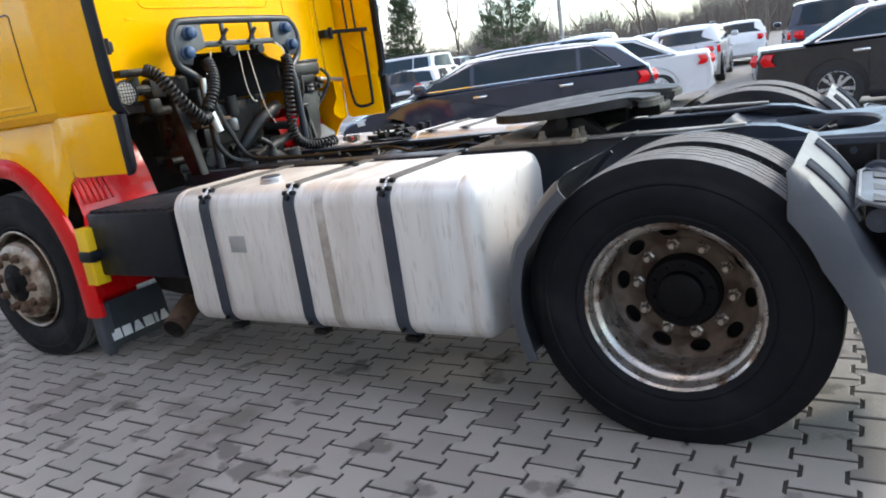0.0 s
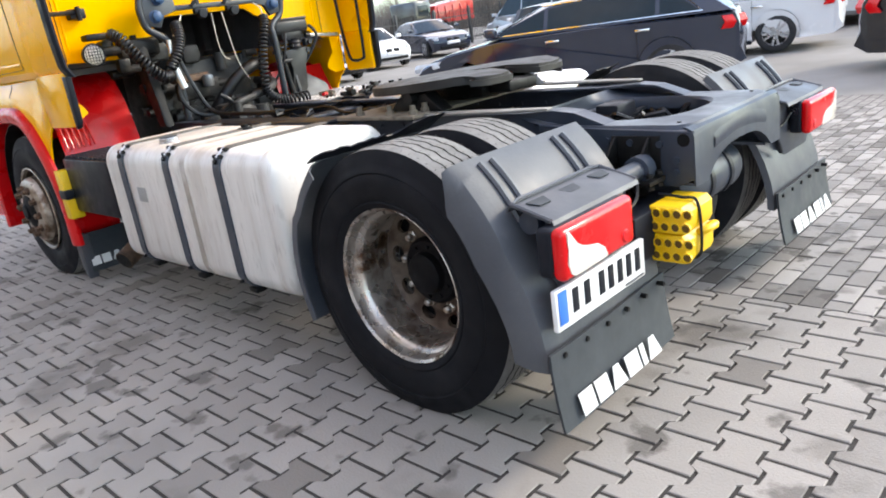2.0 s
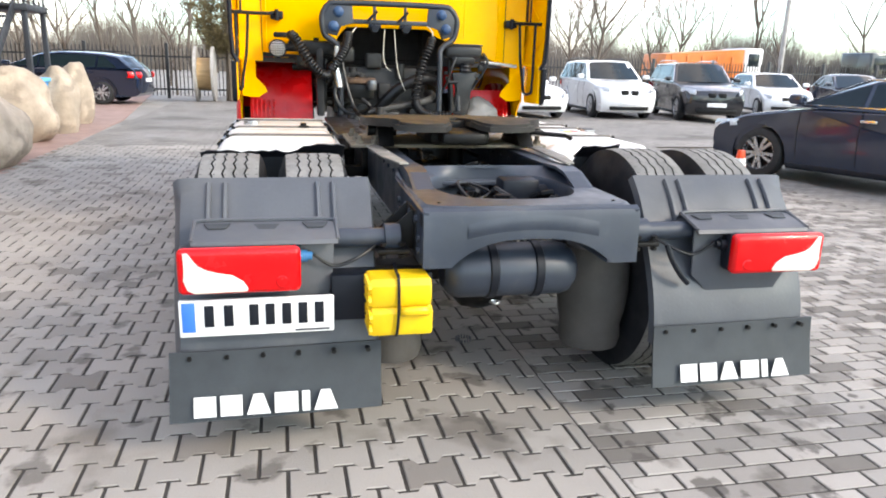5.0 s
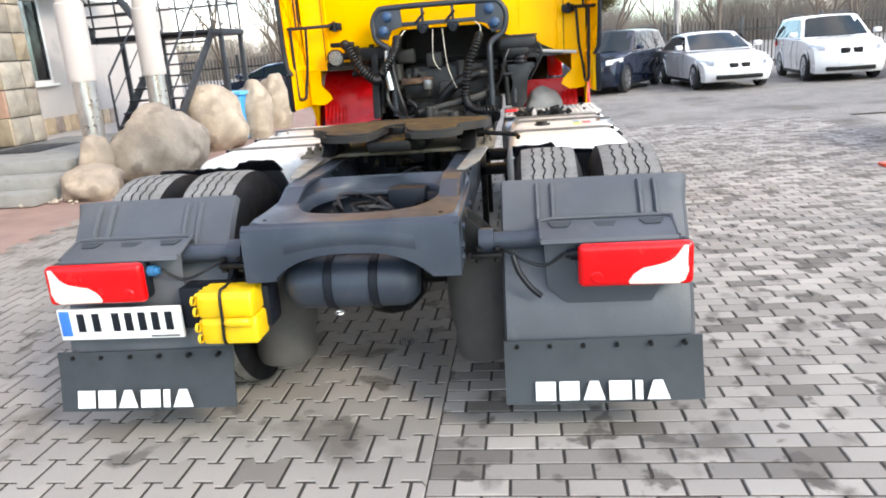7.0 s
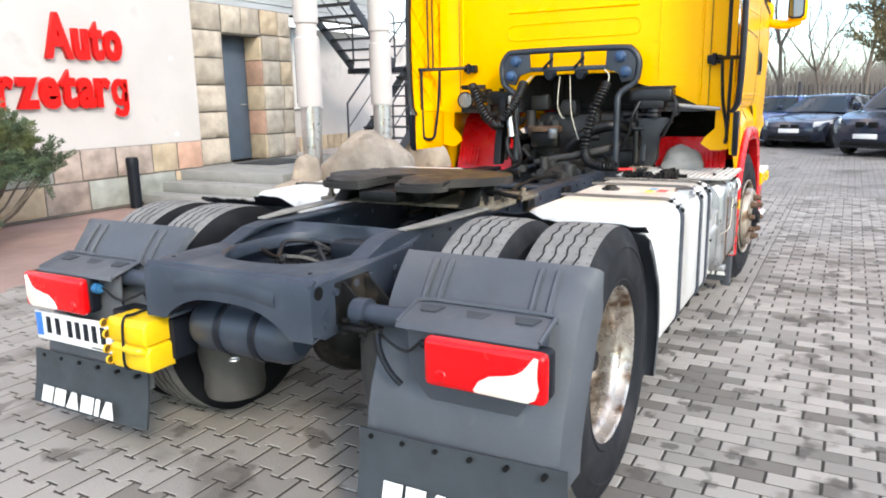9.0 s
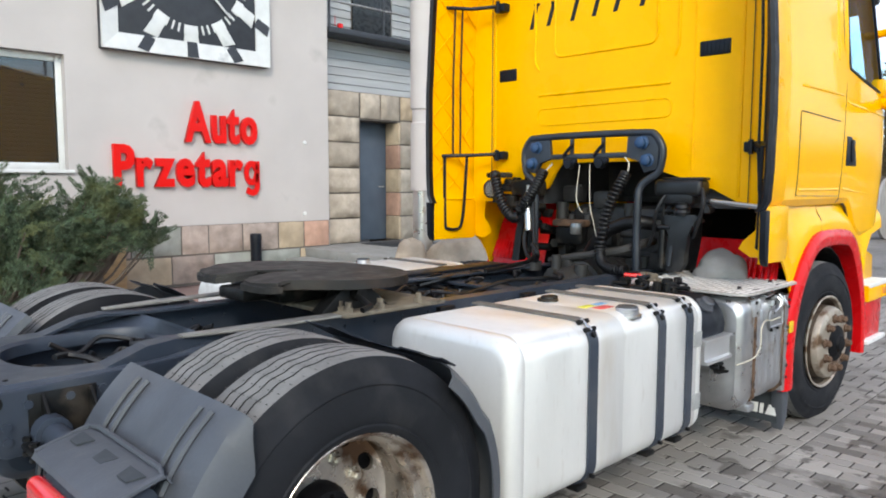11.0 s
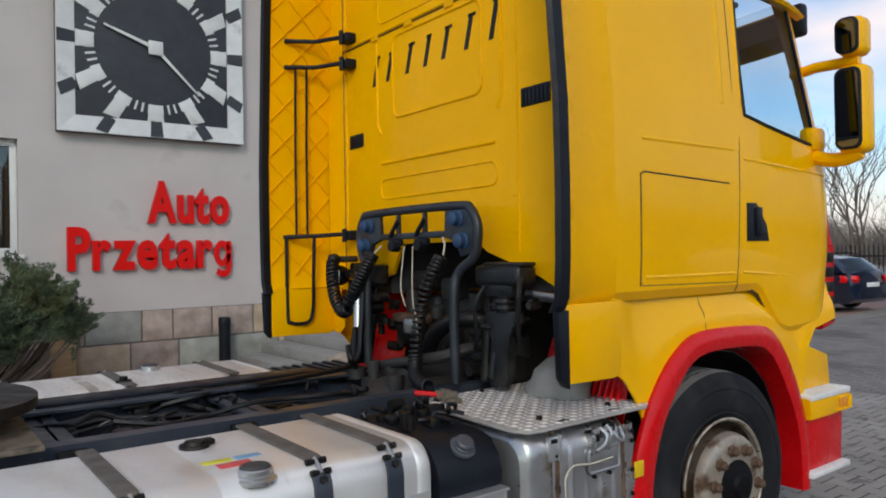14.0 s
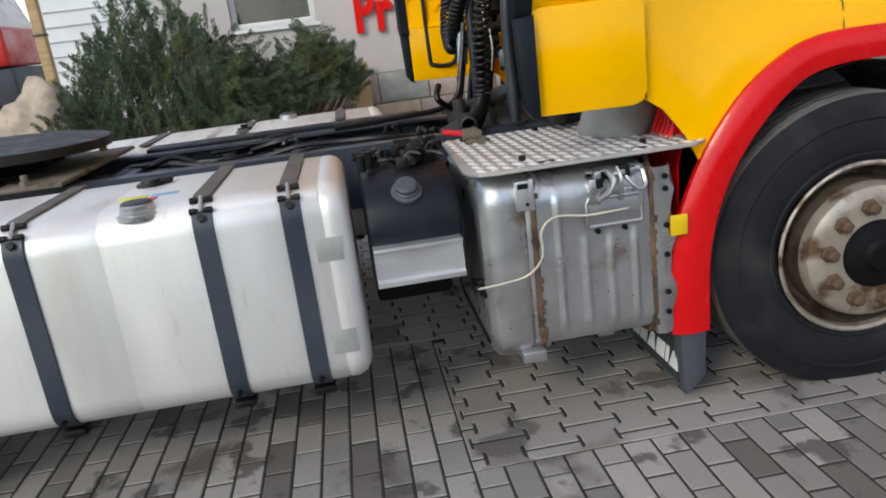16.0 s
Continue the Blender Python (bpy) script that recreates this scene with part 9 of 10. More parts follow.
        for hx in (mid - 0.10, xr + 0.30):
            bm = B()
            box(bm, hx - 0.10, hx + 0.10, s * half(hx, 0.82) - 0.015, s * half(hx, 0.82) + 0.022, belt - 0.16, belt - 0.125, 0.008)
            part("door_handle", bm, CHROME if trim == "chrome" else pm, body)
        bm = B()
        for dx in (mid, xd_b - 0.02, xr + 0.38):
            tube(bm, [(dx, s * (half(dx, z) + 0.0005), z) for z in (0.30, 0.45, 0.62, 0.75, belt - 0.03)], 0.004, 4)
        part("door_joint", bm, BLACK, body)
        bm = B()
        box(bm, xr + ra, xf - ra, s * half(0, 0.2) - 0.02, s * half(0, 0.2) + 0.015, 0.17, 0.25, 0.02)
        part("sill", bm, TRIM, body)
        # lamps
        bm = B()
        xh = L / 2 - 0.16
        rows = []
        for i in range(5):
            f = i / 4
            x = xh - 0.42 * f
            y = W / 2 * (0.66 + 0.30 * f ** 0.6)
            zc = k["nose"] - 0.05 + 0.055 * f
            bulge = 0.09 * (1 - f) + 0.02
            rows.append([(x + bulge, s * y, zc - 0.065 + 0.02 * f), (x + bulge + 0.015, s * y, zc), (x + bulge - 0.03, s * y, zc + 0.065 - 0.02 * f)])
        grid(bm, rows, 0.02)
        part("headlamp", bm, HEADLAMP, body)
        bm = B()
        rows = []
        for i in range(5):
            f = i / 4
            x = x0 + 0.025 + 0.40 * max(0, f - 0.45)
            y = W / 2 * (0.56 + 0.36 * min(1, f * 1.2))
            rows.append([(x + 0.02 + 0.09 * (f > 0.3), s * (y + 0.012), k["tail"] - 0.26), (x - 0.012 + 0.07 * (f > 0.3), s * (y + 0.014), k["tail"] - 0.18), (x + 0.03 + 0.07 * (f > 0.3), s * (y + 0.006), k["tail"] - 0.09)])
        grid(bm, rows, 0.02)
        part("tail_lamp", bm, LENS_RED, body)
        if kind in ("suv", "wagon", "van"):
            bm = B()
            xs = np.linspace(rtop[0] + 0.15, ftop[0] - 0.15, 7)
            tube(bm, [(x, s * W * 0.33, H - 0.045 + (0.03 if 0 < i < 6 else 0)) for i, x in enumerate(xs)], 0.014, 6)
            part("roof_rail", bm, CHROME if trim == "chrome" else TRIM, body)

    def screen(p, q, f0, f1, sign, name):
        b_ = B()
        rows = []
        for f in (f0, (f0 + f1) / 2, f1):
            x, z = along(p, q, f)
            zc = z
            rows.append([(x - sign * 0.10 * (j / 4) ** 2 + sign * 0.012, gy(zc) * 0.90 * j / 4, zc - 0.030 * (j / 4) ** 2 * (f > 0.5) + 0.004) for j in range(-4, 5)])
        grid(b_, rows, 0.006)
        part(name, b_, CAR_GLASS, body)
    screen(front, ftop, 0.05, 0.92, 1, "windscreen")
    screen(rear, rtop, 0.12, 0.90, -1, "rear_window")
    # nose: grille, intake, plates
    bm = B()
    gx = L / 2 - 0.045
    for s in (-1, 1):
        box(bm, gx - 0.05, gx + 0.025, s * 0.14 - 0.11, s * 0.14 + 0.11, k["nose"] - 0.20, k["nose"] - 0.06, 0.03, 2)
    part("grille", bm, BLACK, body)
    bm = B()
    box(bm, L / 2 - 0.10, L / 2 + 0.004, -0.55, 0.55, 0.26, 0.36, 0.02)
    part("air_intake", bm, BLACK, body)
    bm = B()
    box(bm, L / 2 - 0.03, L / 2 + 0.012, -0.26, 0.26, 0.42, 0.53, 0.006)
    part("front_plate", bm, WHITE, body, "blank white number plate")
    bm = B()
    box(bm, x0 - 0.012, x0 + 0.05, -0.26, 0.26, 0.62, 0.73, 0.006)
    part("rear_plate", bm, WHITE, body, "blank white number plate")
    # wheels
    bm = B()
    for cx in (xf, xr):
        for s in (-1, 1):
            rows = []
            for a in range(-20, 201, 20):
                rows.append([(cx + (ra + 0.005) * math.cos(radians(a)), s * y, max(0.2, r + (ra + 0.005) * math.sin(radians(a)))) for y in (W / 2 - 0.06, W / 2 - 0.35)])
            grid(bm, rows)
    part("wheel_well", bm, BLACK, body)
    tyre, rim, disc = CAR_WHEELS[r]
    for cx in (xf, xr):
        for s in (-1, 1):
            w = new("wheel", tyre)
            w.parent = root
            w.matrix_basis = pose(cx, s * (W / 2 - 0.035), r, 0, 0, 0 if s > 0 else 180)
            for nm, me in (("rim", rim), ("brake_disc", disc)):
                o = new(nm, me)
                o.parent = w
    return root


car("wagon", "graphite", "dark graphite estate car with chrome window trim, parked askew", (-4.40, 6.98, 0), 204, "cars in the yard", trim="chrome")
car("sedan", "black", "black saloon car seen from its tail", (1.68, 8.62, 0), 2, "cars in the yard", trim="chrome")
car("sedan", "white", "white saloon car behind the dark estate", (-4.30, 11.3, 0), 196, "cars in the yard", trim="chrome")
car("sedan", "white", "white saloon car facing the yard by the fence", (-17.6, 5.75, 0), 4, "cars by the fence")
car("suv", "white", "small white off-roader facing the yard by the fence", (-17.8, 8.85, 0), -6, "cars by the fence")
car("suv", "navy", "dark blue people carrier facing the yard by the fence", (-18.2, 3.30, 0), -27, "cars by the fence")
car("sedan", "navy", "dark blue saloon car behind the people carrier", (-20.9, 1.37, 0), -20, "cars by the fence")
car("hatch", "blue", "small blue hatchback by the fence", (-21.2, 0.15, 0), -6, "cars by the fence")
car("suv", "black", "black off-roader facing the yard", (-17.0, 11.4, 0), -14, "cars by the fence", trim="chrome")
car("hatch", "white", "white sporty hatchback facing the yard", (-18.6, 15.2, 0), -16, "cars by the fence")
car("sedan", "navy", "dark blue saloon car further back", (-19.5, 19.2, 0), -22, "cars by the fence")
car("hatch", "white", "white hatchback seen from its tail", (-12.5, 17.6, 0), 170, "cars in the yard")
car("wagon", "navy", "dark blue estate car by the fence beyond the boulders", (-20.1, -7.1, 0), -97, "cars by the fence")
car("van", "silver", "silver van further back in the yard", (-16.2, 22.5, 0), 175, "cars in the yard")
random.seed(77)
FAR = ["white", "graphite", "silver", "white", "navy", "black", "white", "red", "silver", "white"]
for i in range(16):
    x_, y_ = 2.5 - 3.0 * (i % 8) + random.uniform(-0.3, 0.3), 17.0 + 7.0 * (i // 8) + random.uniform(-0.4, 0.4)
    if x_ < -14 and y_ < 24:
        continue
    car(random.choice(["sedan", "suv", "wagon", "hatch"]), FAR[i % 10], "parked car in a far row of the yard", (x_, y_ + 0.5 * x_ * -0.25, 0), 100 + random.uniform(-5, 5), "far rows of cars")

# traffic cone
cone = thing("traffic_cone", "orange and white striped traffic cone on the paving", "cone", (-4.3, 4.48, 0))
bm = B()
box(bm, -0.16, 0.16, -0.16, 0.16, 0.0, 0.035, 0.012)
CONE_RED = mat("cone_orange", (0.72, 0.07, 0.015), 0.45, var=0.08, bump=0.01)
part("base", bm, CONE_RED, cone)
for i in range(5):
    bm = B()
    za, zb = 0.03 + 0.094 * i, 0.03 + 0.094 * (i + 1)
    ra_, rb_ = 0.115 - 0.16 * (za - 0.03), 0.115 - 0.16 * (zb - 0.03)
    lathe(bm, [(ra_, za), (rb_, zb)] + ([(0.0, zb)] if i == 4 else []), 20, (0, 0, 0), "z")
    part("band", bm, CONE_RED if i % 2 == 0 else LETTER, cone)


# lorries standing far behind the fence
def far_lorry(paint, cab_paint, label, at, bed, cab_y):
    """Lorry along y: bed from bed[0] to bed[1], cab in the stretch cab_y."""
    root = thing("lorry", label, "lorry", at)
    b_ = B()
    prism(b_, [(bed[0], 1.05), (bed[1], 1.05), (bed[1], 2.50), (bed[1] - 0.5, 2.46), (bed[0] + 0.2, 2.16)], "x", -1.2, 1.2, 0.03)
    body_ = part("loading_bed", b_, paint, root)
    for i in range(5):
        b_ = B()
        y = bed[0] + (bed[1] - bed[0]) * (i + 0.6) / 5.4
        box(b_, 1.19, 1.26, y - 0.05, y + 0.05, 1.06, 2.10, 0.01)
        part("bed_rib", b_, paint, body_)
    b_ = B()
    box(b_, -1.15, 1.15, cab_y[0], cab_y[1], 0.55, 2.58, 0.12, 3)
    cab_ = part("cab", b_, cab_paint, root)
    b_ = B()
    box(b_, 1.14, 1.165, cab_y[0] + 0.25, cab_y[1] - 0.25, 1.65, 2.3, 0.01)
    part("side_window", b_, CAR_GLASS, cab_)
    b_ = B()
    box(b_, -0.45, 0.45, bed[0] + 0.2, cab_y[1] - 0.3, 0.75, 1.05, 0.02)
    part("chassis", b_, BLACK, root)
    for y in (bed[0] + 0.9, bed[0] + 2.1, (cab_y[0] + cab_y[1]) / 2):
        for x in (-1.0, 1.0):
            b_ = B()
            lathe(b_, [(0.0, -0.10), (0.26, -0.10), (0.30, -0.13), (0.47, -0.13), (0.50, -0.09), (0.50, 0.09), (0.47, 0.13), (0.30, 0.13), (0.26, 0.10), (0.0, 0.10)], 24, (0, 0, 0), "x")
            o = part("wheel", b_, CAR_RUBBER, root)
            o.matrix_basis = pose(x, y, 0.50)
    return root


far_lorry(mat("tipper_orange", (0.62, 0.16, 0.02), 0.45, var=0.12, scale=2, fine=30, bump=0.03), PAINTS["white"], "orange tipper lorry with a white cab behind the fence", (-33.0, 18.4, 0), (0.0, 4.7), (4.75, 5.9))
far_lorry(PAINTS["red"], PAINTS["black"], "red lorry with a dark cab behind the fence", (-33.0, 31.0, 0), (1.6, 5.6), (0.0, 1.5))

# ---- fence, posts, trees ----
FENCE = mat("fence_paint", (0.018, 0.019, 0.021), 0.5, var=0.2, scale=5, bump=0.03)
BARK = mat("bark", (0.12, 0.095, 0.075), 0.9, var=0.3, scale=6, fine=40, bump=0.4, stretch=(1, 1, 0.3))
NEEDLE = mat("needles", (0.050, 0.075, 0.030), 0.75, var=0.3, scale=2.0, fine=30, bump=0.0, island=0.45)
NEEDLE_DARK = mat("juniper", (0.080, 0.120, 0.066), 0.75, var=0.5, scale=1.6, fine=20, bump=0.0, island=0.55, dirt=(0.14, 0.15, 0.05), dirt_at=0.50, dirt_scale=2.2, edge=0.2)
THUJA = mat("thuja", (0.16, 0.125, 0.058), 0.8, var=0.4, scale=1.5, fine=20, bump=0.0, island=0.45)

FX = -22.6
fence = thing("fence", "black steel picket fence along the yard", "fence", (FX, 0, 0))
bm = B()
for k_ in range(330):
    y_ = -12.0 + 0.125 * k_
    box(bm, -0.012, 0.012, y_ - 0.014, y_ + 0.014, 0.10, 1.62)
    v_ = [bm.verts.new((dx, y_ + dy, 1.62)) for dx, dy in ((-0.012, -0.014), (0.012, -0.014), (0.012, 0.014), (-0.012, 0.014))]
    t_ = bm.verts.new((0, y_, 1.72))
    for i in range(4):
        bm.faces.new((v_[i], v_[(i + 1) % 4], t_))
tagged(part("picket", bm, FENCE, fence), kind="stuff")
for z_ in (0.30, 1.35):
    bm = B()
    box(bm, -0.02, 0.02, -12.0, 29.2, z_ - 0.025, z_ + 0.025)
    part("rail", bm, FENCE, fence)
for k_ in range(17):
    bm = B()
    y_ = -12.0 + 2.5 * k_
    box(bm, -0.05, 0.05, y_ - 0.05, y_ + 0.05, 0.0, 1.78, 0.008)
    part("post", bm, FENCE, fence)


def pole(x, y, h, r, label):
    b_ = B()
    tube(b_, [(x, y, -0.1), (x, y, h)], r, 12, taper=0.7)
    return solid("utility_pole", b_, OLDWOOD, label, "pole", "", "poles")


pole(-24.0, -2.38, 8.4, 0.10, "tall bare grey pole behind the fence")
pole(-24.5, 6.3, 9.0, 0.13, "tall bare grey pole behind the fence")
pole(-30.0, 24.0, 10.0, 0.13, "tall bare grey pole far behind")
pole(-14.0, 36.0, 10.0, 0.13, "tall bare grey pole far behind")

# cable drum lying on its side
drum = thing("cable_drum", "wooden cable drum standing on its rims by the fence", "cable drum", (-21.4, -3.2, 0.85))
for y_ in (-0.30, 0.22):
    bm = B()
    lathe(bm, [(0.0, 0.0), (0.85, 0.0), (0.85, 0.08), (0.0, 0.08)], 40, (0, y_, 0))
    part("flange", bm, OLDWOOD, drum, "grey weathered wooden flange")
bm = B()
lathe(bm, [(0.50, -0.22), (0.50, 0.22)], 36)
part("core", bm, WOOD, drum, "pale tan drum core")


def bare_tree(seed, height, spread=0.55, thick=0.09):
    """Forked bare tree; returns a mesh of trunk and limbs."""
    rnd = random.Random(seed)
    b_ = B()

    def limb(p, d, length, r, depth):
        pts, q, dd = [p], p.copy(), d.copy()
        n = 4 if depth < 3 else 3
        for i in range(n):
            dd = (dd + Vector((rnd.uniform(-1, 1), rnd.uniform(-1, 1), rnd.uniform(-0.4, 0.7))) * 0.16).normalized()
            q = q + dd * length / n
            pts.append(q.copy())
        tube(b_, pts, r, 7 if depth < 2 else 4 if depth < 4 else 3, taper=0.55)
        if depth >= 5 or r < 0.004:
            return
        for i in range(rnd.randint(2, 3) if depth else 4):
            a = rnd.uniform(0, 6.283)
            out = Vector((math.cos(a), math.sin(a), rnd.uniform(0.2, 0.9)))
            at = pts[-1] if i < 2 else pts[rnd.randint(1, n - 1)] if depth else pts[rnd.randint(2, n)]
            limb(at, (dd * 0.8 + out * spread).normalized(), length * rnd.uniform(0.55, 0.78), r * 0.56, depth + 1)
    limb(Vector((0, 0, -0.1)), Vector((0, 0, 1)), height * 0.36, thick, 0)
    return finish(b_, "bare_tree", BARK, 60)


TREES = [bare_tree(3, 7.5), bare_tree(8, 9.0, 0.5, 0.11), bare_tree(15, 6.0, 0.7, 0.08)]


def plant_bare(i, x, y, s, turn):
    o = new("bare_tree", TREES[i])
    o.matrix_world = pose(x, y, 0, 0, 0, turn) @ Matrix.Diagonal((s, s, s, 1))
    return tagged(o, "leafless tree with fine branching limbs behind the fence", "tree", "bare trees")


random.seed(21)
for i, (x_, y_, s_) in enumerate(((-25.5, -4.6, 0.62), (-27.0, -0.4, 1.0), (-28.5, 0.9, 1.1), (-25.0, -8.0, 0.8), (-26.5, 12.5, 0.9), (-30.0, 17.0, 1.0), (-33.0, 5.0, 1.1), (-31.0, 9.5, 1.0),
                                 (-34.0, -6.0, 1.0), (-36.0, -12.0, 1.1), (-24.5, -11.0, 0.8))):
    plant_bare(i % 3, x_, y_, s_, random.uniform(0, 360))

# far woods: a belt of bare trees all along the back
for k_ in range(70):
    a = radians(random.uniform(88, 200))
    d = random.uniform(46, 75)
    plant_bare(random.randint(0, 2), d * math.cos(a), d * math.sin(a), random.uniform(0.9, 1.5), random.uniform(0, 360))


def hedge_bank():
    """Low brushwood behind everything: thousands of thin upright twigs."""
    rnd = random.Random(5)
    verts, faces = [], []
    for _ in range(42000):
        a = radians(rnd.uniform(82, 208))
        d = rnd.uniform(70, 95)
        x, y, h = d * math.cos(a), d * math.sin(a), rnd.uniform(1.5, 4.2) + 2.2 * (0.5 + 0.5 * math.sin(a * 23 + 1.3 * math.sin(a * 61)))
        w = rnd.uniform(0.012, 0.045)
        lean = rnd.gauss(0, 1.3)
        t = Vector((-math.sin(a), math.cos(a), 0))
        i = len(verts)
        verts += [(x + t.x * w, y + t.y * w, 0), (x - t.x * w, y - t.y * w, 0), (x + t.x * lean, y + t.y * lean, h)]
        faces.append((i, i + 1, i + 2))
    me = bpy.data.meshes.new("far_woods")
    me.from_pydata(verts, [], faces)
    # twig colour paler than the bark: distance haze is mixed into it
    me.materials.append(mat("brushwood", (0.17, 0.145, 0.125), 0.95, var=0.3, scale=0.2, bump=0.0, island=0.3))
    return tagged(new("far_woods", me), "grey-brown leafless woods on the skyline", "woods", kind="stuff")


hedge_bank()


def spray_mesh(name, anchors, material, blades, length, width, seed):
    """Tufts of thin pointed blades round the given axes (base, tip, radius)."""
    rnd = random.Random(seed)
    verts, faces = [], []
    for base, tip, rad in anchors:
        ax = tip - base
        d = ax.normalized()
        side = d.orthogonal().normalized()
        up = d.cross(side)
        for _ in range(blades):
            f = rnd.random() ** 0.8
            a = rnd.uniform(0, 6.283)
            out = side * math.cos(a) + up * math.sin(a)
            p = base + ax * f + out * rad * (1 - 0.75 * f) * rnd.uniform(0.2, 1.0)
            way = (d * rnd.uniform(0.5, 1.1) + out * rnd.uniform(0.3, 0.9) + Vector((0, 0, 0.15))).normalized()
            ll = length * rnd.uniform(0.6, 1.3)
            w = way.cross(Vector((rnd.uniform(-1, 1), rnd.uniform(-1, 1), rnd.uniform(-1, 1)))).normalized() * width * rnd.uniform(0.7, 1.2)
            i = len(verts)
            verts += [p - w * 0.4, p + way * ll * 0.5 - w, p + way * ll, p + way * ll * 0.5 + w]
            faces.append((i, i + 1, i + 2, i + 3))
    me = bpy.data.meshes.new(name)
    me.from_pydata([tuple(v) for v in verts], [], faces)
    me.materials.append(material)
    return me


def juniper():
    rnd = random.Random(31)
    root = thing("juniper_bush", "wide dark green juniper bush before the building wall", "bush", (0.0, -6.2, 0))
    axes = []
    limbs = B()
    for k in range(980):
        f = rnd.random()
        x = -2.12 + 3.50 * f
        # taller, darker heart to the one side, long arms to the other
        h = np.interp(x, [-2.2, -1.95, -1.62, -1.15, -0.6, 0.1, 0.7, 1.4], [1.05, 1.30, 1.60, 1.15, 1.75, 2.30, 2.10, 1.05])
        y = rnd.uniform(-0.75, 0.85) * (1.0 if x > -1.0 else 0.5)
        z = rnd.uniform(0.1 if x > -1.2 else 0.35 if x > -1.65 else 0.62, 1.0) ** 0.75 * h * (1 - 0.35 * abs(y) / 0.85)
        out = Vector((rnd.uniform(-0.7, 0.7) - 0.25 * (x < -0.5), 0.25 * y + rnd.uniform(-0.3, 0.5), rnd.uniform(0.5, 1.5) if x > -0.6 else rnd.uniform(-0.05, 0.55))).normalized()
        base = Vector((x, y, z))
        ln = rnd.uniform(0.32, 0.62)
        axes.append((base - out * ln * 0.4, base + out * ln * 0.6, rnd.uniform(0.04, 0.085)))
        if k % 8 == 0:
            tube(limbs, [(x * 0.6, y * 0.3, 0.0), (x * 0.85, y * 0.7, z * 0.5), tuple(base)], 0.02, 5, taper=0.4)
    part("stem", limbs, BARK, root)
    o = new("foliage", spray_mesh("foliage", axes, NEEDLE_DARK, 360, 0.036, 0.0044, 32))
    o.parent = root


juniper()


def conifer(name, at, h, r, material, seed, label, trunk=1.2):
    rnd = random.Random(seed)
    root = thing(name, label, "tree", at)
    bm_ = B()
    tube(bm_, [(0, 0, -0.1), (0.03, 0.02, trunk), (0, 0, h * 0.9)], r * 0.09, 8, taper=0.2)
    if trunk > 1:
        tube(bm_, [(0.22, 0.1, -0.1), (0.15, 0.05, trunk), (0.05, 0, h * 0.6)], r * 0.07, 8, taper=0.2)
    part("trunk", bm_, BARK, root)
    axes = []
    for _ in range(int(420 * h / 6)):
        f = rnd.random() ** 1.2
        z = trunk * 0.9 + (h - trunk) * f
        rr = r * min(1.0, 0.35 + 3.0 * f) * (1 - f) ** 0.6 * rnd.uniform(0.3, 1.05) + 0.05
        a = rnd.uniform(0, 6.283)
        p = Vector((rr * math.cos(a), rr * math.sin(a), z))
        out = Vector((math.cos(a), math.sin(a), rnd.uniform(0.1, 0.9))).normalized()
        axes.append((p - out * 0.3, p + out * 0.35, rnd.uniform(0.10, 0.20)))
    o = new("crown", spray_mesh("crown", axes, material, 60, 0.13, 0.018, seed + 1))
    o.parent = root


conifer("thuja", (-22.0, -2.55, 0), 5.7, 0.98, THUJA, 51, "brown-green thuja with bare double trunk by the fence", 1.7)
conifer("thuja", (-24.5, 3.28, 0), 7.0, 1.7, THUJA, 61, "brown-green conifer with a bare trunk behind the fence", 2.6)
conifer("spruce", (-20.6, 30.3, 0), 5.0, 1.15, NEEDLE, 53, "dark green conifer far behind the cars", 0.4)
conifer("spruce", (-15.6, 33.0, 0), 7.0, 2.0, NEEDLE, 55, "broad dark green conifer far behind the cars", 0.4)

# ---- paving, piece by piece ----
def paver_mat(name, col, dark, island, at, size, stain, odd):
    return mat(name, col, 0.80, var=0.14, scale=1.1, fine=110, bump=0.3, island=island, dirt=dark, dirt_at=at, dirt_scale=size, placed=True, stain=stain, odd=odd)


PAVE_H = paver_mat("paver_grey", (0.285, 0.262, 0.237), (0.155, 0.138, 0.120), 0.12, 0.58, 1.6, ((0.080, 0.070, 0.061), 0.60, 3.6, 0.7), 0.03)
PAVE_B = paver_mat("paver_block", (0.262, 0.243, 0.222), (0.120, 0.107, 0.094), 0.36, 0.56, 3.4, ((0.075, 0.066, 0.058), 0.58, 6.0, 0.8), 0.11)
JOINT = mat("joint_sand", (0.034, 0.030, 0.026), 0.95, var=0.4, scale=8, fine=60, bump=0.2, placed=True)

PX0, PX1, PY0, PY1 = -9.0, 3.8, -4.1, 5.2
SEAM_Y, SEAM_X, SEAM_Y2 = 0.26, -2.199, 1.36
bm = B()
box(bm, PX0, PX1, PY0, PY1, -0.06, -0.0038)
bed = solid("pavement_bed", bm, JOINT, "dark sand bed between the paving blocks", "paving", "structure")
HL, HW, HB = 0.200, 0.165, 0.017       # waved block: along y, along x, bulge


def wave_outline(cx, cy):
    a, b, g = HL / 2 - 0.0068, HW / 2 - 0.0068, HB
    xs = [(-a, b + g), (-a * 0.62, b + g), (-a * 0.38, b - g), (a * 0.38, b - g), (a * 0.62, b + g), (a, b + g), (a, -b - g), (a * 0.62, -b - g), (a * 0.38, -b + g), (-a * 0.38, -b + g), (-a * 0.62, -b - g), (-a, -b - g)]
    return [(cx + v, cy + u) for u, v in xs]


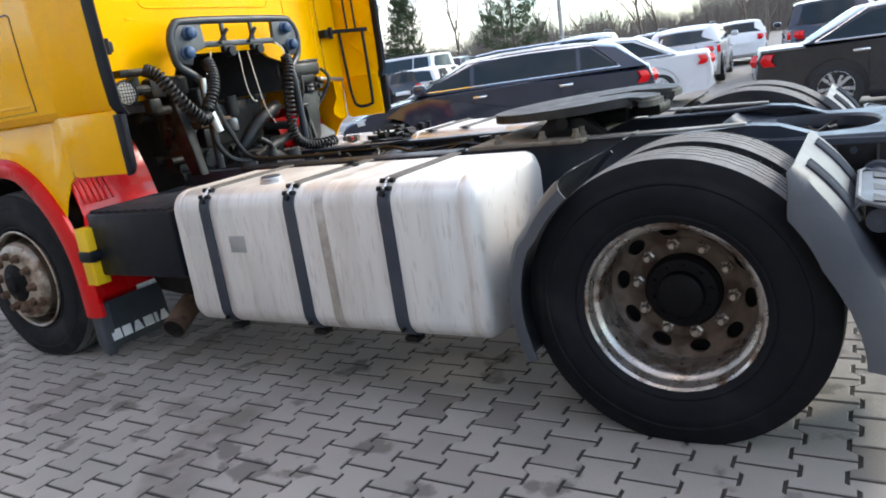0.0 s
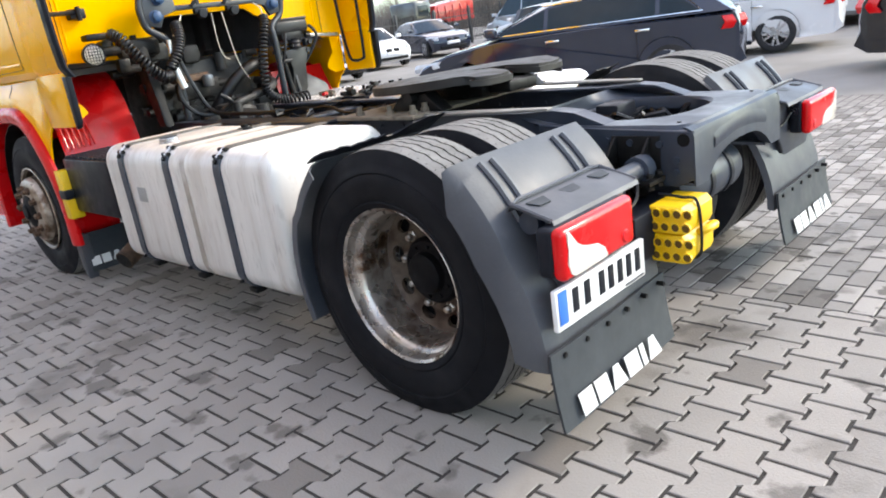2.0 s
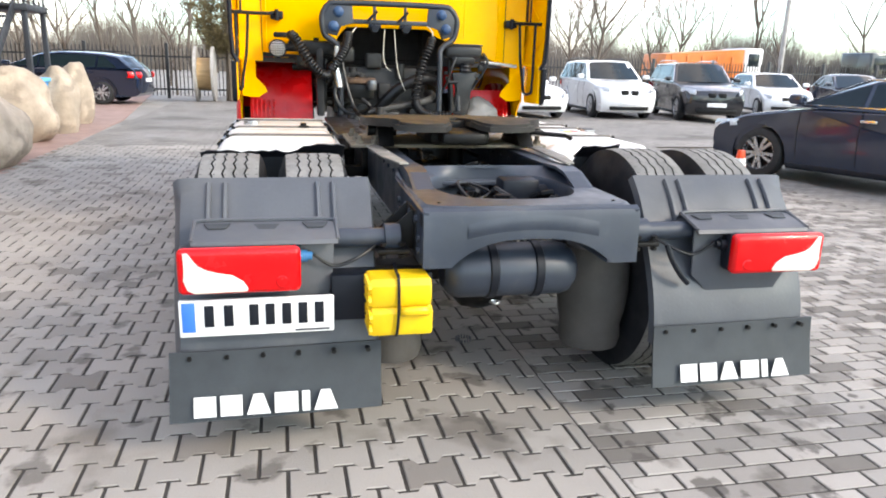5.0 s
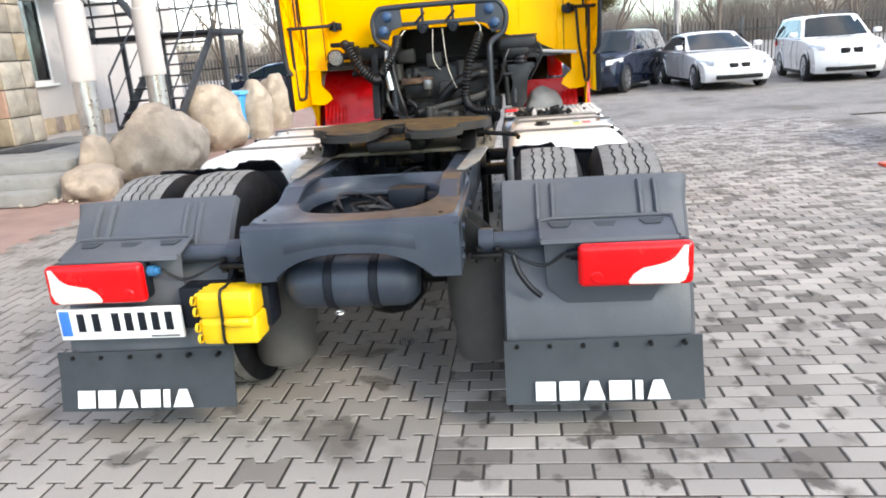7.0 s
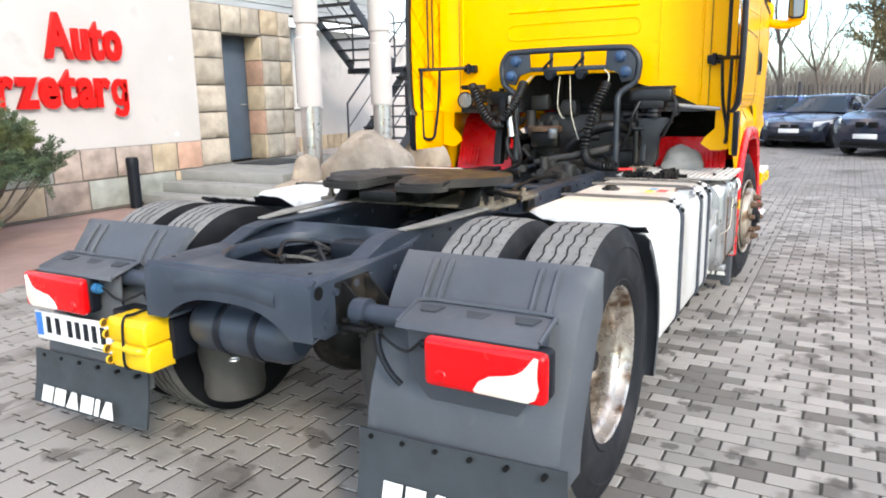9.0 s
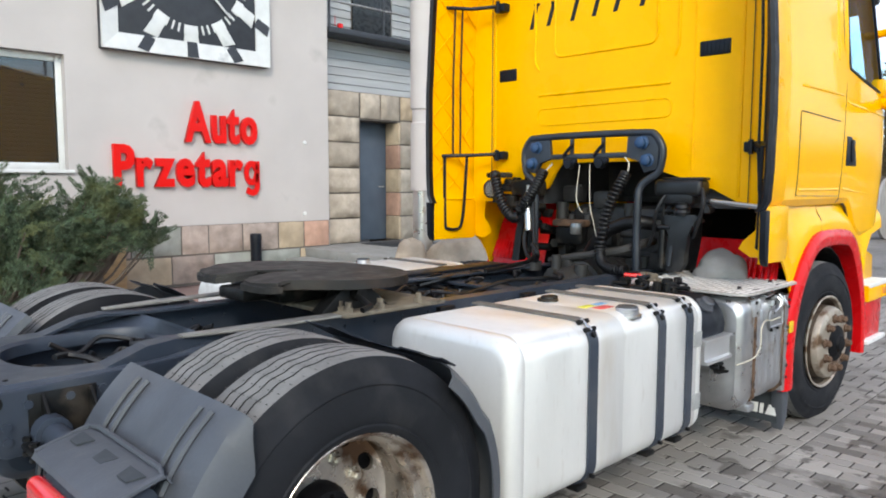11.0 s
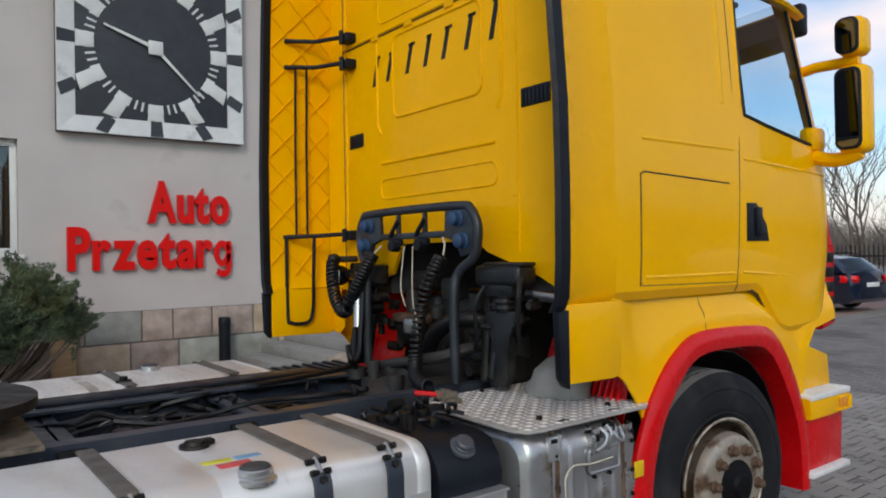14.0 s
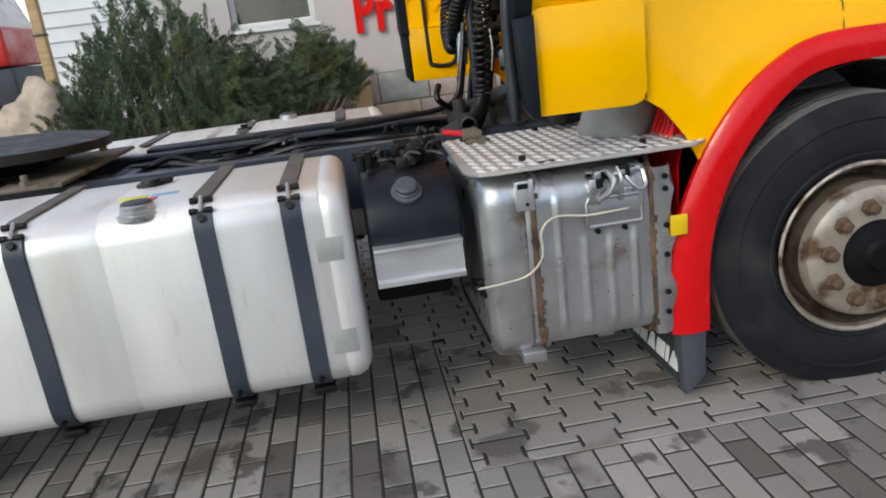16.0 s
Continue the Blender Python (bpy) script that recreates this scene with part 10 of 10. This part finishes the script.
def block_outline(cx, cy, lx=0.100, ly=0.200):
    a, b = lx / 2 - 0.0046, ly / 2 - 0.0058
    return [(cx - a, cy - b), (cx + a, cy - b), (cx + a, cy + b), (cx - a, cy + b)]


def add_block(verts, faces, outline, z, tilt):
    n, i = len(outline), len(verts)
    cx, cy = sum(p[0] for p in outline) / n, sum(p[1] for p in outline) / n
    for dz in (-0.05, -0.0030):
        verts += [(x, y, z + dz + tilt[0] * (x - cx) + tilt[1] * (y - cy)) for x, y in outline]
    e = 0.003
    verts += [(x - math.copysign(min(e, abs(x - cx)), x - cx), y - math.copysign(min(e, abs(y - cy)), y - cy), z + tilt[0] * (x - cx) + tilt[1] * (y - cy)) for x, y in outline]
    for r in (0, 1):
        for k in range(n):
            a, b = i + r * n + k, i + r * n + (k + 1) % n
            faces.append((a, b, b + n, a + n))
    faces.append(tuple(range(i + 2 * n, i + 3 * n)))


def clip(poly, axis, value, keep_low):
    """The part of an outline on one side of a line across an axis."""
    out = []
    for i, p in enumerate(poly):
        q = poly[(i + 1) % len(poly)]
        dp, dq = (p[axis] - value, q[axis] - value) if not keep_low else (value - p[axis], value - q[axis])
        if dp >= 0:
            out.append(p)
        if (dp > 0 > dq) or (dp < 0 < dq):
            f = dp / (dp - dq)
            out.append((p[0] + (q[0] - p[0]) * f, p[1] + (q[1] - p[1]) * f))
    wide = len(out) > 2 and max(p[0] for p in out) - min(p[0] for p in out) > 0.012 and max(p[1] for p in out) - min(p[1] for p in out) > 0.012
    return out if wide else []


def trimmed(poly, waved_side):
    """Cuts a piece along the seam between the two kinds of paving; whole pieces come back as they are."""
    x0, x1, y0, y1 = min(p[0] for p in poly), max(p[0] for p in poly), min(p[1] for p in poly), max(p[1] for p in poly)
    g = 0.003
    if waved_side:
        if y1 <= SEAM_Y or (x1 <= SEAM_X and y1 <= SEAM_Y2):
            return [poly]
        if x1 <= SEAM_X:
            return [q for q in [clip(poly, 1, SEAM_Y2 - g, True)] if q]
        if x0 >= SEAM_X:
            return [q for q in [clip(poly, 1, SEAM_Y - g, True)] if q]
        low, side = clip(poly, 1, SEAM_Y - g, True), clip(clip(poly, 0, SEAM_X - g, True) or [(0, 0)] * 3, 1, SEAM_Y2 - g, True)
        return [q for q in ([side] if y0 > SEAM_Y - 0.05 else [low]) if q]
    limit = SEAM_Y if x0 >= SEAM_X - 0.02 else SEAM_Y2
    if y0 >= limit:
        return [poly]
    return [q for q in [clip(poly, 1, limit + g, False)] if q]


rnd = random.Random(99)
waved, blocks = [], []
row = 0
x_ = PX0 + HW / 2
while x_ < PX1 - HW / 2:
    y_ = PY0 + (HL / 2 if row % 2 else 0.0)
    while y_ < SEAM_Y2 + HL:
        if y_ < (SEAM_Y2 if x_ < SEAM_X + HW else SEAM_Y) + HL / 2:
            waved.append((x_, y_))
        y_ += HL
    x_ += HW
    row += 1
row = 0
x_ = PX0 + 0.05
while x_ < PX1 - 0.05:
    y_ = SEAM_Y + (0.1 if row % 2 else 0.0)
    while y_ < PY1 + 0.01:
        if y_ > (SEAM_Y2 if x_ < SEAM_X else SEAM_Y) - 0.1:
            blocks.append((x_, y_))
        y_ += 0.2
    x_ += 0.1
    row += 1


def near(p, a, b, c, d):
    return a < p[0] < b and c < p[1] < d


def lay(name, spots, outline, material, label, window, part_name):
    """The stretch in the window as single pieces, the rest joined."""
    verts, faces = [], []
    shared = {}
    root = thing(name, label, "paving", (0, 0, 0), kind="structure")
    count = 0
    for p in spots:
        z, tilt = rnd.uniform(-0.0010, 0.0016), (rnd.uniform(-0.007, 0.007), rnd.uniform(-0.007, 0.007))
        cut = trimmed(outline(*p), outline is wave_outline)
        whole = len(cut) == 1 and len(cut[0]) == len(outline(0, 0)) and abs(cut[0][0][0] - outline(*p)[0][0]) < 1e-9
        if whole and near(p, *window) and count < 300:
            key = count % 6
            if key not in shared:
                v, f = [], []
                add_block(v, f, outline(0, 0), 0.0, tilt)
                me = bpy.data.meshes.new(part_name)
                me.from_pydata(v, [], f)
                me.materials.append(material)
                shared[key] = me
            o = new(part_name, shared[key])
            o.parent = root
            o.matrix_basis = pose(p[0], p[1], z)
            count += 1
        else:
            for q in cut:
                add_block(verts, faces, q, z, tilt)
    me = bpy.data.meshes.new("far_pieces")
    me.from_pydata(verts, [], faces)
    me.materials.append(material)
    o = new("far_pieces", me)
    o.parent = root
    tagged(o, kind="stuff")


lay("pavement_waved", waved, wave_outline, PAVE_H, "grey interlocking waved concrete paving", (-1.4, 1.0, -3.2, -1.0), "paving_block")
lay("pavement_blocks", blocks, block_outline, PAVE_B, "grey rectangular concrete block paving with damp stains", (-2.3, 1.2, 1.2, 2.9), "paving_block")
